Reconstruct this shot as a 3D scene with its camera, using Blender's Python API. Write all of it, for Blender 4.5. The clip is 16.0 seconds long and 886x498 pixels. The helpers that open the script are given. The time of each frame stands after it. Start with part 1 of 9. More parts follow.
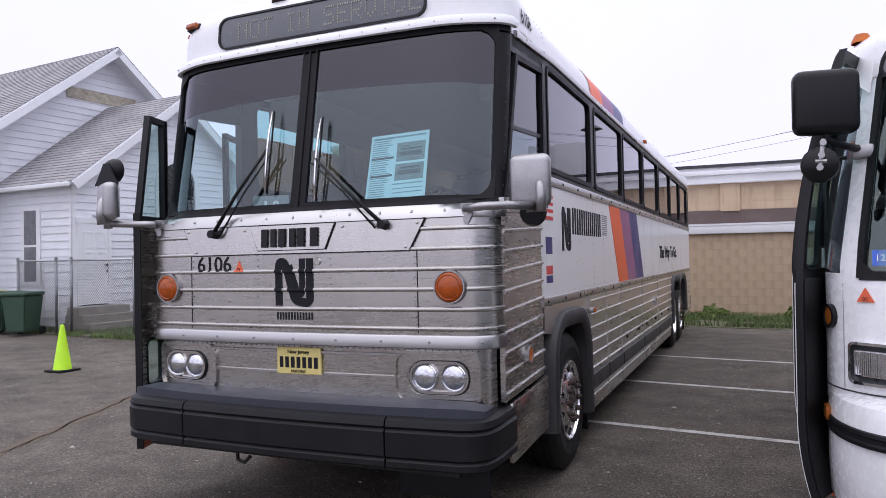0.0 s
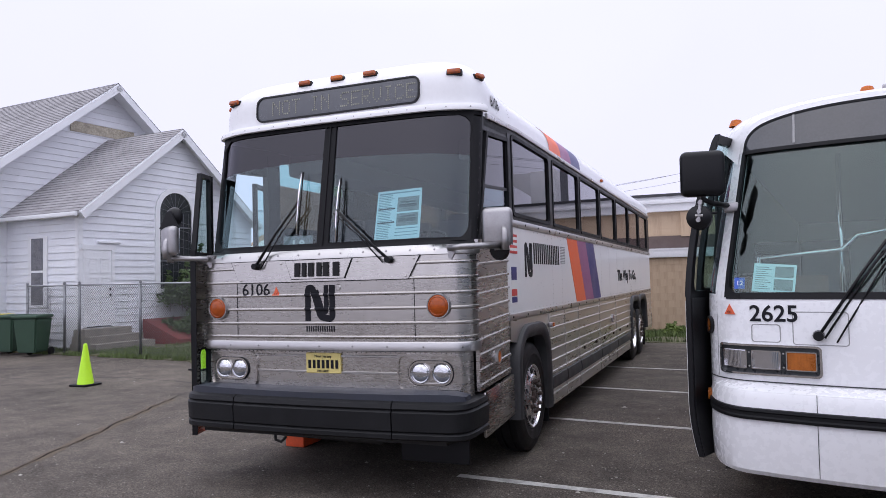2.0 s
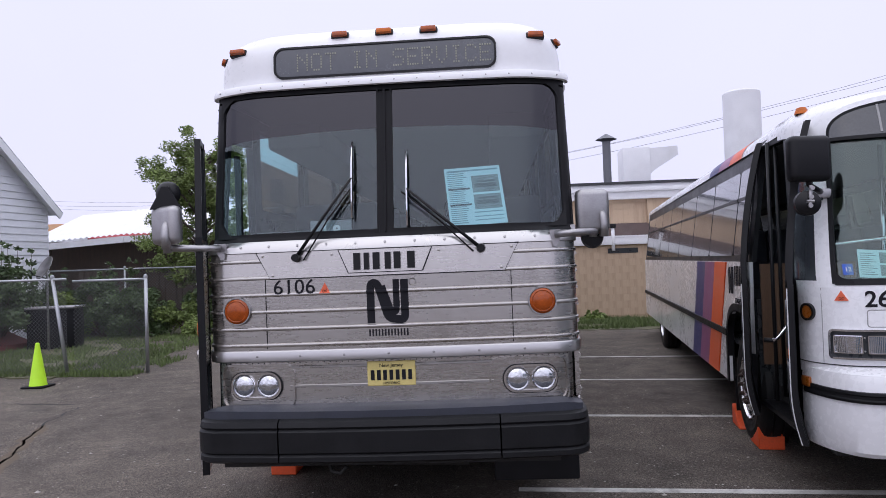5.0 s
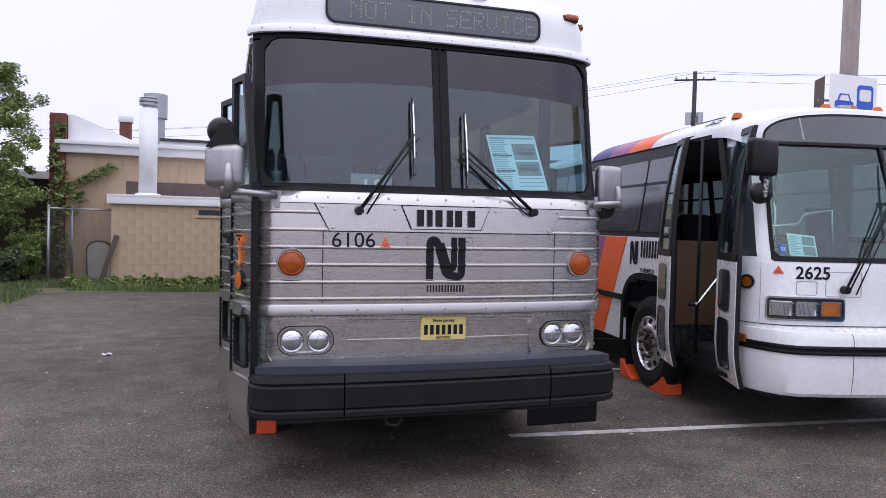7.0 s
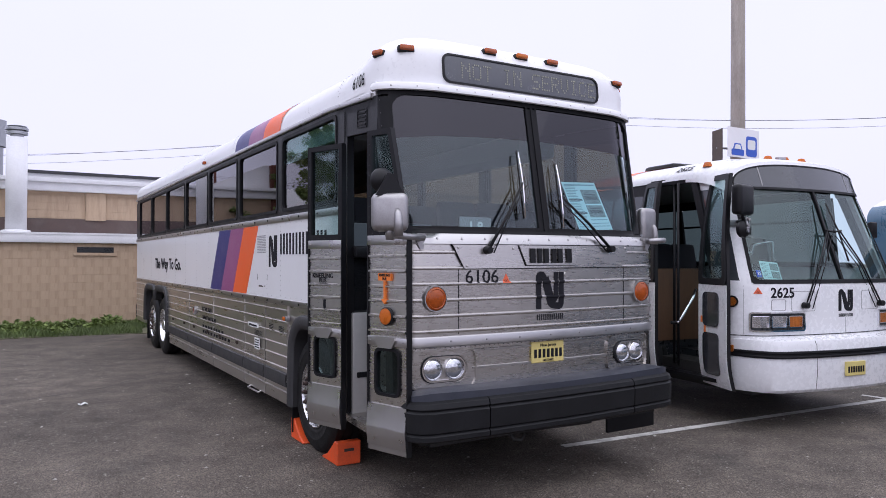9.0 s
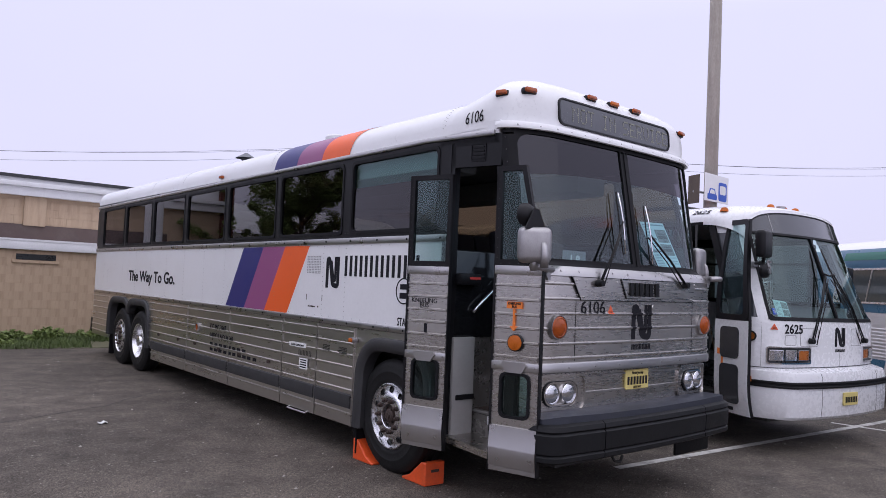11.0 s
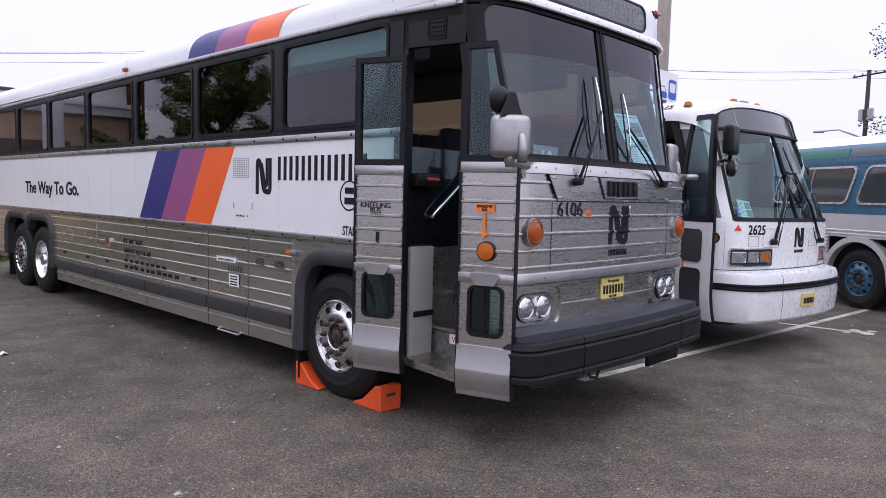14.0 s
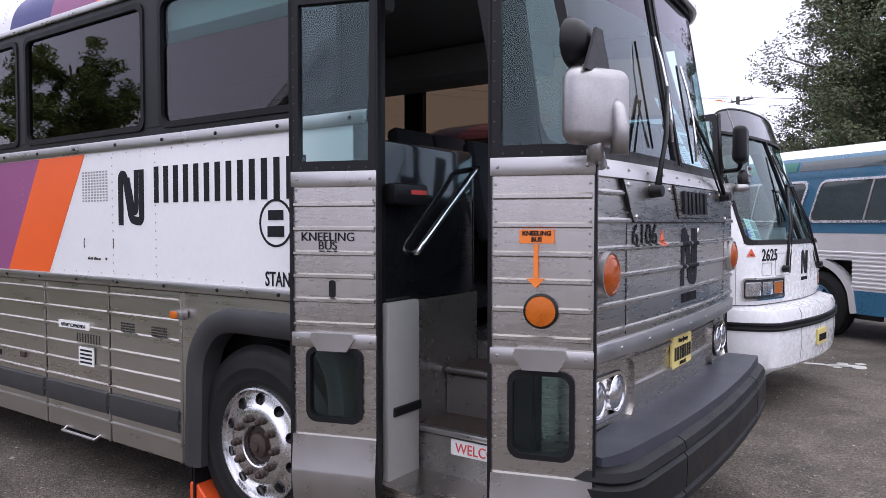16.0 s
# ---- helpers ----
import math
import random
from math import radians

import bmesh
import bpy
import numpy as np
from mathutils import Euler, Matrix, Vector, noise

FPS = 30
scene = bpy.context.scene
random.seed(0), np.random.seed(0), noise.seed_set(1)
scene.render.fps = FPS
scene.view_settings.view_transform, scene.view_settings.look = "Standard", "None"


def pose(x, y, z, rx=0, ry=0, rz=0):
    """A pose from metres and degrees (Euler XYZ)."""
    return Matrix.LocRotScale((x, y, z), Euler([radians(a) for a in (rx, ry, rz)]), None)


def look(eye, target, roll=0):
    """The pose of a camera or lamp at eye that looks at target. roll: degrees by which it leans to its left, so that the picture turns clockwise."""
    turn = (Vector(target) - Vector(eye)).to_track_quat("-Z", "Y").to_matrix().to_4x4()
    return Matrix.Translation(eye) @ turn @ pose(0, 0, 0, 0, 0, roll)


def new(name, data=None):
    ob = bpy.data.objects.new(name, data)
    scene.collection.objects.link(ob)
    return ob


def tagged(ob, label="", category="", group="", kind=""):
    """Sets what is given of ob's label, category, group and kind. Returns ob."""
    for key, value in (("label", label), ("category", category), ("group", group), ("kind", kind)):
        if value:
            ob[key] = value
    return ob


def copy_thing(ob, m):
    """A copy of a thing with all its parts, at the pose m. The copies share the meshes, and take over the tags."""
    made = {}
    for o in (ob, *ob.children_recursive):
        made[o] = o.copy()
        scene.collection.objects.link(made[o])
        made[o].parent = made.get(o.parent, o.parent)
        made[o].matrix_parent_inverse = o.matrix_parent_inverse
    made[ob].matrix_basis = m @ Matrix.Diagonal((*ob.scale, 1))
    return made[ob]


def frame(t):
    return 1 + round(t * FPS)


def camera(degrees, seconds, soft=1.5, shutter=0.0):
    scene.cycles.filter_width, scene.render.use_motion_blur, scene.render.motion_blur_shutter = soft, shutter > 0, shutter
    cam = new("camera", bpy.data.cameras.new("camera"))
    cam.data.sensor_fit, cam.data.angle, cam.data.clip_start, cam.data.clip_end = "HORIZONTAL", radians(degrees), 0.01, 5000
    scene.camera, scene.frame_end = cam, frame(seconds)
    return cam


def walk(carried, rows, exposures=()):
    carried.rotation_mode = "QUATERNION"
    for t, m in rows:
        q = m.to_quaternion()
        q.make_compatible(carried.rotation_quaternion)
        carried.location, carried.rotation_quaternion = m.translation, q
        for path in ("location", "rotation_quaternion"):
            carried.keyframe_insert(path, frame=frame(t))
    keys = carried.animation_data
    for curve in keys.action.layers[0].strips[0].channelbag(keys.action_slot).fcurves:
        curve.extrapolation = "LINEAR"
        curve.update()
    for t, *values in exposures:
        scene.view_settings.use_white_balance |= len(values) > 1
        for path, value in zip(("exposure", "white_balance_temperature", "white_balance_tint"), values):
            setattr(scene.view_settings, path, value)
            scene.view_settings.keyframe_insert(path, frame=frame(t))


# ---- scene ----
cam = camera(63.9, 16.0, soft=0.5)
PATH = [
    (0, (2.594, -3.646, 1.669), (1.787, -1.816, 1.688), -0.91),
    (0.5, (2.873, -4.006, 1.673), (2.021, -2.197, 1.720), -2.06),
    (0.8, (2.942, -4.264, 1.661), (2.247, -2.389, 1.692), -1.32),
    (1, (2.947, -4.403, 1.710), (2.158, -2.566, 1.670), -2.40),
    (1.5, (3.084, -4.781, 1.663), (2.256, -2.961, 1.727), -0.51),
    (2, (3.098, -4.978, 1.713), (2.344, -3.127, 1.791), -1.22),
    (2.5, (2.871, -5.072, 1.718), (2.322, -3.149, 1.770), -1.21),
    (3, (2.560, -5.017, 1.717), (2.037, -3.088, 1.790), 0.76),
    (3.5, (2.147, -4.817, 1.737), (1.736, -2.861, 1.831), 0.75),
    (4, (1.651, -4.817, 1.720), (1.336, -2.843, 1.770), 0.93),
    (4.2, (1.468, -4.814, 1.764), (1.159, -2.839, 1.817), 0.38),
    (6.3, (-0.634, -4.613, 1.722), (-0.187, -2.664, 1.733), 2.00),
    (6.5, (-0.850, -4.629, 1.707), (-0.333, -2.699, 1.801), 3.18),
    (7, (-1.422, -4.687, 1.739), (-0.844, -2.773, 1.676), 1.49),
    (7.5, (-1.993, -4.581, 1.679), (-1.182, -2.753, 1.657), 0.44),
    (8, (-2.552, -4.584, 1.731), (-1.691, -2.779, 1.763), 0.05),
    (8.5, (-3.095, -4.564, 1.781), (-2.167, -2.793, 1.796), 0.96),
    (9, (-3.612, -4.380, 1.764), (-2.576, -2.670, 1.792), 0.29),
    (9.2, (-3.808, -4.310, 1.768), (-2.724, -2.630, 1.830), 2.22),
    (11.3, (-5.258, -3.561, 1.773), (-3.935, -2.065, 1.872), 0.81),
    (11.5, (-5.278, -3.550, 1.777), (-3.928, -2.078, 1.886), -0.56),
    (12, (-5.290, -3.530, 1.776), (-3.948, -2.051, 1.895), -0.19),
    (12.5, (-5.279, -3.506, 1.758), (-3.911, -2.053, 1.885), 0.33),
    (13, (-5.255, -3.450, 1.755), (-3.880, -2.000, 1.831), -0.40),
    (13.5, (-5.033, -3.220, 1.705), (-3.521, -1.912, 1.731), -0.95),
    (14, (-4.815, -2.866, 1.704), (-3.386, -1.474, 1.555), 1.68),
    (14.5, (-4.639, -2.390, 1.697), (-3.017, -1.220, 1.646), 1.49),
    (15, (-4.301, -1.987, 1.645), (-2.623, -0.900, 1.706), 0.20),
    (15.5, (-4.014, -1.563, 1.662), (-2.374, -0.419, 1.673), -0.33),
    (16, (-3.727, -1.084, 1.668), (-2.085, 0.057, 1.606), 0.26),
]
walk(cam, [(t, look(eye, target, roll)) for t, eye, target, roll in PATH], [(0, 0.14, 6170, 13), (1.8, 0.08, 6150, 13), (2.5, -0.04, 6080, 12), (4, -0.12, 6080, 13), (7, 0.1, 6080, 14), (8.5, 0.09, 6070, 14), (9.2, 0.02, 6070, 14), (11.4, -0.2, 6100, 16), (13, -0.2, 6080, 16), (13.8, 0.04, 6100, 15), (14.6, 0.38, 6200, 13), (16, 0.43, 6200, 13)])

# ---- world, sun ----
world = bpy.data.worlds.new("overcast_sky")
scene.world = world
world.use_nodes = True
wn, wl = world.node_tree.nodes, world.node_tree.links
wn.clear()
w_out, w_bg = wn.new("ShaderNodeOutputWorld"), wn.new("ShaderNodeBackground")
w_sky = wn.new("ShaderNodeTexSky")
w_sky.sky_type, w_sky.sun_disc = "NISHITA", False
w_sky.sun_elevation, w_sky.sun_rotation = radians(55), radians(200)
w_sky.air_density, w_sky.dust_density = 1.0, 4.0
w_dim = wn.new("ShaderNodeVectorMath")
w_dim.operation, w_dim.inputs[3].default_value = "SCALE", 0.10
w_co, w_sep, w_ramp = wn.new("ShaderNodeTexCoord"), wn.new("ShaderNodeSeparateXYZ"), wn.new("ShaderNodeValToRGB")
w_noise, w_mix, w_cl = wn.new("ShaderNodeTexNoise"), wn.new("ShaderNodeMix"), wn.new("ShaderNodeMix")
w_noise.inputs["Scale"].default_value, w_noise.inputs["Detail"].default_value = 2.5, 4
w_ramp.color_ramp.elements[0].position, w_ramp.color_ramp.elements[0].color = 0.0, (0.84, 0.81, 0.99, 1)
w_ramp.color_ramp.elements[1].position, w_ramp.color_ramp.elements[1].color = 1.0, (1.75, 1.75, 1.85, 1)
e = w_ramp.color_ramp.elements.new(0.35)
e.color = (0.89, 0.87, 1.03, 1)
w_mix.data_type = w_cl.data_type = "RGBA"
w_mix.inputs["Factor"].default_value = 0.9
w_cl.blend_type = "MULTIPLY"
w_cl.inputs["Factor"].default_value = 0.10
wl.new(w_co.outputs["Generated"], w_sep.inputs[0])
wl.new(w_sep.outputs["Z"], w_ramp.inputs[0])
wl.new(w_co.outputs["Generated"], w_noise.inputs["Vector"])
wl.new(w_sky.outputs[0], w_dim.inputs[0])
wl.new(w_dim.outputs[0], w_mix.inputs[6])
wl.new(w_ramp.outputs[0], w_cl.inputs[6])
wl.new(w_noise.outputs["Fac"], w_cl.inputs[7])
wl.new(w_cl.outputs[2], w_mix.inputs[7])
wl.new(w_mix.outputs[2], w_bg.inputs[0])
w_bg.inputs[1].default_value = 1.18
wl.new(w_bg.outputs[0], w_out.inputs[0])
sun_data = bpy.data.lights.new("sun", "SUN")
sun_data.energy, sun_data.angle, sun_data.color = 0.5, radians(110), (1.0, 0.97, 0.92)
sun = new("sun", sun_data)
sun.matrix_world = look((0, 0, 30), (6, 17, 0))


# ---- materials ----
def material(name, color, rough=0.5, metal=0.0, vary=0.12, scale=3.0, fine=60.0, bump=0.0, dirt=0.0, dirt_color=(0.12, 0.1, 0.08), spec=0.5, coat=0.0, stretch=(1, 1, 1), per_object=0.0, drip=(1, 1, 1)):
    m = bpy.data.materials.new(name)
    m.use_nodes = True
    nt = m.node_tree
    N, Lk = nt.nodes, nt.links
    b = N["Principled BSDF"]
    co, mp = N.new("ShaderNodeTexCoord"), N.new("ShaderNodeMapping")
    mp.inputs["Scale"].default_value = stretch
    Lk.new(co.outputs["Object"], mp.inputs[0])
    n1, n2 = N.new("ShaderNodeTexNoise"), N.new("ShaderNodeTexNoise")
    n1.inputs["Scale"].default_value, n1.inputs["Detail"].default_value = scale, 5
    n2.inputs["Scale"].default_value, n2.inputs["Detail"].default_value = fine, 3
    Lk.new(mp.outputs[0], n1.inputs["Vector"])
    Lk.new(mp.outputs[0], n2.inputs["Vector"])
    add = N.new("ShaderNodeMath")
    add.operation = "ADD"
    Lk.new(n1.outputs["Fac"], add.inputs[0])
    Lk.new(n2.outputs["Fac"], add.inputs[1])
    mr = N.new("ShaderNodeMapRange")
    mr.inputs[1].default_value, mr.inputs[2].default_value = 0.6, 1.4
    mr.inputs[3].default_value, mr.inputs[4].default_value = 1 - vary, 1 + vary
    Lk.new(add.outputs[0], mr.inputs[0])
    val = mr.outputs[0]
    if per_object:
        oi, ma, mm = N.new("ShaderNodeObjectInfo"), N.new("ShaderNodeMapRange"), N.new("ShaderNodeMath")
        ma.inputs[3].default_value, ma.inputs[4].default_value = 1 - per_object, 1 + per_object
        mm.operation = "MULTIPLY"
        Lk.new(oi.outputs["Random"], ma.inputs[0])
        Lk.new(ma.outputs[0], mm.inputs[0])
        Lk.new(val, mm.inputs[1])
        val = mm.outputs[0]
    vm = N.new("ShaderNodeVectorMath")
    vm.operation = "SCALE"
    vm.inputs[0].default_value = color[:3]
    Lk.new(val, vm.inputs[3])
    out = vm.outputs[0]
    if dirt:
        n3, ra, mx = N.new("ShaderNodeTexNoise"), N.new("ShaderNodeMapRange"), N.new("ShaderNodeMix")
        n3.inputs["Scale"].default_value, n3.inputs["Detail"].default_value = scale * 0.6, 8
        n3.inputs["Roughness"].default_value = 0.7
        md = N.new("ShaderNodeMapping")
        md.inputs["Scale"].default_value = drip
        Lk.new(co.outputs["Object"], md.inputs[0])
        Lk.new(md.outputs[0], n3.inputs["Vector"])
        ra.inputs[1].default_value, ra.inputs[2].default_value = 0.48, 0.72
        ra.inputs[4].default_value = dirt
        Lk.new(n3.outputs["Fac"], ra.inputs[0])
        mx.data_type = "RGBA"
        mx.inputs[7].default_value = (*dirt_color, 1)
        Lk.new(ra.outputs[0], mx.inputs["Factor"])
        Lk.new(out, mx.inputs[6])
        out = mx.outputs[2]
    Lk.new(out, b.inputs["Base Color"])
    b.inputs["Metallic"].default_value = metal
    b.inputs["Specular IOR Level"].default_value = spec
    b.inputs["Coat Weight"].default_value = coat
    rr = N.new("ShaderNodeMapRange")
    rr.inputs[1].default_value, rr.inputs[2].default_value = 0.6, 1.4
    rr.inputs[3].default_value, rr.inputs[4].default_value = max(0.02, rough * 0.75), min(1, rough * 1.25)
    Lk.new(add.outputs[0], rr.inputs[0])
    Lk.new(rr.outputs[0], b.inputs["Roughness"])
    if bump:
        bp = N.new("ShaderNodeBump")
        bp.inputs["Strength"].default_value, bp.inputs["Distance"].default_value = 0.6, bump
        Lk.new(add.outputs[0], bp.inputs["Height"])
        Lk.new(bp.outputs[0], b.inputs["Normal"])
    return m


def glass(name, tint, f0=0.05, gloss_rough=0.0, sheen=(0.95, 0.95, 1.0)):
    m = bpy.data.materials.new(name)
    m.use_nodes = True
    N, Lk = m.node_tree.nodes, m.node_tree.links
    N.remove(N["Principled BSDF"])
    tr, gl, mx, fr = N.new("ShaderNodeBsdfTransparent"), N.new("ShaderNodeBsdfGlossy"), N.new("ShaderNodeMixShader"), N.new("ShaderNodeLayerWeight")
    tr.inputs[0].default_value = (*tint, 1)
    gl.inputs["Roughness"].default_value = gloss_rough
    gl.inputs["Color"].default_value = (*sheen, 1)
    fr.inputs[0].default_value = 0.5
    pw, ma = N.new("ShaderNodeMath"), N.new("ShaderNodeMath")
    pw.operation, pw.inputs[1].default_value = "POWER", 5.0
    ma.operation, ma.inputs[1].default_value, ma.inputs[2].default_value = "MULTIPLY_ADD", 1 - f0, f0
    Lk.new(fr.outputs["Facing"], pw.inputs[0])
    Lk.new(pw.outputs[0], ma.inputs[0])
    Lk.new(ma.outputs[0], mx.inputs[0])
    Lk.new(tr.outputs[0], mx.inputs[1])
    Lk.new(gl.outputs[0], mx.inputs[2])
    Lk.new(mx.outputs[0], N["Material Output"].inputs[0])
    return m


STEEL = material("brushed_stainless", (0.54, 0.52, 0.495), 0.28, 1.0, 0.04, 1.2, 14, 0.00015, 0.32, (0.29, 0.265, 0.235), stretch=(0.5, 0.5, 5), drip=(2.4, 2.4, 0.7))
STEEL_SKIRT = material("weathered_stainless", (0.66, 0.635, 0.60), 0.31, 1.0, 0.06, 0.9, 12, 0.0002, 0.22, (0.33, 0.30, 0.27), stretch=(1, 0.3, 4), drip=(1, 0.5, 2.5))
ALU = material("bright_aluminium", (0.49, 0.48, 0.475), 0.31, 1.0, 0.05, 2.2, 9, 0.0)
CAST = material("cast_aluminium", (0.40, 0.39, 0.395), 0.42, 0.95, 0.15, 6, 120, 0.0006, 0.55, (0.24, 0.23, 0.225))
# Stepwell stainless, its colour darkened for the recess's shade and dark reflections
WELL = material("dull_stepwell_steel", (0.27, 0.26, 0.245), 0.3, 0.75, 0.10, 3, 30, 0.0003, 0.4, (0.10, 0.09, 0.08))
CHROME = material("chrome", (0.8, 0.8, 0.82), 0.08, 1.0, 0.03, 5, 50)
WHITE = material("white_coach_paint", (0.80, 0.80, 0.81), 0.34, 0.0, 0.03, 1.5, 30, 0.0003, 0.14, (0.5, 0.48, 0.45), coat=0.3)
WHITE2 = material("white_bus_paint", (0.76, 0.76, 0.775), 0.28, 0.0, 0.015, 1.2, 25, 0.0, 0.04, (0.5, 0.48, 0.45), coat=0.5)
ORANGE = material("orange_stripe_film", (0.85, 0.125, 0.02), 0.4, 0.0, 0.05)
PURPLE = material("purple_stripe_film", (0.29, 0.08, 0.21), 0.4, 0.0, 0.05)
BLUE = material("navy_stripe_film", (0.03, 0.03, 0.17), 0.4, 0.0, 0.05)
BLACK = material("black_paint", (0.008, 0.008, 0.0095), 0.4, 0.0, 0.15, 4, 60, 0.0003, 0.1, (0.035, 0.035, 0.035), spec=0.25)
INK = material("black_vinyl_lettering", (0.016, 0.016, 0.02), 0.6, spec=0.12)
RUBBER = material("black_rubber", (0.009, 0.009, 0.0105), 0.55, 0.0, 0.2, 8, 90, 0.0008, spec=0.18)
BUMPER = material("bumper_rubber", (0.008, 0.0083, 0.0095), 0.5, 0.0, 0.25, 5, 70, 0.001, 0.25, (0.028, 0.028, 0.03), spec=0.25)
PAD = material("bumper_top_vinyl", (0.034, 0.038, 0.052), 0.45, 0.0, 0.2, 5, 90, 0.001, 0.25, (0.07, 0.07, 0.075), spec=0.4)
TYRE = material("tyre_rubber", (0.0095, 0.0095, 0.010), 0.6, 0.0, 0.25, 10, 80, 0.001, 0.25, (0.025, 0.023, 0.022), spec=0.3)
RIM = material("polished_alloy_rim", (0.80, 0.80, 0.82), 0.27, 1.0, 0.05, 8, 60, 0.0003, 0.12, (0.5, 0.48, 0.46))
RUST = material("rusty_iron", (0.062, 0.043, 0.037), 0.75, 0.3, 0.35, 20, 150, 0.001)
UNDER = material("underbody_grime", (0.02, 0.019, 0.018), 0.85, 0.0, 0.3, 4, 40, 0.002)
AMBER = material("amber_lens", (0.48, 0.115, 0.010), 0.3, 0.0, 0.25, 20, 150, 0.0008, spec=0.3)
REDLENS = material("red_orange_lens", (0.34, 0.066, 0.008), 0.2, 0.0, 0.4, 25, 150, 0.0008, spec=0.35, coat=0.1)
AMBERDULL = material("dull_amber_lens", (0.34, 0.10, 0.014), 0.3, 0.0, 0.35, 20, 150, 0.0008, spec=0.4)
LENS = material("clear_ribbed_lens", (0.60, 0.61, 0.63), 0.16, 0.9, 0.35, 18, 60, 0.0015, coat=1.0)
LENS2 = material("dull_headlight_lens", (0.66, 0.66, 0.68), 0.14, 0.95, 0.08, 12, 40, 0.0, coat=1.0)
GLASS_WS = glass("windshield_glass", (0.62, 0.78, 0.81), 0.085, sheen=(0.86, 0.95, 0.98))
GLASS_WS2 = glass("sloping_windshield_glass", (0.62, 0.78, 0.76), 0.085, sheen=(0.82, 0.95, 0.93))
GLASS_BAND = glass("windshield_shade_band", (0.08, 0.075, 0.09), 0.062, sheen=(0.90, 0.88, 0.95))
GLASS_FRONT = glass("greenish_front_side_glass", (0.66, 0.82, 0.81), 0.042, sheen=(0.85, 0.95, 0.95))
GLASS_SIDE = glass("smoked_side_glass", (0.30, 0.25, 0.19), 0.055)
GLASS_DOOR = glass("door_glass", (0.76, 0.86, 0.85), 0.032, sheen=(0.82, 0.95, 0.97))
GLASS_BUS = glass("smoked_bus_window_glass", (0.23, 0.27, 0.26), 0.05)
GLASS_CLEAR = glass("clear_teal_glass", (0.62, 0.78, 0.79), 0.045)
SEAT = material("dark_seat_cloth", (0.035, 0.035, 0.045), 0.9, 0.0, 0.25, 12, 120, 0.001)
INTERIOR = material("grey_interior_panel", (0.30, 0.30, 0.30), 0.6, 0.0, 0.1)
INTDARK = material("dark_interior_vinyl", (0.02, 0.023, 0.026), 0.3, 0.0, 0.15, 3, 30, 0.001)
GLOSSY = material("glossy_black_panel", (0.007, 0.008, 0.010), 0.12, 0.0, 0.2, 3, 30, 0.0, 0.1, (0.03, 0.03, 0.03), coat=0.4)
PAPERM = material("pale_blue_paper", (0.52, 0.74, 0.76), 0.7, 0.0, 0.03)
PAPERW = material("white_paper", (0.75, 0.76, 0.74), 0.7, 0.0, 0.03)
PHOTO = material("grey_print", (0.16, 0.22, 0.22), 0.6, 0.0, 0.5, 25, 70)
YELLOW = material("plate_yellow", (0.66, 0.55, 0.20), 0.45, 0.0, 0.06)
DECALO = material("orange_decal", (0.85, 0.22, 0.03), 0.5, 0.0, 0.04)
REDDEC = material("red_decal", (0.62, 0.06, 0.05), 0.5, 0.0, 0.05)
REDTRI = material("red_orange_triangle_decal", (0.75, 0.14, 0.06), 0.5, 0.0, 0.05)
SIGNBLUE = material("sign_blue", (0.03, 0.10, 0.50), 0.5, 0.0, 0.06)
CHOCK = material("orange_plastic", (0.76, 0.092, 0.017), 0.5, 0.0, 0.15, 8, 60, 0.001, 0.3, (0.2, 0.06, 0.03))
CONE = material("lime_plastic", (0.50, 0.86, 0.02), 0.45, 0.0, 0.06, 5, 50)
DOT = material("led_dots", (0.30, 0.30, 0.23), 0.5, 0.0, 0.2)
SIGNFACE = material("sign_glass_dark", (0.035, 0.038, 0.045), 0.12, 0.0, 0.15, 6, 60, coat=0.6)
DISPLAY = material("display_glass", (0.075, 0.08, 0.092), 0.25, 0.0, 0.15, 6, 60, coat=0.4)
ARCH = material("grey_arch_rubber", (0.032, 0.032, 0.034), 0.55, 0.0, 0.2, 6, 70, 0.001, 0.3, (0.06, 0.058, 0.056))
DARKBOARD = material("dark_weathered_boards", (0.075, 0.055, 0.042), 0.85, 0.0, 0.35, 3, 30, 0.003, 0.3, (0.03, 0.026, 0.022), stretch=(6, 6, 0.4))
GMBLUE = material("teal_blue_coach_paint", (0.025, 0.115, 0.20), 0.3, 0.0, 0.06, 1.5, 30, 0.0003, 0.1, (0.1, 0.12, 0.13), coat=0.4)
GMALU = material("fluted_aluminium", (0.66, 0.655, 0.66), 0.42, 0.55, 0.08, 3, 60, 0.0005, 0.2, (0.4, 0.39, 0.38))
GMGLASS = material("greenish_window_glass", (0.045, 0.06, 0.062), 0.08, 0.0, 0.2, 2, 20, coat=1.0)
GREENGLASS = material("green_destination_glass", (0.03, 0.16, 0.12), 0.15, 0.0, 0.1)


# ---- mesh tools ----
def part(name, bm, mat, parent=None, label="", shade=0.6, group="", kind=""):
    if shade:
        for f in bm.faces:
            f.smooth = True
        for ed in bm.edges:
            ed.smooth = len(ed.link_faces) == 2 and ed.calc_face_angle(9) < shade
    me = bpy.data.meshes.new(name)
    bm.to_mesh(me)
    bm.free()
    me.materials.append(mat)
    ob = new(name, me)
    ob.parent = parent
    return tagged(ob, label, "", group, kind)


def again(ob, parent, loc=(0, 0, 0), rot=(0, 0, 0), scale=(1, 1, 1)):
    """Another object on the same mesh."""
    o = new(ob.name.split(".")[0], ob.data)
    o.parent = parent
    o.matrix_basis = Matrix.LocRotScale(loc, Euler(rot), scale)
    if "label" in ob:
        o["label"] = ob["label"]
    return o


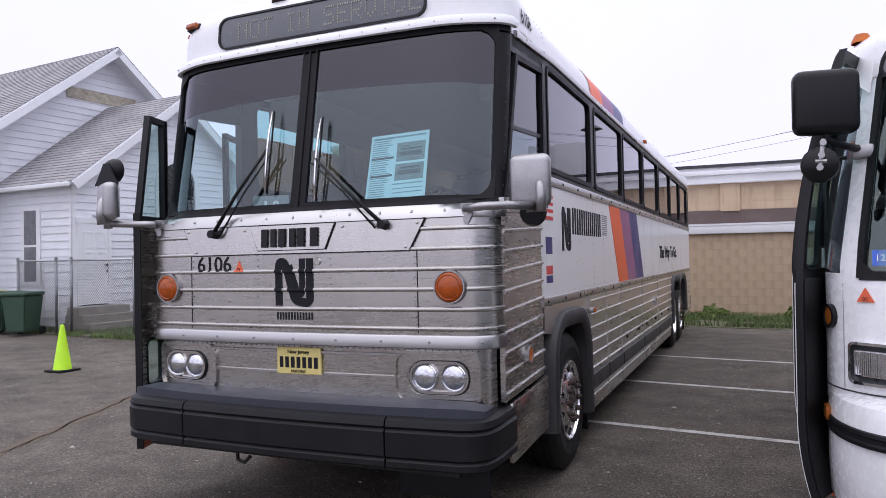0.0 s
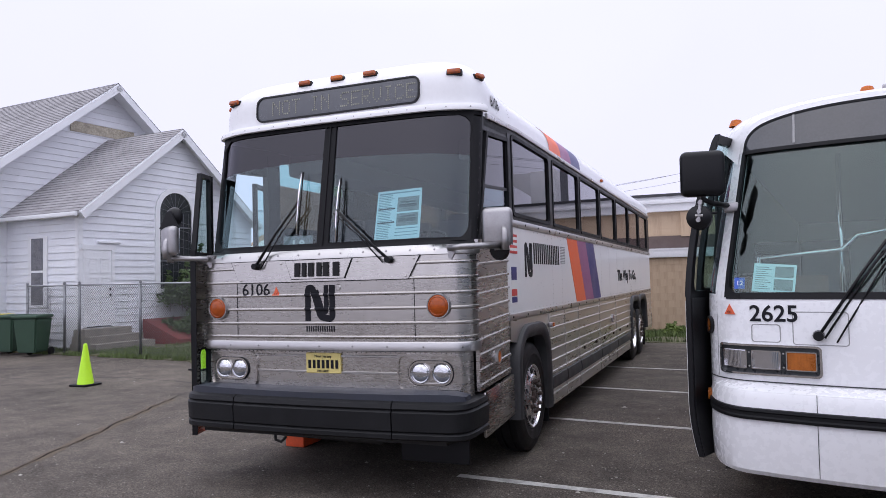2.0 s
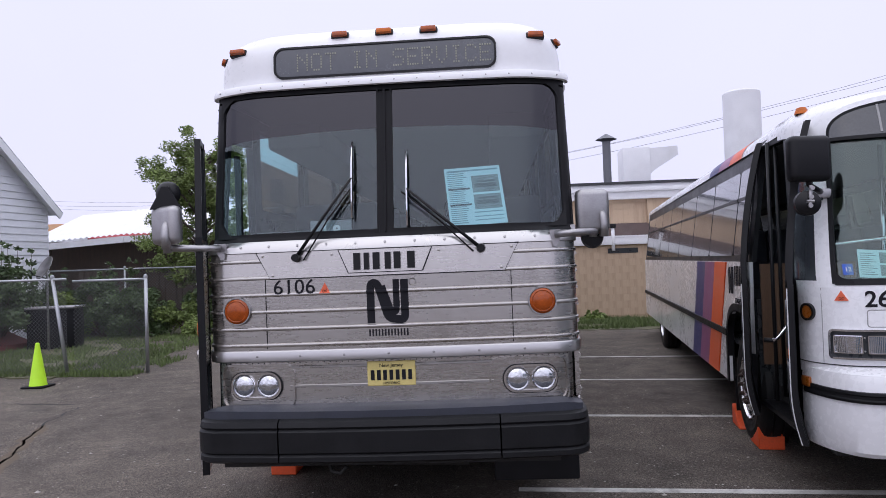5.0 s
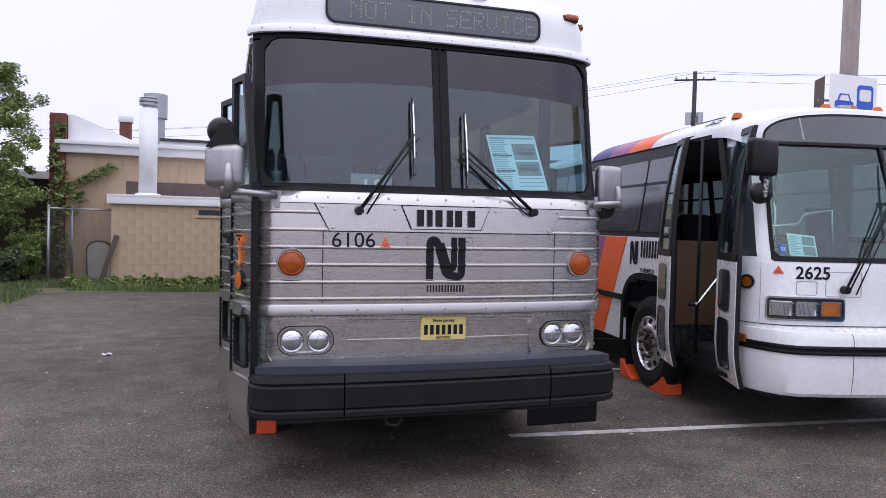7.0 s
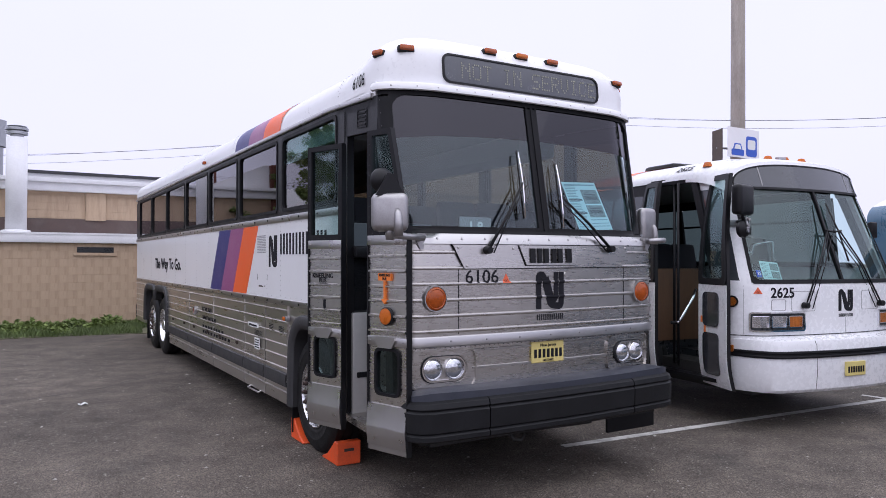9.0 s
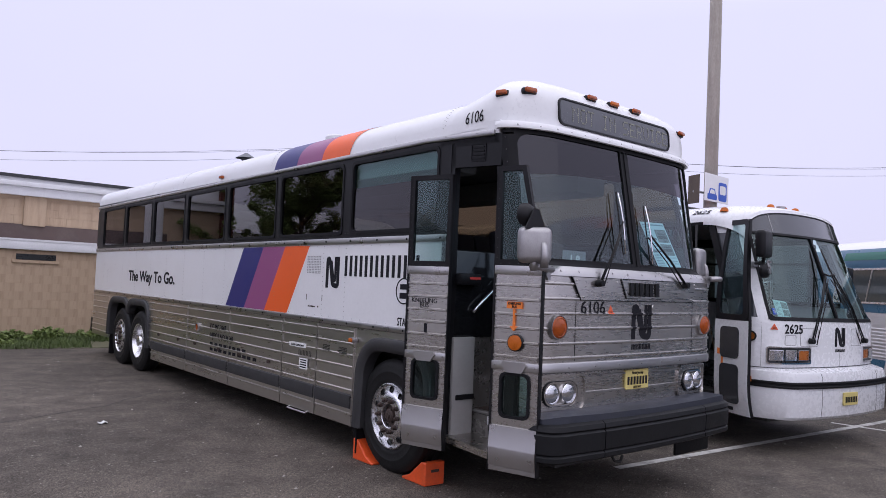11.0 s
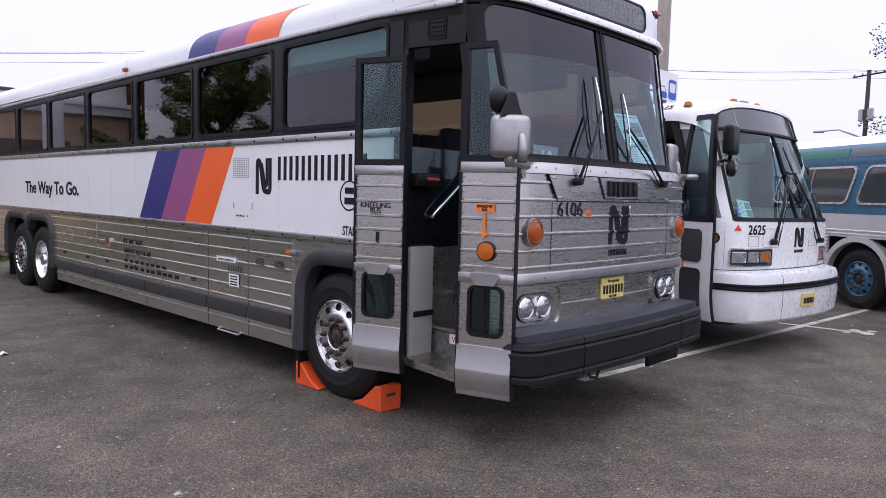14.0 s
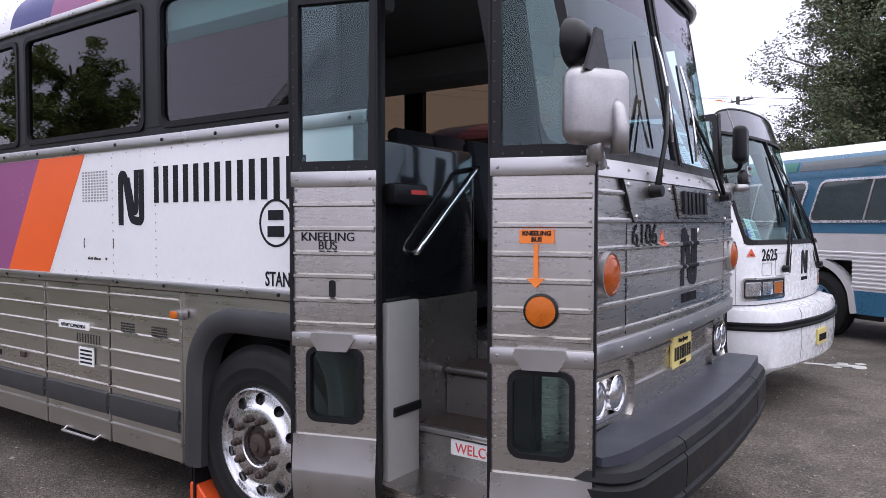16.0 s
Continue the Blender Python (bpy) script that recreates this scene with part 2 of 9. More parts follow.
def thing(name, m, label, category, group=""):
    o = new(name)
    o.matrix_basis = m
    o.empty_display_size = 0.2
    return tagged(o, label, category, group)


def box(bm, x0, x1, y0, y1, z0, z1, n=1, axis=0):
    """A box, cut n times along one axis."""
    lo, hi = [x0, y0, z0], [x1, y1, z1]
    a, (b, c) = axis, [k for k in range(3) if k != axis]
    rows = []
    for i in range(n + 1):
        ring = []
        for p, q in ((lo[b], lo[c]), (hi[b], lo[c]), (hi[b], hi[c]), (lo[b], hi[c])):
            v = [0, 0, 0]
            v[a], v[b], v[c] = lo[a] + (hi[a] - lo[a]) * i / n, p, q
            ring.append(bm.verts.new(v))
        rows.append(ring)
    fs = [bm.faces.new(rows[0]), bm.faces.new(rows[-1])]
    for r, s in zip(rows, rows[1:]):
        fs += [bm.faces.new((r[k], r[(k + 1) % 4], s[(k + 1) % 4], s[k])) for k in range(4)]
    bmesh.ops.recalc_face_normals(bm, faces=fs)
    return fs


def rbox(bm, x0, x1, y0, y1, z0, z1, r=0.02, seg=2):
    fs = box(bm, x0, x1, y0, y1, z0, z1)
    eds = list({ed for f in fs for ed in f.edges})
    bmesh.ops.bevel(bm, geom=eds, offset=r, segments=seg, affect="EDGES", profile=0.5)


def B(*a, **k):
    bm = bmesh.new()
    box(bm, *a, **k)
    return bm


def RB(*a, **k):
    bm = bmesh.new()
    rbox(bm, *a, **k)
    return bm


def rrect(x0, x1, z0, z1, r, n=5, skew=0.0):
    """Outline of a rounded rectangle; skew leans its top along x."""
    pts = []
    for cx, cz, a0 in ((x1 - r, z1 - r, 0), (x0 + r, z1 - r, 90), (x0 + r, z0 + r, 180), (x1 - r, z0 + r, 270)):
        for i in range(n + 1):
            a = radians(a0 + 90 * i / n)
            x, z = cx + r * math.cos(a), cz + r * math.sin(a)
            pts.append((x + skew * (z - z0) / (z1 - z0), z))
    return pts


def circle(cx, cz, r, n=20):
    return [(cx + r * math.cos(2 * math.pi * i / n), cz + r * math.sin(2 * math.pi * i / n)) for i in range(n)]


def plate(bm, pts, y0, y1):
    """A flat outline in x, z, made solid from y0 (front) to y1."""
    a = [bm.verts.new((x, y0, z)) for x, z in pts]
    b = [bm.verts.new((x, y1, z)) for x, z in pts]
    fs = [bm.faces.new(a), bm.faces.new(b[::-1])]
    for i in range(len(pts)):
        j = (i + 1) % len(pts)
        fs.append(bm.faces.new((a[i], b[i], b[j], a[j])))
    bmesh.ops.recalc_face_normals(bm, faces=fs)


def ring(bm, outer, inner, y0, y1):
    n = len(outer)
    v = [[bm.verts.new((x, y, z)) for x, z in o] for o, y in ((outer, y0), (inner, y0), (inner, y1), (outer, y1))]
    fs = []
    for k in range(4):
        for i in range(n):
            j = (i + 1) % n
            fs.append(bm.faces.new((v[k][i], v[k][j], v[(k + 1) % 4][j], v[(k + 1) % 4][i])))
    bmesh.ops.recalc_face_normals(bm, faces=fs)


def pane(bm, x0, x1, z0, z1, r, y0, y1, n=24):
    """A rounded pane in columns, so that it can follow a curved front."""
    xs = sorted({x0 + (x1 - x0) * i / n for i in range(n + 1)} | {x0 + r * (1 - math.cos(radians(a))) for a in (0, 30, 60)} | {x1 - r * (1 - math.cos(radians(a))) for a in (0, 30, 60)})
    cols = []
    for x in xs:
        d = max(0, x0 + r - x, x - x1 + r)
        c = r - math.sqrt(max(0, r * r - d * d))
        cols.append([bm.verts.new((x, y, z)) for y in (y0, y1) for z in (z0 + c, (z0 + z1) / 2, z1 - c)])
    fs = []
    for p, q in zip(cols, cols[1:]):
        for a, b in ((0, 1), (1, 2), (2, 5), (5, 4), (4, 3), (3, 0)):
            fs.append(bm.faces.new((p[a], q[a], q[b], p[b])))
    for c in (cols[0], cols[-1]):
        fs += [bm.faces.new((c[0], c[1], c[4], c[3])), bm.faces.new((c[1], c[2], c[5], c[4]))]
    bmesh.ops.recalc_face_normals(bm, faces=fs)


def columns(bm, xs, lo, hi, y0, y1, nz=1):
    """A solid slab made of columns at xs, from lo(x) to hi(x), cut nz times up its height."""
    cols = []
    for x in xs:
        zs = [lo(x) + (hi(x) - lo(x)) * i / nz for i in range(nz + 1)]
        cols.append([[bm.verts.new((x, y, z)) for z in zs] for y in (y0, y1)])
    fs = []
    for p, q in zip(cols, cols[1:]):
        for i in range(nz):
            for k in (0, 1):
                fs.append(bm.faces.new((p[k][i], q[k][i], q[k][i + 1], p[k][i + 1])))
        for i in (0, nz):
            fs.append(bm.faces.new((p[0][i], q[0][i], q[1][i], p[1][i])))
    for c in (cols[0], cols[-1]):
        for i in range(nz):
            fs.append(bm.faces.new((c[0][i], c[0][i + 1], c[1][i + 1], c[1][i])))
    bmesh.ops.recalc_face_normals(bm, faces=fs)


def span(a, b, n):
    return [a + (b - a) * i / n for i in range(n + 1)]


def slab(x0, x1, y0, y1, z0, z1, nx, nz):
    bm = bmesh.new()
    columns(bm, span(x0, x1, nx), lambda x: z0, lambda x: z1, y0, y1, nz)
    return bm


def sweep(bm, profile, path, closed=True):
    """Carries a cross-section (pairs) along path, a list of functions' results: path[i](p, q) -> point."""
    rows = [[bm.verts.new(f(p, q)) for p, q in profile] for f in path]
    n, fs = len(profile), []
    for r, s in zip(rows, rows[1:]):
        for k in range(n if closed else n - 1):
            fs.append(bm.faces.new((r[k], r[(k + 1) % n], s[(k + 1) % n], s[k])))
    if closed:
        fs += [bm.faces.new(rows[0]), bm.faces.new(rows[-1][::-1])]
    bmesh.ops.recalc_face_normals(bm, faces=fs)


def rod(bm, pts, r, n=8, r1=None):
    """A round bar through the points."""
    pts = [Vector(p) for p in pts]
    rows = []
    for i, p in enumerate(pts):
        d = (pts[min(i + 1, len(pts) - 1)] - pts[max(i - 1, 0)]).normalized()
        a = d.orthogonal().normalized() if i == 0 else (a - d * a.dot(d)).normalized()
        b = d.cross(a)
        rad = r if r1 is None else r + (r1 - r) * i / (len(pts) - 1)
        rows.append([bm.verts.new(p + rad * (a * math.cos(2 * math.pi * k / n) + b * math.sin(2 * math.pi * k / n))) for k in range(n)])
    for s, t in zip(rows, rows[1:]):
        for k in range(n):
            bm.faces.new((s[k], s[(k + 1) % n], t[(k + 1) % n], t[k]))
    bm.faces.new(rows[0][::-1])
    bm.faces.new(rows[-1])


def lathe(bm, prof, n=32, axis="x", at=(0, 0, 0)):
    """Turns pairs (along, radius) round an axis."""
    rows = []
    for k in range(n):
        a = 2 * math.pi * k / n
        row = []
        for d, r in prof:
            c, s = r * math.cos(a), r * math.sin(a)
            p = {"x": (d, c, s), "y": (c, d, s), "z": (c, s, d)}[axis]
            row.append(bm.verts.new(Vector(at) + Vector(p)))
        rows.append(row)
    fs = []
    for k in range(n):
        r, s = rows[k], rows[(k + 1) % n]
        for i in range(len(prof) - 1):
            fs.append(bm.faces.new((r[i], r[i + 1], s[i + 1], s[i])))
    bmesh.ops.remove_doubles(bm, verts=[v for r in rows for v in r], dist=1e-5)
    bmesh.ops.recalc_face_normals(bm, faces=bm.faces[:])


def ribbon(bm, pts, width, y0, y1, crown=False):
    """A flat or crowned stroke along points in x, z, made solid."""
    left, right = [], []
    for i, p in enumerate(pts):
        a, b = pts[max(i - 1, 0)], pts[min(i + 1, len(pts) - 1)]
        dx, dz = b[0] - a[0], b[1] - a[1]
        s = math.hypot(dx, dz)
        nx, nz = -dz / s * width / 2, dx / s * width / 2
        left.append((p[0] + nx, p[1] + nz))
        right.append((p[0] - nx, p[1] - nz))
    sec = ((0.0, y0 + 0.03), (0.08, y0 + 0.01), (0.25, y0), (0.6, y0 + 0.002), (0.85, y0 + 0.012), (1.0, y0 + 0.03), (1.0, y1), (0.0, y1)) if crown else ((0.0, y0), (1.0, y0), (1.0, y1), (0.0, y1))
    m = len(sec)
    rows = [[bm.verts.new((l[0] + (r[0] - l[0]) * k, y, l[1] + (r[1] - l[1]) * k)) for k, y in sec] for l, r in zip(left, right)]
    fs = [bm.faces.new(rows[0]), bm.faces.new(rows[-1][::-1])]
    for a, b in zip(rows, rows[1:]):
        fs += [bm.faces.new((a[k], a[(k + 1) % m], b[(k + 1) % m], b[k])) for k in range(m)]
    bmesh.ops.recalc_face_normals(bm, faces=fs)


def rounded(pts, r=0.12, n=4):
    """Rounds the corners of an open line."""
    out = [pts[0]]
    for a, p, b in zip(pts, pts[1:], pts[2:]):
        A, P, Q = Vector(a), Vector(p), Vector(b)
        u, w = P + (A - P).normalized() * min(r, (A - P).length * 0.45), P + (Q - P).normalized() * min(r, (Q - P).length * 0.45)
        for i in range(n + 1):
            t = i / n
            out.append(tuple(u * (1 - t) ** 2 + P * 2 * t * (1 - t) + w * t * t))
    return out + [pts[-1]]


def warp(bm, f):
    for v in bm.verts:
        v.co = f(v.co.x, v.co.y, v.co.z)
    bmesh.ops.recalc_face_normals(bm, faces=bm.faces[:])
    return bm


def slice_z(bm, cuts):
    for z in cuts:
        bmesh.ops.bisect_plane(bm, geom=bm.verts[:] + bm.edges[:] + bm.faces[:], plane_co=(0, 0, z), plane_no=(0, 0, 1), dist=1e-6)
    return bm


def lettering(s, size, mat, parent, m, name="lettering", bold=0.0, squeeze=1.0, align="CENTER", depth=0.0015, mapped=None, spacing=1.0, label="", cuts=()):
    cu = bpy.data.curves.new("letters", "FONT")
    cu.body, cu.size, cu.extrude, cu.offset, cu.align_x, cu.space_character = s, size, depth, bold, align, spacing
    cu.resolution_u = 3
    tmp = new("letters_source", cu)
    dg = bpy.context.evaluated_depsgraph_get()
    dg.update()
    me = bpy.data.meshes.new_from_object(tmp.evaluated_get(dg))
    bpy.data.objects.remove(tmp)
    bpy.data.curves.remove(cu)
    me.transform(Matrix.Diagonal((squeeze, 1, 1, 1)))
    me.transform(m)
    if cuts:
        bm = bmesh.new()
        bm.from_mesh(me)
        slice_z(bm, cuts)
        bm.to_mesh(me)
        bm.free()
    if mapped:
        for v in me.vertices:
            v.co = mapped(v.co)
    me.name = name
    me.materials.clear()
    me.materials.append(mat)
    ob = new(name, me)
    ob.parent = parent
    return tagged(ob, label)


FRONT, LEFT, RIGHT = (90, 0, 0), (90, 0, -90), (90, 0, 90)


def emblem(bm, x0, z0, w, h, y0, y1):
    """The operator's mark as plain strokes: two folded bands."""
    at = lambda pts: [(x0 + a * w, z0 + b * h) for a, b in rounded(pts, 0.12, 5)]
    ribbon(bm, at([(0.095, 0.0), (0.095, 0.93), (0.26, 0.93), (0.51, 0.10), (0.90, 0.06), (0.90, 1.0)]), w * 0.185, y0, y1)
    ribbon(bm, at([(0.37, 0.86), (0.585, 0.235), (0.705, 0.25), (0.705, 1.0)]), w * 0.15, y0 + 0.0004, y1)


def wordmark(bm, x0, x1, z0, z1, n, y0, y1, fill=0.62):
    """A name as plain upright bars, one a letter."""
    p = (x1 - x0) / n
    for i in range(n):
        c = x0 + p * (i + 0.5)
        box(bm, c - p * fill / 2, c + p * fill / 2, y0, y1, z0, z1)


# ---- the ribbed steel coach ----
HW = 1.275


def drop(y):
    return 0.003 * max(0.0, y - 1.0) - 0.04 * min(max((y - 0.5) / 0.5, 0.0), 1.0)


def front_xy(u):
    """Plan of the coach's front: slightly bowed, with rounded corners."""
    s, a = (1 if u >= 0 else -1), abs(u)
    if a <= 1.09:
        return u, -0.037 + 0.04 * (u / 1.03) ** 2
    t = min((a - 1.09) / 0.29, 1.0)
    ang = t * math.pi / 2
    over = max(0.0, a - 1.38)
    return s * (1.09 + 0.185 * math.sin(ang)), 0.0078 + 0.185 * (1 - math.cos(ang)) + over


def lean(z):
    return min(max(z - 1.69, 0.0), 0.20) * 0.05 + min(max(z - 1.89, 0.0), 0.09) * 0.47 + max(z - 1.98, 0.0) * 0.18


def wrap(u, z):
    """The windshield's ends curve back further than the steel below it."""
    a = abs(u)
    k = ((a - 0.85) / 0.31) ** 2 if 0.85 < a <= 1.16 else max(0.0, 1 - (a - 1.16) / 0.24) if a > 1.16 else 0.0
    return (0.11 - 0.04 * min(max(z - 2.0, 0.0), 1.0)) * k * min(max((z - 1.93) / 0.06, 0.0), 1.0)


def on_front(u, d, z):
    x, y = front_xy(u)
    y += wrap(u, z)
    k = min(max((abs(u) - 1.09) / 0.29, 0), 1) * math.pi / 2
    return Vector((x - math.copysign(1, u) * d * math.sin(k), y + lean(z) + d * math.cos(k), z))


CAP0, CAPH, ROOFH = 3.065, 0.495, 0.405   # foot and height of the front cap, height of the roof behind it


def cap_slope(y):
    """How far the cap has come down to the roof's section."""
    t = min(max((y - 0.45) / 0.6, 0.0), 1.0)
    return t * t * (3 - 2 * t)


def cap_x(y, z):
    t = cap_slope(y)
    e = 2 / (0.5 + t / 6)
    return 1.275 * max(0.0, 1 - ((z - CAP0) / (CAPH + (ROOFH - CAPH) * t)) ** e) ** (1 / e)


def cap_y(x, z):
    r = max(0.01, 1 - ((z - CAP0) / CAPH) ** 4) ** 0.25
    return 1.05 - 0.79 * r * max(0.0, 1 - (abs(x) / (1.275 * r)) ** 7) ** (1 / 7)


def side_map(s):
    return lambda a, d, z: Vector((s * (HW - d), a, z - drop(a)))


coach = thing("coach_bus", pose(0.010, 0, 0, 0, -0.4, 0), "ribbed stainless steel coach with white sides, tricolour stripes and open door", "bus")


def front_box(name, u0, u1, d0, d1, z0, z1, mat, n=40, parent=coach, label=""):
    bm = bmesh.new()
    box(bm, u0, u1, d0, d1, z0, z1, n=n)
    return part(name, warp(bm, on_front), mat, parent, label)


def front_rib(z, u0=-1.38, u1=1.38, h=0.026, d=0.013, name="rib"):
    bm = bmesh.new()
    prof = [(0.0, -h / 2), (-d * 0.8, -h / 3), (-d, 0.0), (-d * 0.8, h / 3), (0.0, h / 2)]
    n = 48
    path = [lambda p, q, u=u0 + (u1 - u0) * i / n: on_front(u, p, z + q) for i in range(n + 1)]
    sweep(bm, prof, path)
    return part(name, bm, STEEL, coach)


RIBS = (1.25, 1.36, 1.475, 1.59, 1.705, 1.82)


def on_ribs(u, d, z):
    """Like on_front, but following the relief of the ribs."""
    k = min(abs(z - r) for r in RIBS)
    rise = 0.013 if k < 0.001 else 0.013 - 0.0026 * k / 0.0087 if k <= 0.0087 else max(0.0, 0.0104 * (0.013 - k) / 0.0043)
    return on_front(u, d - rise, z)


RIB_CUTS = [r + k for r in RIBS for k in (-0.013, -0.0087, 0.0, 0.0087, 0.013)]
# front face
front_box("front_panel", -1.40, 1.40, 0.0, 0.03, 1.20, 1.69, STEEL, label="brushed stainless front sheet")
front_box("front_panel", -1.40, 1.40, 0.0, 0.03, 1.69, 1.89, STEEL)
for z in RIBS:
    front_rib(z)
front_box("lower_front_panel", -1.36, 1.36, 0.045, 0.07, 0.74, 1.16, STEEL, label="grey steel lower front sheet")
for z in (0.965, 1.095):
    bm = bmesh.new()
    prof = [(0.045, -0.010), (0.031, -0.006), (0.031, 0.006), (0.045, 0.010)]
    sweep(bm, prof, [lambda p, q, u=-0.69 + 1.38 * i / 12: on_front(u, p, z + q) for i in range(13)])
    part("trim_rail", bm, ALU, coach)
bm = bmesh.new()
prof = [(0.05, 1.136), (-0.010, 1.138), (-0.015, 1.144), (-0.018, 1.204), (-0.013, 1.213), (0.0, 1.215)]
sweep(bm, prof, [lambda p, q, u=-1.385 + 2.77 * i / 50: on_front(u, p, q) for i in range(51)])
part("waist_moulding", bm, ALU, coach, "bright aluminium waist moulding")
bm = bmesh.new()
prof = [(0.0, 1.875), (-0.016, 1.88), (-0.02, 1.92), (-0.008, 1.955), (0.02, 1.96)]
sweep(bm, prof, [lambda p, q, u=-1.385 + 2.77 * i / 50: on_front(u, p, q) for i in range(51)])
part("windshield_sill", bm, ALU, coach, "bright aluminium windshield sill strip")


def bolts(name, spots, r, mat, mapper, parent, n=8):
    """Small domed bolt heads or rivets, one row a part."""
    bm = bmesh.new()
    for a, d, z in spots:
        top = bm.verts.new(mapper(a, d - r * 0.7, z))
        rim_v = [bm.verts.new(mapper(a + r * math.cos(2 * math.pi * k / n), d, z + r * math.sin(2 * math.pi * k / n))) for k in range(n)]
        mid = [bm.verts.new(mapper(a + 0.75 * r * math.cos(2 * math.pi * k / n), d - r * 0.5, z + 0.75 * r * math.sin(2 * math.pi * k / n))) for k in range(n)]
        for k in range(n):
            j = (k + 1) % n
            bm.faces.new((rim_v[k], rim_v[j], mid[j], mid[k]))
            bm.faces.new((mid[k], mid[j], top))
    bmesh.ops.recalc_face_normals(bm, faces=bm.faces[:])
    return part(name, bm, mat, parent, kind="stuff")


bolts("bolts", [(-1.2 + 2.4 * i / 8, -0.016, 1.178) for i in range(9)], 0.009, CAST, on_front, coach)
bolts("bolts", [(-1.2 + 2.4 * i / 12, -0.02, 1.92) for i in range(13)], 0.009, CAST, on_front, coach)
bolts("rivets", [(u, -0.002, 1.24 + 0.0383 * i) for u in (-0.815, -0.27, 0.265, 0.815) for i in range(16)], 0.0055, CAST, on_front, coach, 6)
bolts("rivets", [(-1.25 + 0.042 * i, 0.043, 1.125) for i in range(60)], 0.0045, BLACK, on_front, coach, 6)
for u in (-0.83, 0.83):
    front_box("panel_seam", u - 0.003, u + 0.003, -0.0025, 0.004, 1.225, 1.71, BLACK, 1)

# wiper panel and maker's plate
def shell(g):
    """Black sheet whose rim paints the gap and shadow round the wiper panel."""
    bm = bmesh.new()
    columns(bm, [-0.88 - 1.6 * g, -0.79] + span(-0.6, 0.6, 6) + [0.79, 0.88 + 1.6 * g], lambda q: 1.70 - g + max(0, -0.79 - q) * 1.9 + max(0, q - 0.79) * 1.9, lambda q: 1.874, -0.016, 0.0)
    return bm


bm = bmesh.new()
columns(bm, [-0.88, -0.79] + span(-0.6, 0.6, 6) + [0.79, 0.88], lambda q: 1.70 + max(0, -0.79 - q) * 1.9 + max(0, q - 0.79) * 1.9, lambda q: 1.874, -0.020, 0.0)
part("panel_gap", warp(shell(0.006), on_front), BLACK, coach)
part("wiper_panel", warp(bm, on_front), STEEL, coach, "riveted steel wiper panel")
bolts("bolts", [(u, -0.02, z) for u, z in ((-0.84, 1.855), (-0.77, 1.72), (-0.36, 1.85), (0.36, 1.85), (0.77, 1.72), (0.84, 1.855), (-0.61, 1.855), (0.61, 1.855))], 0.011, STEEL, on_front, coach)
# black rim paints the gap and shadow round the maker's plate
bm = bmesh.new()
plate(bm, [(-0.252, 1.716), (0.252, 1.716), (0.318, 1.874), (-0.318, 1.874)], -0.024, -0.018)
part("plate_gap", warp(bm, on_front), BLACK, coach)
bm = bmesh.new()
plate(bm, [(-0.245, 1.721), (0.245, 1.721), (0.31, 1.872), (-0.31, 1.872)], -0.032, -0.018)
makers_plate = part("makers_plate", warp(bm, on_front), STEEL, coach, "trapezoid maker's plate with dark raised mark")
for x0, x1 in ((-0.21, -0.165), (-0.14, -0.105), (-0.08, -0.035), (0.0, 0.04), (0.06, 0.105), (0.15, 0.20)):
    part("raised_block", warp(B(x0, x1, -0.044, -0.032, 1.738, 1.85), on_front), BLACK, makers_plate, "dark raised block")


# fleet number, emblem, decals
fr = lambda co: on_front(co.x, co.y, co.z)
frib = lambda co: on_ribs(co.x, co.y, co.z)
lettering("6106", 0.140, INK, coach, pose(-0.63, -0.003, 1.593, *FRONT), "fleet_number", bold=0.0, squeeze=1.06, mapped=frib, depth=0.001, cuts=RIB_CUTS)
bm = bmesh.new()
plate(bm, [(-0.455, 1.590), (-0.381, 1.590), (-0.418, 1.662)], -0.003, 0.0)
part("warning_triangle", warp(slice_z(bm, RIB_CUTS), on_ribs), REDTRI, coach, "small red-orange triangle decal")
lettering("QC", 0.024, INK, coach, pose(-0.418, -0.004, 1.598, *FRONT), mapped=frib, depth=0.0005, cuts=RIB_CUTS)
bm = bmesh.new()
emblem(bm, -0.136, 1.378, 0.283, 0.288, -0.003, 0.0)
part("emblem", warp(slice_z(bm, RIB_CUTS), on_ribs), INK, coach, "black folded-band emblem decal")
bm = bmesh.new()
wordmark(bm, -0.132, 0.142, 1.292, 1.338, 13, -0.003, 0.0, 0.5)
part("wordmark", warp(slice_z(bm, RIB_CUTS), on_ribs), INK, coach, "black wordmark bars", kind="stuff")
bm = bmesh.new()
lathe(bm, [(-0.006, 0.0), (-0.006, 0.02), (0.0, 0.026)], 16, "y", (0.175, -0.036, 1.645))
part("cap_plug", bm, STEEL, coach)

# signals and headlights
def front_signal(x, y, z):
    bm = bmesh.new()
    lathe(bm, [(0.03, 0.096), (-0.03, 0.096), (-0.047, 0.093), (-0.047, 0.086), (-0.01, 0.085)], 28, "y", (x, y, z))
    s = part("turn_signal", bm, CAST, coach, "round orange turn signal with chrome ring")
    bm = bmesh.new()
    lathe(bm, [(-0.02, 0.086), (-0.045, 0.083), (-0.055, 0.07), (-0.052, 0.066), (-0.062, 0.045), (-0.066, 0.03), (-0.067, 0.0)], 28, "y", (x, y, z))
    part("lens", bm, REDLENS, s)
    return s


front_signal(-1.03, 0.018, 1.487)
front_signal(1.03, 0.018, 1.487)


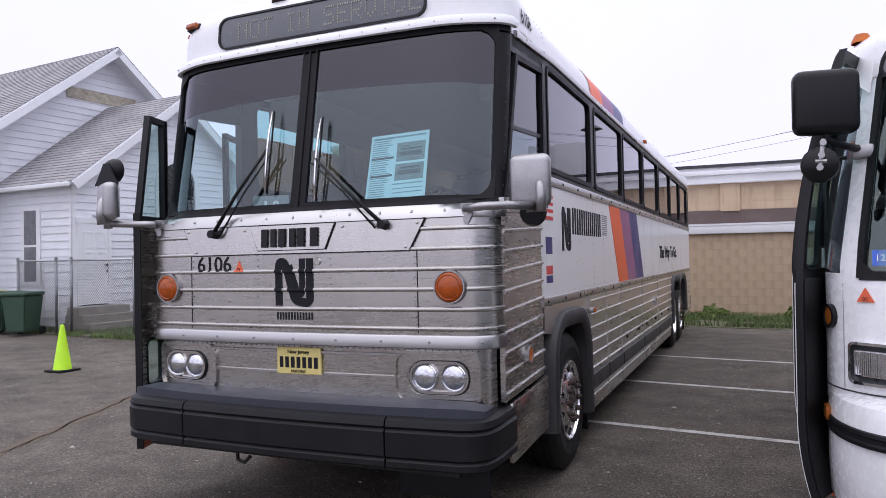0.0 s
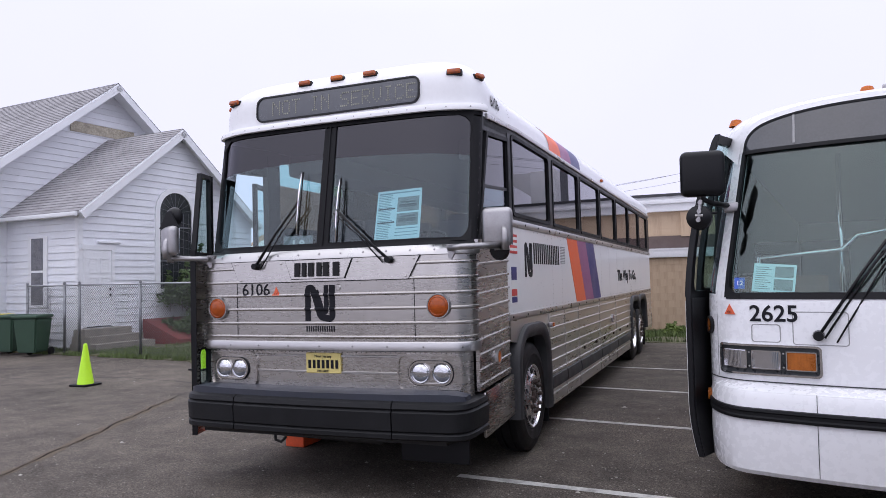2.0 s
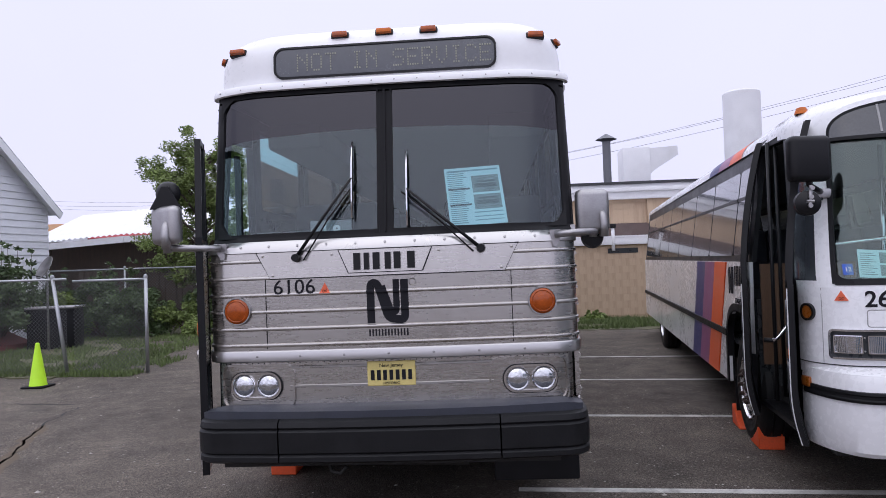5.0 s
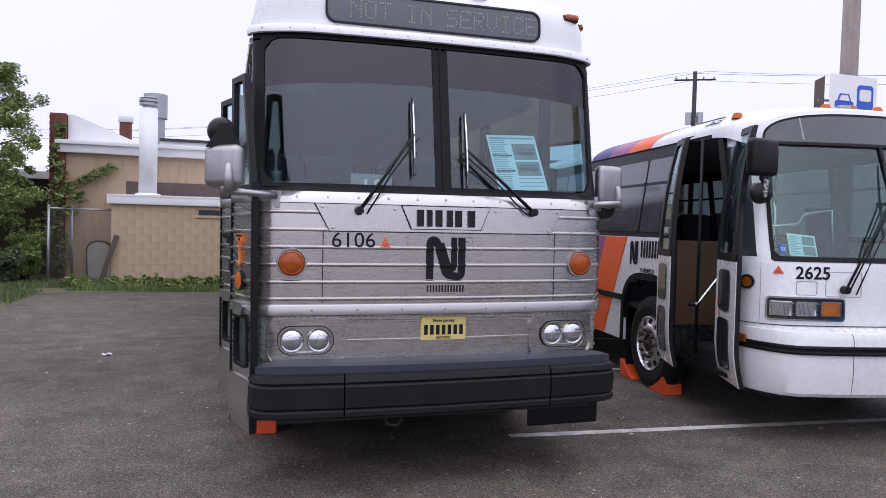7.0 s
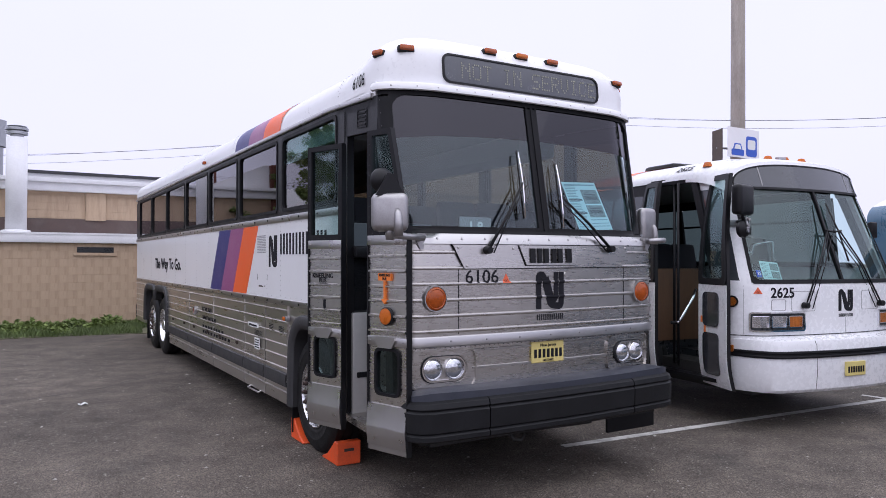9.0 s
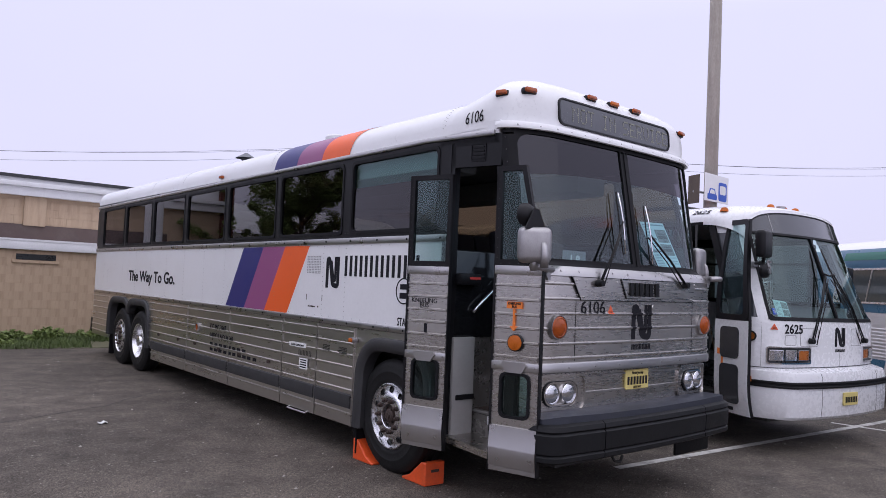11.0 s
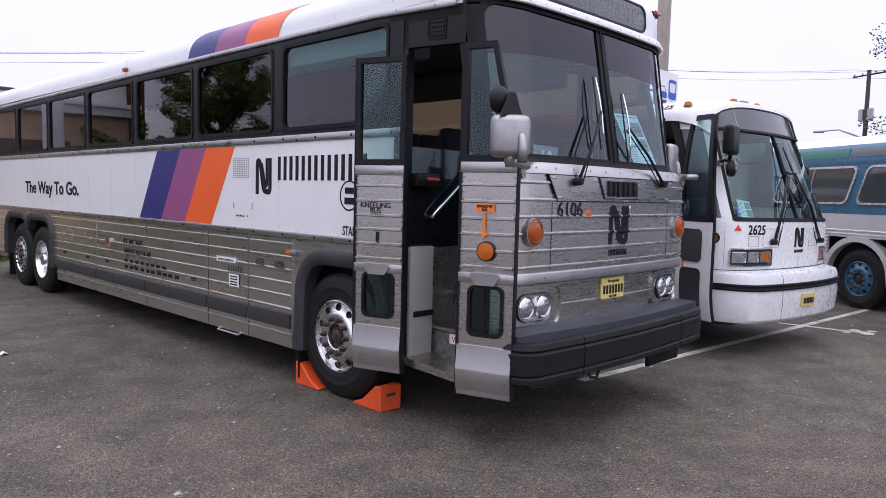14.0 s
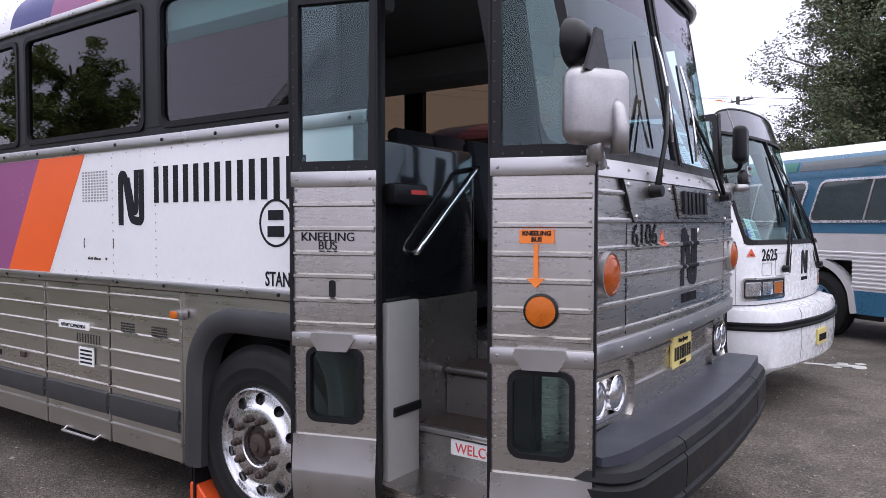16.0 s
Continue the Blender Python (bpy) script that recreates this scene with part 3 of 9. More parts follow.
def headlight_pair(cx, s):
    bm = bmesh.new()
    ring(bm, rrect(cx - 0.27, cx + 0.27, 0.825, 1.115, 0.07), rrect(cx - 0.20, cx + 0.20, 0.87, 1.07, 0.09), 0.040, 0.075)
    unit = part("headlight_surround", warp(bm, on_front), STEEL, coach, "pressed steel headlight surround")
    bm = bmesh.new()
    ring(bm, rrect(cx - 0.275, cx + 0.275, 0.82, 1.12, 0.075), rrect(cx - 0.262, cx + 0.262, 0.833, 1.107, 0.065), 0.026, 0.046)
    part("pressed_rim", warp(bm, on_front), STEEL, unit)
    bm = bmesh.new()
    ring(bm, rrect(cx - 0.187, cx + 0.187, 0.874, 1.070, 0.096, 8), rrect(cx - 0.178, cx + 0.178, 0.884, 1.06, 0.088, 8), 0.034, 0.05)
    part("bezel_gasket", warp(bm, on_front), BLACK, unit)
    bm = bmesh.new()
    plate(bm, rrect(cx - 0.19, cx + 0.19, 0.875, 1.07, 0.095), 0.049, 0.056)
    part("backplate", warp(bm, on_front), BLACK, unit)
    bm = bmesh.new()
    ring(bm, rrect(cx - 0.18, cx + 0.18, 0.88, 1.065, 0.092, 8), rrect(cx - 0.166, cx + 0.166, 0.894, 1.051, 0.078, 8), 0.026, 0.075)
    part("bezel", warp(bm, on_front), CHROME, unit, "chrome twin bezel")
    for k in (-1, 1):
        x, y = front_xy(cx + k * 0.0865)
        y += 0.046
        bm = bmesh.new()
        lathe(bm, [(0.02, 0.079), (-0.018, 0.079), (-0.022, 0.075), (-0.012, 0.073)], 24, "y", (x, y, 0.972))
        lamp = part("headlight", bm, CHROME, coach, "round sealed-beam headlight")
        bm = bmesh.new()
        lathe(bm, [(-0.012, 0.073), (-0.024, 0.058), (-0.032, 0.03), (-0.034, 0.0)], 24, "y", (x, y, 0.972))
        part("lens", bm, LENS, lamp)


headlight_pair(-0.932, -1)
headlight_pair(0.934, 1)

# licence plate
lp = part("license_plate", warp(RB(-0.156, 0.169, 0.026, 0.044, 0.955, 1.12, r=0.004, seg=1), on_front), YELLOW, coach, "buff yellow licence plate")
bm = bmesh.new()
wordmark(bm, -0.141, 0.154, 0.995, 1.062, 7, 0.023, 0.026, 0.6)
part("number_bars", warp(bm, on_front), INK, lp)
lettering("New Jersey", 0.034, INK, lp, pose(0.006, 0.024, 1.082, *FRONT), mapped=fr)
lettering("HISTORIC", 0.025, INK, lp, pose(0.006, 0.024, 0.966, *FRONT), mapped=fr)

# bumper in three pieces
BP = [(-1.30, 0.30), (-1.30, 0.04), (-1.292, -0.06), (-1.272, -0.125), (-1.225, -0.175), (-1.15, -0.205), (-0.715, -0.240), (-0.705, -0.240), (-0.35, -0.254), (0.0, -0.260), (0.35, -0.254), (0.715, -0.240), (0.725, -0.240), (1.15, -0.205), (1.225, -0.175), (1.272, -0.125), (1.292, -0.06), (1.30, 0.04), (1.30, 0.30)]


def bumper_piece(i0, i1, name, profile, mat, label=""):
    path = []
    for i in range(i0, i1 + 1):
        a, b = BP[max(i - 1, 0)], BP[min(i + 1, len(BP) - 1)]
        dx, dy = b[0] - a[0], b[1] - a[1]
        s = math.hypot(dx, dy)
        nx, ny = -dy / s, dx / s
        path.append(lambda p, q, x=BP[i][0], y=BP[i][1], nx=nx, ny=ny: Vector((x + nx * p, y + ny * p, q)))
    bm = bmesh.new()
    sweep(bm, profile, path)
    return part(name, bm, mat, coach, label, shade=0.5)


BPROF = [(0.20, 0.515), (0.02, 0.51), (0.0, 0.523), (0.0, 0.553), (0.014, 0.567), (0.0, 0.58), (-0.004, 0.712), (0.012, 0.727), (0.0, 0.742), (0.01, 0.775), (0.035, 0.79), (0.20, 0.81)]
bumper_piece(0, 6, "bumper_section", BPROF, BUMPER, "black rubber bumper end")
bumper_piece(7, 11, "bumper_section", BPROF, BUMPER, "black rubber bumper centre")
bumper_piece(12, 18, "bumper_section", BPROF, BUMPER, "black rubber bumper end")
def bumper_y(x):
    """Front edge of the bumper at x."""
    for (x0, y0), (x1, y1) in zip(BP[2:-2], BP[3:-1]):
        if x0 <= x <= x1:
            return y0 + (y1 - y0) * (x - x0) / (x1 - x0)
    return -0.1


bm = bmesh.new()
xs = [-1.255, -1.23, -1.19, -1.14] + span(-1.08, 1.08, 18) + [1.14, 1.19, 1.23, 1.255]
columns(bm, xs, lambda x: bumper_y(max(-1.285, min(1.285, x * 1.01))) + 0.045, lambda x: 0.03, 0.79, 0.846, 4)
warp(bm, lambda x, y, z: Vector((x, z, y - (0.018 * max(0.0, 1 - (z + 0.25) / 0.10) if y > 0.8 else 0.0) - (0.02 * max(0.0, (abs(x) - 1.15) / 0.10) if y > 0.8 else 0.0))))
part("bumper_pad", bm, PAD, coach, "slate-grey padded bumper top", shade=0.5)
part("air_dam", RB(0.67, 1.23, 0.02, 0.05, 0.30, 0.48, r=0.012), RUBBER, coach, "torn black rubber flap below the bumper")
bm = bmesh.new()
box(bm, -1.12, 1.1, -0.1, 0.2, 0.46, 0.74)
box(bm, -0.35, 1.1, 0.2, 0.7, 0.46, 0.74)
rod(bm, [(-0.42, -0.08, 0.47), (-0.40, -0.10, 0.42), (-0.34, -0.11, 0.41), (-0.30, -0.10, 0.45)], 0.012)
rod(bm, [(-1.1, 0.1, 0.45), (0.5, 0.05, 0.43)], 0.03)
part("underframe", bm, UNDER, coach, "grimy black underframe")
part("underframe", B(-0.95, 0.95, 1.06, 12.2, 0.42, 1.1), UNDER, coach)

# windshield
for u0, u1, z0, z1, nm in ((-1.36, 1.36, 1.955, 2.01, "lower_gasket"), (-1.36, 1.36, 3.0, 3.06, "upper_gasket"), (-1.40, -1.21, 2.01, 2.985, "corner_post"), (1.225, 1.40, 2.01, 2.985, "corner_post"), (-0.055, 0.055, 2.01, 2.985, "centre_post")):
    part(nm, warp(slab(u0, u1, 0.0, 0.035, z0, z1, 40 if u1 - u0 > 1 else 6, 6), on_front), RUBBER, coach)
bm = bmesh.new()
box(bm, -0.008, 0.008, -0.008, 0.0, 1.99, 3.0)
part("post_strip", warp(bm, on_front), RUBBER, coach)
bolts("bolts", [(u, -0.001, 2.06 + 0.10 * i) for u in (-1.33, 1.33) for i in range(10)], 0.007, ARCH, on_front, coach, 6)
for u0, u1 in ((-1.225, -0.05), (0.05, 1.24)):
    for z0, z1, mt, nm in ((1.995, 2.70, GLASS_WS, "windshield"), (2.70, 3.012, GLASS_BAND, "windshield")):
        bm = bmesh.new()
        rows = []
        for i in range(25):
            u = u0 + (u1 - u0) * i / 24
            dip = 0.05 * (1 - (u / 1.16) ** 2)
            a = z0 + (dip - 0.03 if z0 > 2.5 else 0)
            b = z1 + (dip - 0.03 if z1 < 2.8 else 0)
            rows.append([bm.verts.new(on_front(u, 0.012, z)) for z in (a, b)])
        for p, q in zip(rows, rows[1:]):
            bm.faces.new((p[0], q[0], q[1], p[1]))
        g = part(nm, bm, mt, coach, "tinted windshield glass" if z0 < 2.5 else "dark shade band of the windshield")
        g.visible_shadow = False
    # rounded rubber corners
    for cx, cz, sx, sz in ((u0, 1.995, 1, 1), (u1, 1.995, -1, 1), (u0, 3.012, 1, -1), (u1, 3.012, -1, -1)):
        R = 0.16 if abs(cx) > 0.5 else 0.035
        pts = [(cx - sx * 0.01, cz - sz * 0.01), (cx + sx * R, cz - sz * 0.01)] + [(cx + sx * R - sx * R * math.sin(radians(a)), cz + sz * R - sz * R * math.cos(radians(a))) for a in range(0, 91, 18)] + [(cx - sx * 0.01, cz + sz * R)]
        bm = bmesh.new()
        plate(bm, pts, -0.002, 0.02)
        part("gasket_corner", warp(bm, on_front), RUBBER, coach)

# roof cap and roof
bm = bmesh.new()
NV, NW = 20, 72
grid = []
for i in range(NV + 1):
    v = math.pi / 2 * i / NV
    row = []
    for j in range(NW + 1):
        w = math.pi * j / NW
        c, s = math.cos(w), math.sin(w)
        k = 2 / 7
        t = cap_slope(1.05 - 0.79 * abs(s) ** k)
        ex = 0.5 + t / 6
        r, zz = math.cos(v) ** ex if i < NV else 0.0, math.sin(v) ** ex * (CAPH + (ROOFH - CAPH) * t)
        row.append(bm.verts.new((-math.copysign(1, c) * 1.275 * abs(c) ** k * r, 1.05 - 0.79 * abs(s) ** k * r, CAP0 + zz)))
    grid.append(row)
for a, b in zip(grid, grid[1:]):
    for j in range(NW):
        bm.faces.new((a[j], a[j + 1], b[j + 1], b[j]))
bmesh.ops.remove_doubles(bm, verts=bm.verts[:], dist=1e-4)
bmesh.ops.recalc_face_normals(bm, faces=bm.faces[:])
roof_cap = part("roof_cap", bm, WHITE, coach, "raised white moulded front roof cap")


def roof_strip(y0, y1, mat, lift, slant, name, label=""):
    """A length of roof; slant carries its ends forward towards the crown."""
    bm = bmesh.new()
    n, m, rows = 40, max(2, int((y1 - y0) / 0.8)), []
    for j in range(m + 1):
        row = []
        for i in range(n + 1):
            v = math.pi * i / n
            c, s = math.cos(v), math.sin(v)
            x, z = -math.copysign(1, c) * abs(c) ** (2 / 3) * (HW + lift), s ** (2 / 3) * (ROOFH + lift)
            y = y0 + (y1 - y0) * j / m - slant * min(z / 0.42, 1)
            row.append(bm.verts.new((x, y, CAP0 + z)))
        rows.append(row)
    for a, b in zip(rows, rows[1:]):
        for i in range(n):
            bm.faces.new((a[i], b[i], b[i + 1], a[i + 1]))
    bmesh.ops.recalc_face_normals(bm, faces=bm.faces[:])
    return part(name, bm, mat, coach, label)


roof_strip(1.04, 12.42, WHITE, 0.0, 0.0, "roof", "white curved roof")
for k, mt in enumerate((ORANGE, PURPLE, BLUE)):
    roof_strip(2.68 + 0.57 * k, 2.68 + 0.57 * (k + 1), mt, 0.004, 0.18, "roof_stripe")
def on_roof(v, d, y):
    """A place on the curved roof by its angle across."""
    c, s = math.cos(v), math.sin(v)
    return Vector((-math.copysign(1, c) * abs(c) ** (2 / 3) * (HW - d), y, CAP0 + s ** (2 / 3) * (ROOFH - d)))


for y in (1.13, 2.62, 4.45, 6.0, 7.5, 9.0, 10.5):
    bolts("rivets", [(0.03 + 0.035 * i, -0.005, y + 0.03 * (i % 2)) for i in range(1, 22)] + [(math.pi - 0.03 - 0.035 * i, -0.005, y + 0.03 * (i % 2)) for i in range(1, 22)], 0.006, CAST, on_roof, coach, 5)
bm = bmesh.new()
prof = [(0.0, 3.03), (-0.02, 3.035), (-0.025, 3.06), (-0.012, 3.09), (0.10, 3.11)]
sweep(bm, prof, [lambda p, q, u=-1.41 + 2.82 * i / 50: on_front(u, p - 0.005 - (0.02 if abs(u) < 1.2 else 0.01), q) for i in range(51)])
part("brow_moulding", bm, WHITE, coach, "white brow moulding over the windshield")
bolts("bolts", [(-1.2 + 2.4 * i / 15, -0.047, 3.058) for i in range(16)], 0.007, CAST, on_front, coach, 6)

# destination sign
def on_cap(a, d, z):
    return Vector((a, cap_y(a, z) + d, z))



def dense(pts, n=10):
    out = []
    for i, p in enumerate(pts):
        q = pts[(i + 1) % len(pts)]
        k = n if math.hypot(q[0] - p[0], q[1] - p[1]) > 0.2 else 1
        out += [(p[0] + (q[0] - p[0]) * j / k, p[1] + (q[1] - p[1]) * j / k) for j in range(k)]
    return out


bm = bmesh.new()
ring(bm, dense(rrect(-0.80, 0.80, 3.125, 3.36, 0.07, 6)), dense(rrect(-0.786, 0.786, 3.139, 3.346, 0.06, 6)), -0.016, 0.05)
dest = part("destination_sign", warp(bm, on_cap), BLACK, coach, "black-framed dot display reading not in service")
bm = bmesh.new()
pane(bm, -0.79, 0.79, 3.135, 3.35, 0.05, -0.008, 0.03, 30)
part("display", warp(bm, on_cap), DISPLAY, dest)
FONT5 = {"N": "10001 11001 10101 10011 10001 10001 10001", "O": "01110 10001 10001 10001 10001 10001 01110", "T": "11111 00100 00100 00100 00100 00100 00100", "I": "01110 00100 00100 00100 00100 00100 01110", "S": "01111 10000 10000 01110 00001 00001 11110", "E": "11111 10000 10000 11110 10000 10000 11111", "R": "11110 10001 10001 11110 10100 10010 10001", "V": "10001 10001 10001 10001 10001 01010 00100", "C": "01110 10001 10000 10000 10000 10001 01110", " ": "0 0 0 0 0 0 0"}
bm = bmesh.new()
x = -0.625
for ch in "NOT IN SERVICE":
    for r, line in enumerate(FONT5[ch].split()):
        for c, on in enumerate(line):
            if on == "1":
                px, pz = x + c * 0.0175, 3.295 - r * 0.019
                box(bm, px - 0.0045, px + 0.0045, -0.0092, -0.0075, pz - 0.006, pz + 0.006)
    x += 0.103 if ch != " " else 0.09
part("dot_letters", warp(bm, on_cap), DOT, dest, "pale dot letters", shade=0, kind="stuff")

# marker lamps on the cap
def marker(x, z, w=0.055, yaw=0.0, on=None):
    y = cap_y(x, z) if on is None else on
    bm = RB(-w - 0.01, w + 0.01, -0.02, 0.02, -0.024, 0.024, r=0.008)
    bm.transform(pose(x, y, z, -18, 0, yaw))
    lamp = part("marker_lamp", bm, BLACK, coach, "small amber roof marker lamp")
    bm = RB(-w, w, -0.045, -0.012, -0.018, 0.018, r=0.008)
    bm.transform(pose(x, y, z, -18, 0, yaw))
    part("lens", bm, AMBER if abs(x) < 0.2 else REDLENS, lamp)


for x, z in ((-0.322, 3.435), (0.0, 3.44), (0.322, 3.435)):
    marker(x, z)
marker(-1.08, 3.35, yaw=-8, on=0.335)
marker(1.08, 3.35, yaw=8, on=0.335)
marker(-1.222, 3.33, yaw=-66, on=0.49, w=0.045)
marker(1.222, 3.33, yaw=66, on=0.49, w=0.045)
for s in (-1, 1):
    bm = RB(-0.05, 0.05, -0.03, 0.02, -0.02, 0.02, r=0.008)
    bm.transform(pose(s * (HW + 0.005), 6.0, 3.12, 0, 0, 90 * s))
    part("marker_lamp", bm, REDLENS, coach, "small red side marker lamp")
    lettering("6106", 0.145, INK, coach, pose(s * 1.262, 0.76, 3.125, *(RIGHT if s > 0 else LEFT)), "fleet_number", bold=0.001, squeeze=0.80, mapped=lambda co, s=s: Vector((s * (cap_x(co.y, co.z) + 0.004), co.y, co.z)), cuts=[3.125 + 0.02 * k for k in range(1, 6)])

# sides
WIN = [(1.19, 2.60), (2.755, 4.178), (4.285, 5.704), (5.81, 7.26), (7.375, 8.842), (8.93, 10.408), (10.53, 11.96)]


def fluted(bm, a0, a1, z0, z1, pitch=0.116, rib=0.014, first=0.05):
    """A sheet with horizontal half-round flutes."""
    prof = [(0.03, z0), (0.0, z0)]
    z = z1 - first
    zs = []
    while z > z0 + 0.03:
        zs.append(z)
        z -= pitch
    for z in sorted(zs):
        prof += [(0.0, z - 0.013), (-rib, z - 0.006), (-rib, z + 0.006), (0.0, z + 0.013)]
    prof += [(0.0, z1), (0.03, z1)]
    sweep(bm, prof, [lambda p, q, a=a0 + (a1 - a0) * i: Vector((a, p, q)) for i in (0, 1)])


def coach_side(s):
    S = side_map(s)

    def put(name, bm, mat, label="", parent=coach, shade=0.6):
        return part(name, warp(bm, S), mat, parent, label, shade)

    y0 = 1.03 if s < 0 else 0.98
    # window band: header, posts, gasket rings, panes
    put("window_header", B(0.45, 12.36, 0.0, 0.05, 2.925, 3.0, n=12), BLACK)
    put("window_sill_rail", B(y0, 12.36, 0.0, 0.05, 2.165, 2.225, n=12), BLACK)
    edges = [(y0 if s < 0 else 1.09, WIN[0][0])] + [(a[1], b[0]) for a, b in zip(WIN, WIN[1:])] + [(WIN[-1][1], 12.42)]
    for a, b in edges:
        put("window_post", B(a - 0.001, b + 0.001, -0.004, 0.05, 2.215, 2.935), BLACK)
    for a, b in WIN:
        bm = bmesh.new()
        ring(bm, rrect(a - 0.005, b + 0.005, 2.20, 2.95, 0.06), rrect(a + 0.022, b - 0.022, 2.235, 2.918, 0.06), -0.012, 0.04)
        w = put("side_window", bm, RUBBER, "smoked side window in a black gasket")
        bm = bmesh.new()
        split = s < 0 and a < 1.2
        plate(bm, rrect(a + 0.02, b - 0.02, 2.23, 2.672 if split else 2.92, 0.06), 0.010, 0.016)
        put("pane", bm, GLASS_SIDE, "", w).visible_shadow = False
        if split:
            bm = bmesh.new()
            plate(bm, rrect(a + 0.02, b - 0.02, 2.674, 2.92, 0.06), 0.010, 0.016)
            put("pane", bm, GLASS_FRONT, "clear greenish upper pane", w).visible_shadow = False
    # rails with bolts
    for z0, z1, o in ((2.10, 2.17, 0.014), (1.265, 1.325, 0.014), (2.985, 3.035, 0.02)):
        bm = bmesh.new()
        prof = [(0.02, z0), (-o * 0.8, z0 + 0.004), (-o, z0 + 0.012), (-o, z1 - 0.012), (-o * 0.8, z1 - 0.004), (0.02, z1)]
        a0 = y0 if z0 < 2.9 else 0.5
        sweep(bm, prof, [lambda p, q, a=a0 + (12.42 - a0) * i / 14: Vector((a, p, q)) for i in range(15)])
        put("side_rail", bm, ALU)
    put("cap_skirt", B(0.46, 1.34, 0.004, 0.04, 3.0, 3.11, n=6), WHITE, "white moulding below the roof cap")
    bolts("bolts", [(y0 + 0.1 + 0.48 * i, -0.014, z) for i in range(24) for z in (2.135, 1.295)], 0.012, BLACK, S, coach, 6)
    bolts("bolts", [(0.7 + 0.40 * i, -0.02, 3.01) for i in range(29)], 0.008, ALU, S, coach, 6)
    # white panel with stripes
    put("white_side_panel", B(y0, 12.42, 0.0, 0.03, 1.315, 2.11, n=24), WHITE, "white painted side panel")
    for k, mt in enumerate((ORANGE, PURPLE, BLUE)):
        a, b = 3.425 + 0.576 * k, 3.90 + 0.582 * k
        bm = bmesh.new()
        plate(bm, [(b, 1.327), (b + 0.582, 1.327), (a + 0.576, 2.098), (a, 2.098)], -0.0035, 0.0)
        put("side_stripe", bm, mt)
    bolts("rivets", [(a, -0.001, 1.36 + 0.05 * i) for a in (2.66, 3.11, 4.24, 5.75, 6.5, 7.3, 8.1, 8.88, 9.7, 10.5) for i in range(15)], 0.0055, CAST, S, coach, 5)
    bolts("rivets", [(1.9 + 0.15 * i, -0.001, z) for i in range(69) for z in (1.345, 2.085)], 0.0045, CAST, S, coach, 5)
    # emblem, wordmark, slogan
    bm = bmesh.new()
    emblem(bm, 0, 0, 0.27, 0.33, -0.004, 0.0)
    for v in bm.verts:
        v.co.x = (3.043 - v.co.x) if s < 0 else (1.55 + v.co.x)
        v.co.z += 1.645
    put("emblem", bm, INK, "black folded-band emblem decal")
    w0, w1 = (1.40, 2.695) if s < 0 else (1.86, 3.0)
    for i in range(14):
        c = w0 + (w1 - w0) * (i + 0.5) / 14
        put("wordmark_bar", B(c - 0.021, c + 0.021, -0.004, 0.0, 1.775, 1.985), INK, shade=0)
    m = pose(s * (HW + 0.004), 8.87 if s < 0 else 8.55, 1.575, *(LEFT if s < 0 else RIGHT))
    lettering("The Way To Go.", 0.26, INK, coach, m, "slogan", bold=0.006, squeeze=1.33)
    bm = bmesh.new()
    for i in range(9):
        for j in range(11):
            a, z = (3.175 + i * 0.034) if s < 0 else (3.06 + i * 0.028), 1.80 + j * 0.018
            box(bm, a - 0.009, a + 0.009, -0.003, 0.0, z - 0.005, z + 0.005)
    part("vent_grille", warp(bm, S), INTERIOR, coach, "perforated vent grille", shade=0, kind="stuff")
    # luggage doors and skirt
    cuts = [2.42, 3.16, 3.955, 5.46, 7.01, 8.62]
    for i, (a, b) in enumerate(zip(cuts, cuts[1:])):
        bm = bmesh.new()
        fluted(bm, a + 0.006, b - 0.006, 0.285, 1.262)
        d = put("luggage_door", bm, STEEL_SKIRT, "fluted steel luggage compartment door")
        bm = bmesh.new()
        prof = [(0.0, 0.45), (-0.02, 0.46), (-0.028, 0.515), (-0.02, 0.585), (0.0, 0.595)]
        sweep(bm, prof, [lambda p, q, t=t: Vector((t, p, q)) for t in (a + 0.02, b - 0.02)])
        put("rub_strip", bm, ARCH, "grey-black rubber rub strip", d)
        if b - a > 1:
            for k in (0.22, 0.78):
                put("door_latch", RB(a + (b - a) * k - 0.035, a + (b - a) * k + 0.035, -0.016, 0.0, 0.70, 0.745, r=0.006, seg=1), RUST, "dark recessed door latch", d)
        put("door_edge", B(a + 0.004, a + 0.018, -0.010, 0.0, 0.285, 1.26), STEEL_SKIRT, "", d)
    put("skirt_backing", B(2.40, 8.64, 0.03, 0.06, 0.30, 1.27), UNDER)
    bm = bmesh.new()
    fluted(bm, 8.62, 8.80, 0.5, 1.262)
    put("skirt_panel", bm, STEEL_SKIRT)
    bm = bmesh.new()
    fluted(bm, 11.25, 12.42, 0.42, 1.262)
    put("skirt_panel", bm, STEEL_SKIRT, "fluted steel engine side panel")
    # wheel arches
    for pts, wd in (([(1.20, 0.38), (1.21, 0.90), (1.29, 1.05), (1.45, 1.14), (2.04, 1.14), (2.17, 1.08), (2.285, 0.92), (2.31, 0.30)], 0.13), ([(8.82, 0.45), (8.82, 0.95), (8.90, 1.12), (9.06, 1.19), (9.80, 1.19), (9.94, 1.12), (9.99, 0.98), (10.05, 1.12), (10.2, 1.19), (10.9, 1.19), (11.08, 1.12), (11.17, 0.95), (11.2, 0.5)], 0.12)):
        bm = bmesh.new()
        ribbon(bm, rounded(pts), wd, -0.045, 0.10, True)
        put("wheel_arch", bm, ARCH, "grey-black rubber wheel arch")
    bm = bmesh.new()
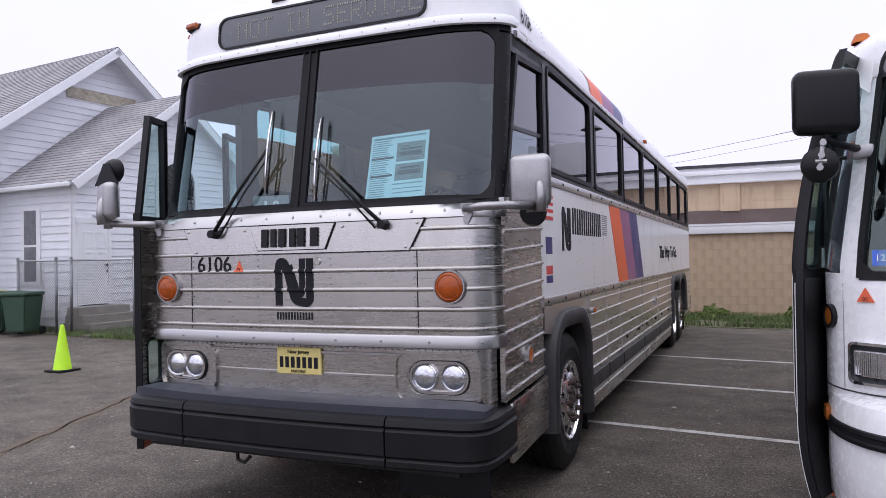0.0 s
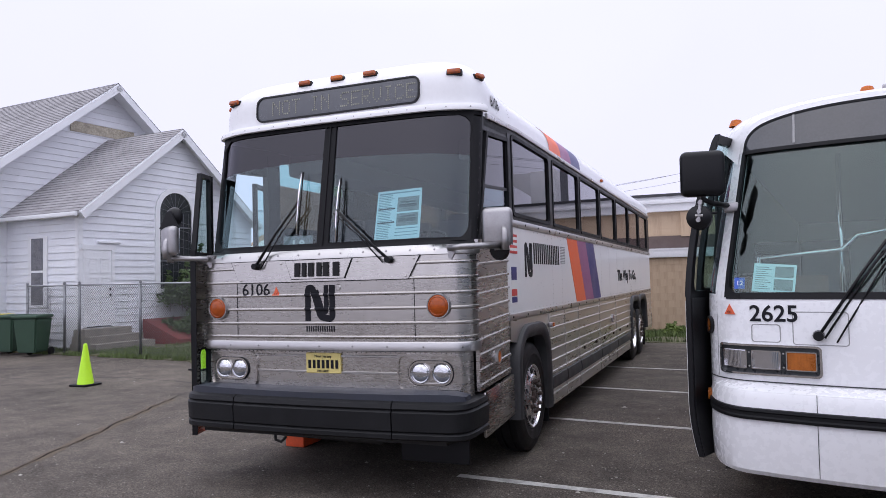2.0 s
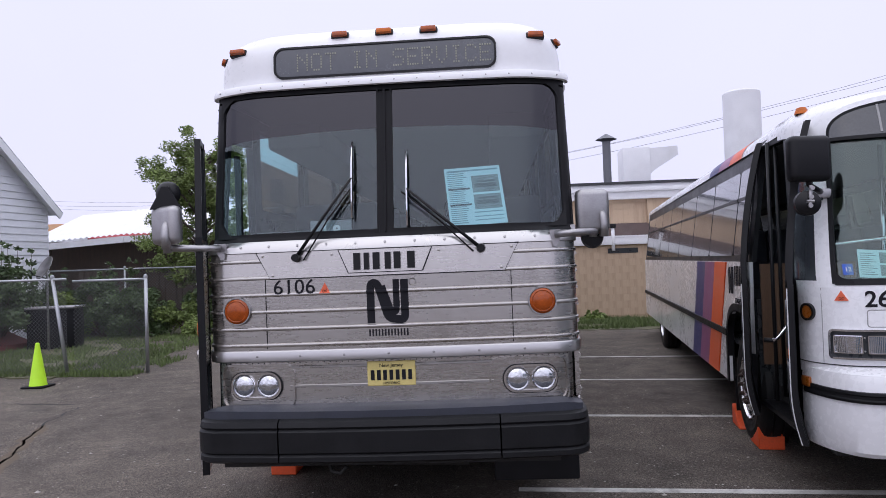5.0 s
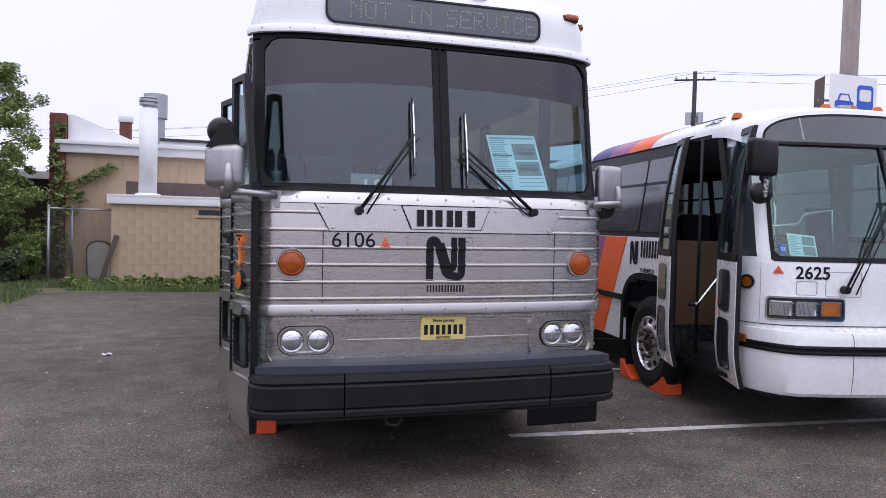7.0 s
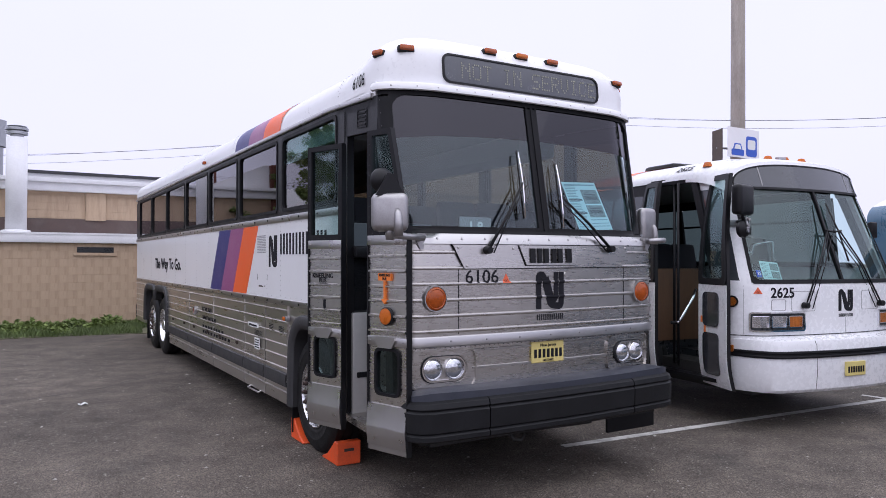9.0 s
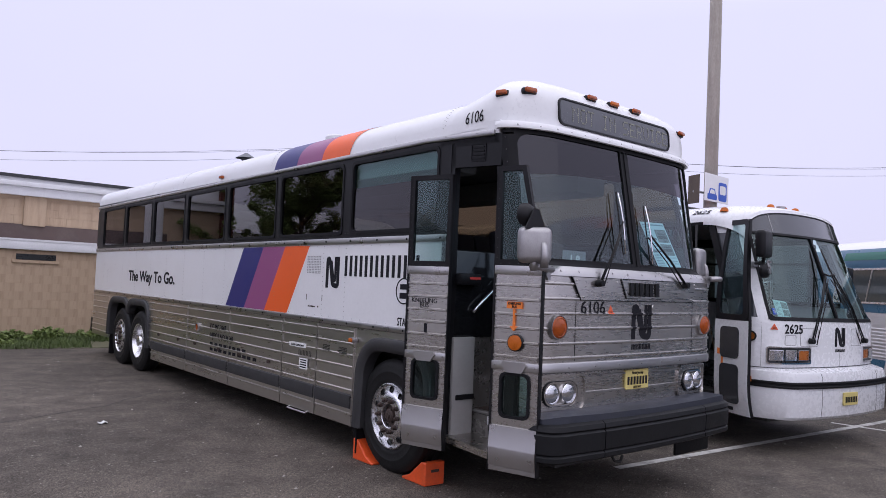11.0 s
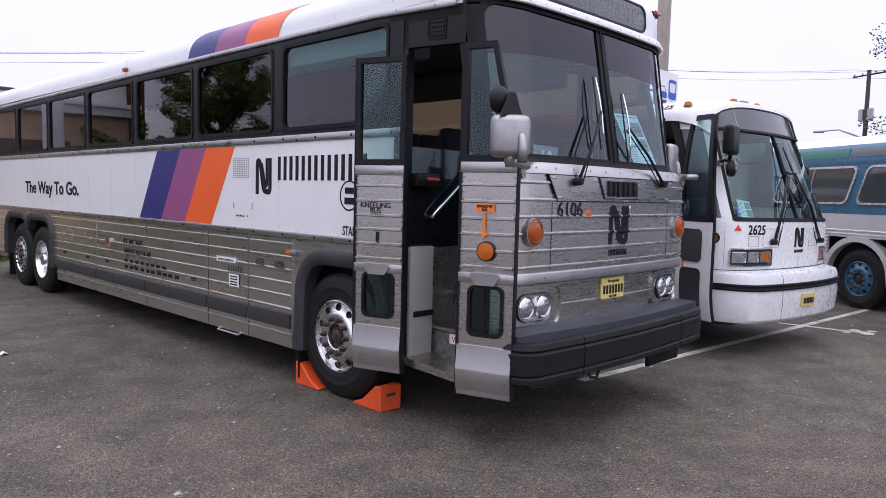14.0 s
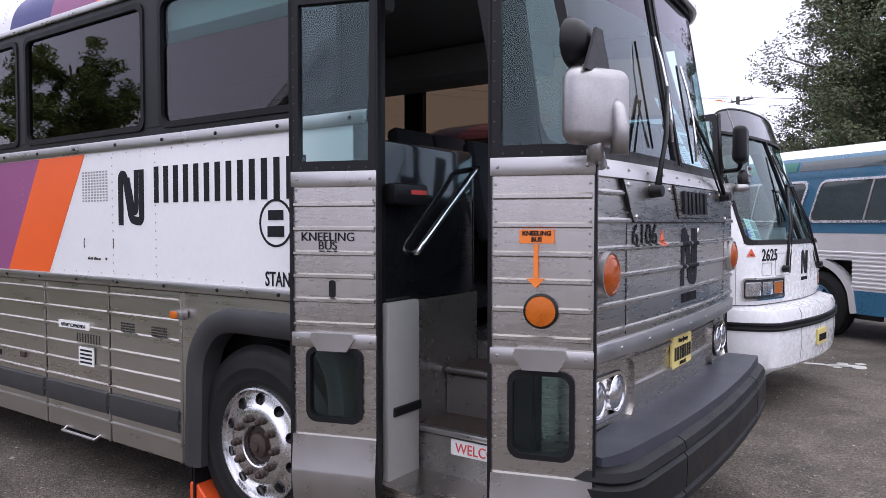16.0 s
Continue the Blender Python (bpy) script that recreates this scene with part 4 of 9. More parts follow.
    plate(bm, [(2.424, 0.285), (2.424, 1.262), (1.04, 1.262), (1.04, 1.08), (1.29, 1.05), (1.45, 1.14), (2.04, 1.14), (2.17, 1.08), (2.285, 0.92), (2.31, 0.285)], 0.004, 0.03)
    bmesh.ops.triangulate(bm, faces=[f for f in bm.faces if len(f.verts) > 4])
    put("arch_panel", bm, STEEL_SKIRT, "steel panel round the wheel arch", shade=0)
    bm = bmesh.new()
    plate(bm, [(8.80, 1.262), (11.26, 1.262), (11.26, 0.45), (11.21, 0.45), (11.17, 0.95), (11.08, 1.12), (10.9, 1.19), (10.2, 1.19), (10.05, 1.12), (9.99, 0.98), (9.94, 1.12), (9.80, 1.19), (9.06, 1.19), (8.90, 1.12), (8.80, 0.95)], 0.004, 0.03)
    bmesh.ops.triangulate(bm, faces=[f for f in bm.faces if len(f.verts) > 4])
    put("arch_panel", bm, STEEL_SKIRT, shade=0)
    # step, handles, lamps
    if s < 0:
        bm = bmesh.new()
        rod(bm, [(3.70, 0.02, 0.30), (3.70, -0.035, 0.275), (3.30, -0.035, 0.275), (3.30, 0.02, 0.30)], 0.010)
        put("pull_handle", bm, ALU)
    put("side_lamp", RB(2.36, 2.47, -0.045, 0.0, 1.115, 1.165, r=0.01), CAST, "amber side lamp in an aluminium shell")
    put("side_lamp_lens", RB(2.40, 2.465, -0.055, -0.03, 1.12, 1.16, r=0.008), AMBER)
    bm = bmesh.new()
    ring(bm, circle(6.575, 0.965, 0.062), circle(6.575, 0.965, 0.05), -0.032, 0.0)
    sr = put("side_reflector", bm, CAST, "round red side lamp in a bright rim")
    bm = bmesh.new()
    plate(bm, circle(6.575, 0.965, 0.052), -0.024, 0.0)
    put("lens", bm, REDLENS, "", sr)
    return put


left = coach_side(-1)
right = coach_side(1)

# signs on the door side
for z, a0, a1, z0, z1, s in ((0, 3.38, 3.76, 0.965, 1.015, "BATTERY COMPARTMENT"),):
    left("door_sign", B(a0, a1, -0.017, -0.012, z0, z1), PAPERW, "white battery compartment label")
    lettering(s, 0.032, INK, coach, pose(-HW - 0.018, (a0 + a1) / 2, 0.975 - drop(3.5), *LEFT), squeeze=0.8)
left("door_sign", B(3.33, 3.51, -0.017, -0.012, 0.735, 0.855), PAPERW, "small white notice label")
bm = bmesh.new()
for i in range(4):
    box(bm, 3.35, 3.49, -0.019, -0.017, 0.75 + i * 0.026, 0.762 + i * 0.026)
left("notice_bars", bm, INK)
bm = bmesh.new()
lettering("ICC MC-3647", 0.115, INK, coach, pose(-HW - 0.004, 5.87, 0.97 - drop(5.8), *LEFT), "registration", squeeze=0.85)
lettering("NJDOT NO.34548", 0.115, INK, coach, pose(-HW - 0.004, 5.73, 0.85 - drop(5.8), *LEFT), "registration", squeeze=0.85)
for a0, a1, z in ((6.12, 5.05, 0.775), (6.11, 4.58, 0.70)):
    k = a0
    while k > a1:
        box(bm, k - 0.10, k, -0.0025, 0.0, z - 0.02, z + 0.02)
        k -= 0.13 + 0.04 * random.random()
part("registration_bars", warp(bm, side_map(-1)), INK, coach, "dark illegible registration lettering", shade=0, kind="stuff")
lettering("STANDEES 22", 0.105, INK, coach, pose(-HW - 0.003, 1.72, 1.375, *LEFT), squeeze=0.7, align="LEFT", bold=0.001)
bm = bmesh.new()
ring(bm, circle(1.64, 1.655, 0.122, 28), circle(1.64, 1.655, 0.110, 28), -0.003, 0.0)
box(bm, 1.585, 1.695, -0.003, 0.0, 1.67, 1.72)
box(bm, 1.58, 1.70, -0.003, 0.0, 1.585, 1.64)
left("club_seal", bm, INK, "round black and white seal decal")
bm = bmesh.new()
for i in range(16):
    a = 3.10 + 0.34 * random.random()
    box(bm, a, a + 0.006 + 0.012 * random.random(), -0.0025, 0.0, 1.425, 1.432 + 0.012 * random.random())
for a in (3.105, 3.445):
    for i in range(5):
        k = a + 0.008 * (random.random() - 0.5)
        z = 1.50 + 0.012 * i
        box(bm, k, k + 0.006, -0.0025, 0.0, z, z + 0.014)
part("rust_marks", warp(bm, side_map(-1)), RUST, coach, "rust marks round a panel outline", shade=0, kind="stuff")
for a0, a1, z0, z1 in ((3.27, 3.57, 0.88, 0.94), (2.89, 3.04, 0.97, 1.05), (2.56, 2.72, 0.97, 1.05)):
    bm = bmesh.new()
    for i in range(9):
        for j in range(5):
            a, z = a0 + (a1 - a0) * (i + 0.5) / 9, z0 + (z1 - z0) * (j + 0.5) / 5
            box(bm, a - 0.0045, a + 0.0045, -0.003, 0.001, z - 0.005, z + 0.005)
    part("vent_holes", warp(bm, side_map(-1)), UNDER, coach, "punched vent holes", shade=0, kind="stuff")
# flag and colour decals on the driver's side
for i in range(7):
    right("flag_stripe", B(1.08, 1.30, -0.003, 0.0, 1.86 + 0.025 * i, 1.885 + 0.025 * i), REDDEC if i % 2 == 0 else PAPERW)
right("flag_canton", B(1.08, 1.17, -0.004, 0.0, 1.94, 2.035), BLUE)
for z0, z1, m in ((1.62, 1.74, BLUE), (1.54, 1.62, PAPERW), (1.48, 1.54, REDDEC), (1.42, 1.47, BLUE)):
    right("pass_decal", B(1.10, 1.26, -0.003, 0.0, z0, z1), m)
# driver's side front corner
bm = bmesh.new()
fluted(bm, 0.19, 0.985, 0.82, 1.26)
right("skirt_panel", bm, STEEL)
bm = bmesh.new()
fluted(bm, 0.19, 0.985, 1.26, 1.96)
right("side_panel", bm, STEEL, "fluted steel panel below the driver's window")
right("battery_panel", RB(0.28, 1.05, -0.012, 0.02, 0.45, 0.80, r=0.01), STEEL, "plain steel access panel")
bm = bmesh.new()
ring(bm, circle(0.62, 1.03, 0.058), circle(0.62, 1.03, 0.047), -0.026, 0.0)
refl = right("side_reflector", bm, CAST, "round amber side lamp in a bright rim")
bm = bmesh.new()
plate(bm, circle(0.62, 1.03, 0.049), -0.020, 0.0)
right("lens", bm, AMBER, "", refl)
for s in (-1, 1):
    S = side_map(s)
    # front quarter: header above door or driver's window
    bm = B(0.42, 1.19, 0.0, 0.05, 2.74 if s < 0 else 2.885, 3.0)
    part("front_quarter_header", warp(bm, S), BLACK, coach)
    if s > 0:
        continue
    bm = bmesh.new()
    for i in range(4):
        box(bm, 0.62, 0.76, -0.008, 0.0, 2.80 + 0.03 * i, 2.815 + 0.03 * i)
    ring(bm, rrect(0.60, 0.78, 2.78, 2.93, 0.01, 1), rrect(0.61, 0.77, 2.79, 2.92, 0.01, 1), -0.006, 0.0)
    part("vent_louvre", warp(bm, S), RUBBER, coach, "small black louvred vent")
bm = bmesh.new()
ring(bm, [(0.24, 1.99), (0.95, 1.99), (0.95, 2.18), (1.10, 2.18), (1.10, 2.89), (0.50, 2.89)], [(0.29, 2.03), (0.91, 2.03), (0.91, 2.22), (1.065, 2.22), (1.065, 2.855), (0.535, 2.855)], -0.01, 0.04)
dw = right("driver_window", bm, RUBBER, "driver's side window with slanted front edge")
bm = bmesh.new()
plate(bm, [(0.27, 2.01), (0.93, 2.01), (0.93, 2.20), (1.08, 2.20), (1.08, 2.42), (0.395, 2.42)], 0.012, 0.016)
bmesh.ops.triangulate(bm, faces=[f for f in bm.faces if len(f.verts) > 4])
right("pane", bm, GLASS_CLEAR, "clear greenish lower pane", dw).visible_shadow = False
bm = bmesh.new()
plate(bm, [(0.402, 2.435), (1.08, 2.435), (1.08, 2.87), (0.52, 2.87)], 0.012, 0.016)
right("pane", bm, GLASS_SIDE, "smoked upper pane", dw).visible_shadow = False
right("sash_bar", B(0.36, 1.10, 0.004, 0.024, 2.415, 2.44), BLACK, "", dw)
right("window_post", B(1.085, 1.19, -0.002, 0.05, 2.17, 2.94), BLACK)
right("window_post", B(0.94, 1.0, -0.002, 0.05, 1.96, 2.19), BLACK)
right("belt_strip", B(0.20, 1.0, -0.012, 0.02, 1.945, 1.99), ALU)
left("door_post", B(0.98, 1.12, 0.0, 0.06, 0.40, 2.94), BLACK)
left("door_sill", B(0.28, 1.0, -0.01, 0.4, 0.42, 0.475), STEEL)
bm = bmesh.new()
plate(bm, [(0.20, 0.5), (0.31, 0.5), (0.33, 1.95), (0.54, 2.96), (0.44, 2.96), (0.24, 1.95)], 0.02, 0.06)
bmesh.ops.triangulate(bm, faces=[f for f in bm.faces if len(f.verts) > 4])
left("door_front_post", bm, BLACK, shade=0)
# rear wall
part("rear_wall", B(-1.26, 1.26, 12.40, 12.48, 0.45, 3.05), STEEL_SKIRT, coach, "steel rear wall")
bm = bmesh.new()
vs = []
for i in range(41):
    v = math.pi * i / 40
    c, s_ = math.cos(v), math.sin(v)
    vs.append(bm.verts.new((-math.copysign(1, c) * abs(c) ** (2 / 3) * 1.27, 12.42, 3.0 + s_ ** (2 / 3) * 0.465)))
bm.faces.new(vs)
part("rear_roof_panel", bm, WHITE, coach)
part("rear_bumper", RB(-1.27, 1.27, 12.44, 12.62, 0.45, 0.75, r=0.03), BUMPER, coach, "black rear bumper")


# wheels
def make_wheel(kind):
    bm = bmesh.new()
    R = 0.525
    lathe(bm, [(0.0, 0.30), (-0.008, 0.33), (-0.011, 0.335), (-0.012, 0.35), (-0.015, 0.40), (-0.017, 0.404), (-0.017, 0.412), (-0.015, 0.416), (-0.012, 0.45), (-0.004, 0.475), (0.0, 0.485), (0.02, 0.51), (0.035, R), (0.085, R + 0.003), (0.09, R - 0.012), (0.10, R - 0.012), (0.105, R + 0.003), (0.17, R + 0.003), (0.175, R - 0.012), (0.185, R - 0.012), (0.19, R + 0.003), (0.245, R), (0.26, 0.51), (0.28, 0.47), (0.28, 0.30)], 40)
    tyre = bm
    bm = bmesh.new()
    if kind == "drive":
        lathe(bm, [(0.01, 0.305), (-0.012, 0.30), (-0.012, 0.285), (0.01, 0.275), (0.12, 0.25), (0.15, 0.20), (0.15, 0.12), (0.05, 0.11), (0.0, 0.09), (-0.01, 0.06), (-0.01, 0.0)], 36)
    else:
        lathe(bm, [(0.01, 0.306), (-0.012, 0.303), (-0.015, 0.293), (0.006, 0.285), (0.012, 0.272), (0.006, 0.248), (-0.004, 0.215), (-0.014, 0.206), (-0.021, 0.195), (-0.024, 0.17), (-0.024, 0.113), (-0.019, 0.107), (0.035, 0.105), (0.05, 0.0)], 40)
    rim = bm
    bm = bmesh.new()
    rr = 0.246 if kind != "drive" else 0.225
    for k in (0,):
        a = 2 * math.pi * (k + 0.5) / 10
        d = 0.000 if kind != "drive" else 0.125
        c = Vector((d, rr * math.cos(a), rr * math.sin(a)))
        vs = [bm.verts.new(c + Vector((-0.004, 0.028 * math.cos(t), 0.028 * math.sin(t)))) for t in [2 * math.pi * i / 12 for i in range(12)]]
        for v in vs:
            v.co.x += 0.30 * (math.hypot(v.co.y, v.co.z) - rr)
        ws = [bm.verts.new(v.co + Vector((0.03, 0, 0))) for v in vs]
        bm.faces.new(vs)
        for i in range(12):
            bm.faces.new((vs[i], vs[(i + 1) % 12], ws[(i + 1) % 12], ws[i]))
    holes = bm
    bm = bmesh.new()
    d0 = -0.022 if kind != "drive" else 0.148
    lathe(bm, [(d0 - 0.02, 0.0), (d0 - 0.02, 0.026), (d0 - 0.008, 0.03), (d0 - 0.004, 0.05), (d0 + 0.006, 0.062), (d0 + 0.03, 0.066), (d0 + 0.034, 0.095), (d0 + 0.05, 0.10)], 24)
    hub = bm
    bm = bmesh.new()
    for k in (0,):
        a = 2 * math.pi * k / 10
        rod(bm, [(d0 + 0.01, 0.146 * math.cos(a), 0.146 * math.sin(a)), (d0 - 0.026, 0.146 * math.cos(a), 0.146 * math.sin(a))], 0.022, 6)
        rod(bm, [(d0 - 0.024, 0.146 * math.cos(a), 0.146 * math.sin(a)), (d0 - 0.042, 0.146 * math.cos(a), 0.146 * math.sin(a))], 0.015, 8)
    nuts = bm
    return tyre, rim, holes, hub, nuts


WHEELS = {}
def wheel(parent, x, y, z, s, kind="front", rimmat=None):
    """s: -1 faces -x, 1 faces +x."""
    key = (kind, rimmat.name if rimmat else "")
    rot = (0, 0, 0) if s < 0 else (0, 0, math.pi)
    if key not in WHEELS:
        bms = make_wheel(kind)
        t = part("wheel", bms[0], TYRE, parent, "black tyre on a ten-hole alloy rim")
        t.matrix_basis = Matrix.LocRotScale((x, y, z), Euler(rot), None)
        kids = [part(n, b, m, t) for n, b, m in (("rim", bms[1], rimmat or RIM), ("hub", bms[3], RUST), ("hand_hole", bms[2], BLACK), ("wheel_nut", bms[4], RUST))]
        WHEELS[key] = (t, kids)
        for k in kids[2:]:
            for i in range(1, 10):
                again(k, t, rot=(2 * math.pi * i / 10, 0, 0))
        return t
    t0, kids = WHEELS[key]
    t = again(t0, parent, (x, y, z), rot)
    for k in kids[:2]:
        again(k, t)
    for k in kids[2:]:
        for i in range(10):
            again(k, t, rot=(2 * math.pi * i / 10, 0, 0))
    return t


for s in (-1, 1):
    wheel(coach, s * 1.235, 1.82, 0.525, s, "front")
    wheel(coach, s * 1.235, 9.46, 0.525, s, "drive")
    wheel(coach, s * 1.235, 10.53, 0.525, s, "front")
    part("mud_flap", B(s * 0.95, s * 1.24, 11.22, 11.25, 0.12, 0.6), RUBBER, coach)
    part("mud_flap", B(s * 0.95, s * 1.24, 2.40, 2.43, 0.16, 0.5), RUBBER, coach)

# doors: two folding leaves
def door_leaf(hx, hy, ex, ey, front):
    """From the rear edge to the front edge; local x runs along the leaf, -y is the outside."""
    w = math.hypot(ex - hx, ey - hy)
    ang = math.atan2(ey - hy, ex - hx)
    M = Matrix.Translation((hx, hy, 0)) @ Matrix.Rotation(ang, 4, "Z")
    bm = bmesh.new()
    ring(bm, rrect(0.0, w, 0.40, 1.93, 0.004), rrect(0.08, w - 0.08, 0.81, 1.13, 0.045), 0.0, 0.028)
    leaf = part("door_leaf", bm, STEEL, coach, "open folding door leaf of ribbed steel with glass above")
    leaf.matrix_basis = M
    sk = 0.16 if front else 0.0
    dz = 0.0 if front else -0.018
    for z in (1.259 + dz, 1.367 + dz, 1.475 + dz, 1.577 + dz, 1.686 + dz, 1.794 + dz):
        bm = bmesh.new()
        prof = [(0.0, z - 0.012), (-0.016, z - 0.006), (-0.016, z + 0.006), (0.0, z + 0.012)]
        sweep(bm, prof, [lambda p, q, t=t: Vector((t, p, q)) for t in (0.012, w - 0.012)])
        part("rib", bm, STEEL, leaf)
    for x0, x1 in ((-0.008, 0.006), (w - 0.004, w + 0.006)):
        part("edge_rubber", B(x0, x1, -0.012, 0.035, 0.40, 2.70 if not (front and x0 > 0.1) else 2.0), BLACK, leaf)
    part("belt_rail", RB(0.0, w, -0.016, 0.0, 1.871 + dz, 1.94 + dz, r=0.004), ALU, leaf, "aluminium belt rail")
    bm = bmesh.new()
    prof = [(0.0, 0.405), (-0.010, 0.405), (-0.010, 0.438), (-0.016, 0.442), (-0.031, 0.57), (-0.028, 0.582), (-0.014, 0.738), (0.0, 0.742)]
    sweep(bm, prof, [lambda p, q, t=t: Vector((t, p, q)) for t in (0.004, w - 0.004)])
    part("kick_plate", bm, ALU, leaf, "bright creased aluminium kick plate")
    part("hand_rail_plate", RB(0.0, w, -0.016, 0.0, 1.155 + dz, 1.221 + dz, r=0.006), ALU, leaf)
    bm = bmesh.new()
    plate(bm, [(w * 0.24, 1.20 + dz), (w * 0.33, 1.143 + dz), (w * 0.67, 1.143 + dz), (w * 0.76, 1.20 + dz), (w * 0.74, 1.222 + dz), (w * 0.26, 1.222 + dz)], -0.034, 0.0)
    part("pull_handle", bm, ALU, leaf, "bright cast pull handle", shade=0)
    bolts("bolts", [(x, -0.016, z + dz) for x in (0.03, w - 0.03) for z in (1.19, 1.905)], 0.008, CAST, lambda a, d, z: Vector((a, d, z)), leaf, 6)
    bm = bmesh.new()
    ring(bm, rrect(0.07, w - 0.07, 0.80, 1.14, 0.05), rrect(0.09, w - 0.09, 0.82, 1.12, 0.04), -0.014, 0.03)
    lw = part("lower_window", bm, RUBBER, leaf, "small rounded lower door window")
    bm = bmesh.new()
    plate(bm, rrect(0.08, w - 0.08, 0.81, 1.13, 0.045), 0.004, 0.008)
    part("pane", bm, GLASS_DOOR, lw).visible_shadow = False
    o = [(0.0, 1.94 + dz), (w, 1.94 + dz), (w - sk, 2.70), (0.0, 2.70)]
    i_ = [(0.04, 1.985 + dz), (w - 0.04, 1.985 + dz), (w - sk - 0.03, 2.66), (0.04, 2.66)]
    bm = bmesh.new()
    ring(bm, o, i_, -0.012, 0.03)
    uw = part("upper_window_frame", bm, BLACK, leaf, "black upper window frame")
    bm = bmesh.new()
    plate(bm, [(0.02, 1.965 + dz), (w - 0.02, 1.965 + dz), (w - sk - 0.015, 2.68), (0.02, 2.68)], 0.006, 0.010)
    bolts("rivets", [(0.016, -0.012, 2.0 + 0.075 * i) for i in range(9)] + [(0.05 + (w - 0.1) * i / 4, -0.012, 1.955 + dz) for i in range(5)], 0.005, ARCH, lambda a, d, z: Vector((a, d, z)), uw, 5)
    g = part("pane", bm, GLASS_DOOR, uw)
    g.visible_shadow = False
    bolts("rivets", [(x, -0.001, 0.46 + 0.046 * i) for x in (0.020, w - 0.020) for i in range(32)], 0.0062, CAST, lambda a, d, z: Vector((a, d, z)), leaf, 5)
    return leaf, w


front_leaf, fw = door_leaf(-1.395, 0.315, -1.275, -0.06, True)
rear_leaf, rw = door_leaf(-1.475, 1.31, -1.345, 0.918, False)

# door decals
lettering("KNEELING", 0.056, INK, rear_leaf, pose(0.175, -0.003, 1.613, *FRONT), label="black kneeling bus lettering")
lettering("BUS", 0.054, INK, rear_leaf, pose(0.175, -0.003, 1.575, *FRONT))
bm = bmesh.new()
plate(bm, rrect(0.18, 0.212, 1.362, 1.438, 0.012), -0.002, 0.0)
part("upright_mark", bm, INK, rear_leaf, "small plain upright mark", shade=0)
part("kneeling_decal", B(0.115, 0.244, -0.0175, 0.0, 1.618, 1.669), DECALO, front_leaf, "orange kneeling bus decal")
lettering("KNEELING", 0.023, INK, front_leaf, pose(0.18, -0.018, 1.648, *FRONT), bold=0.001)
lettering("BUS", 0.023, INK, front_leaf, pose(0.18, -0.018, 1.625, *FRONT), bold=0.001)
bm = bmesh.new()
box(bm, 0.169, 0.185, -0.0175, 0.0, 1.484, 1.614)
plate(bm, [(0.144, 1.486), (0.210, 1.486), (0.177, 1.45)], -0.0175, 0.0)
part("arrow_decal", bm, DECALO, front_leaf, "orange arrow decal", shade=0)
bm = bmesh.new()
lathe(bm, [(0.0, 0.066), (-0.02, 0.066), (-0.026, 0.058)], 24, "y", (fw / 2, 0, 1.365))
amb = part("side_lamp", bm, BLACK, front_leaf, "round amber lamp on the door leaf")
bm = bmesh.new()
lathe(bm, [(-0.015, 0.058), (-0.03, 0.056), (-0.036, 0.03), (-0.038, 0.0)], 24, "y", (fw / 2, 0, 1.365))
part("lens", bm, AMBER, amb)

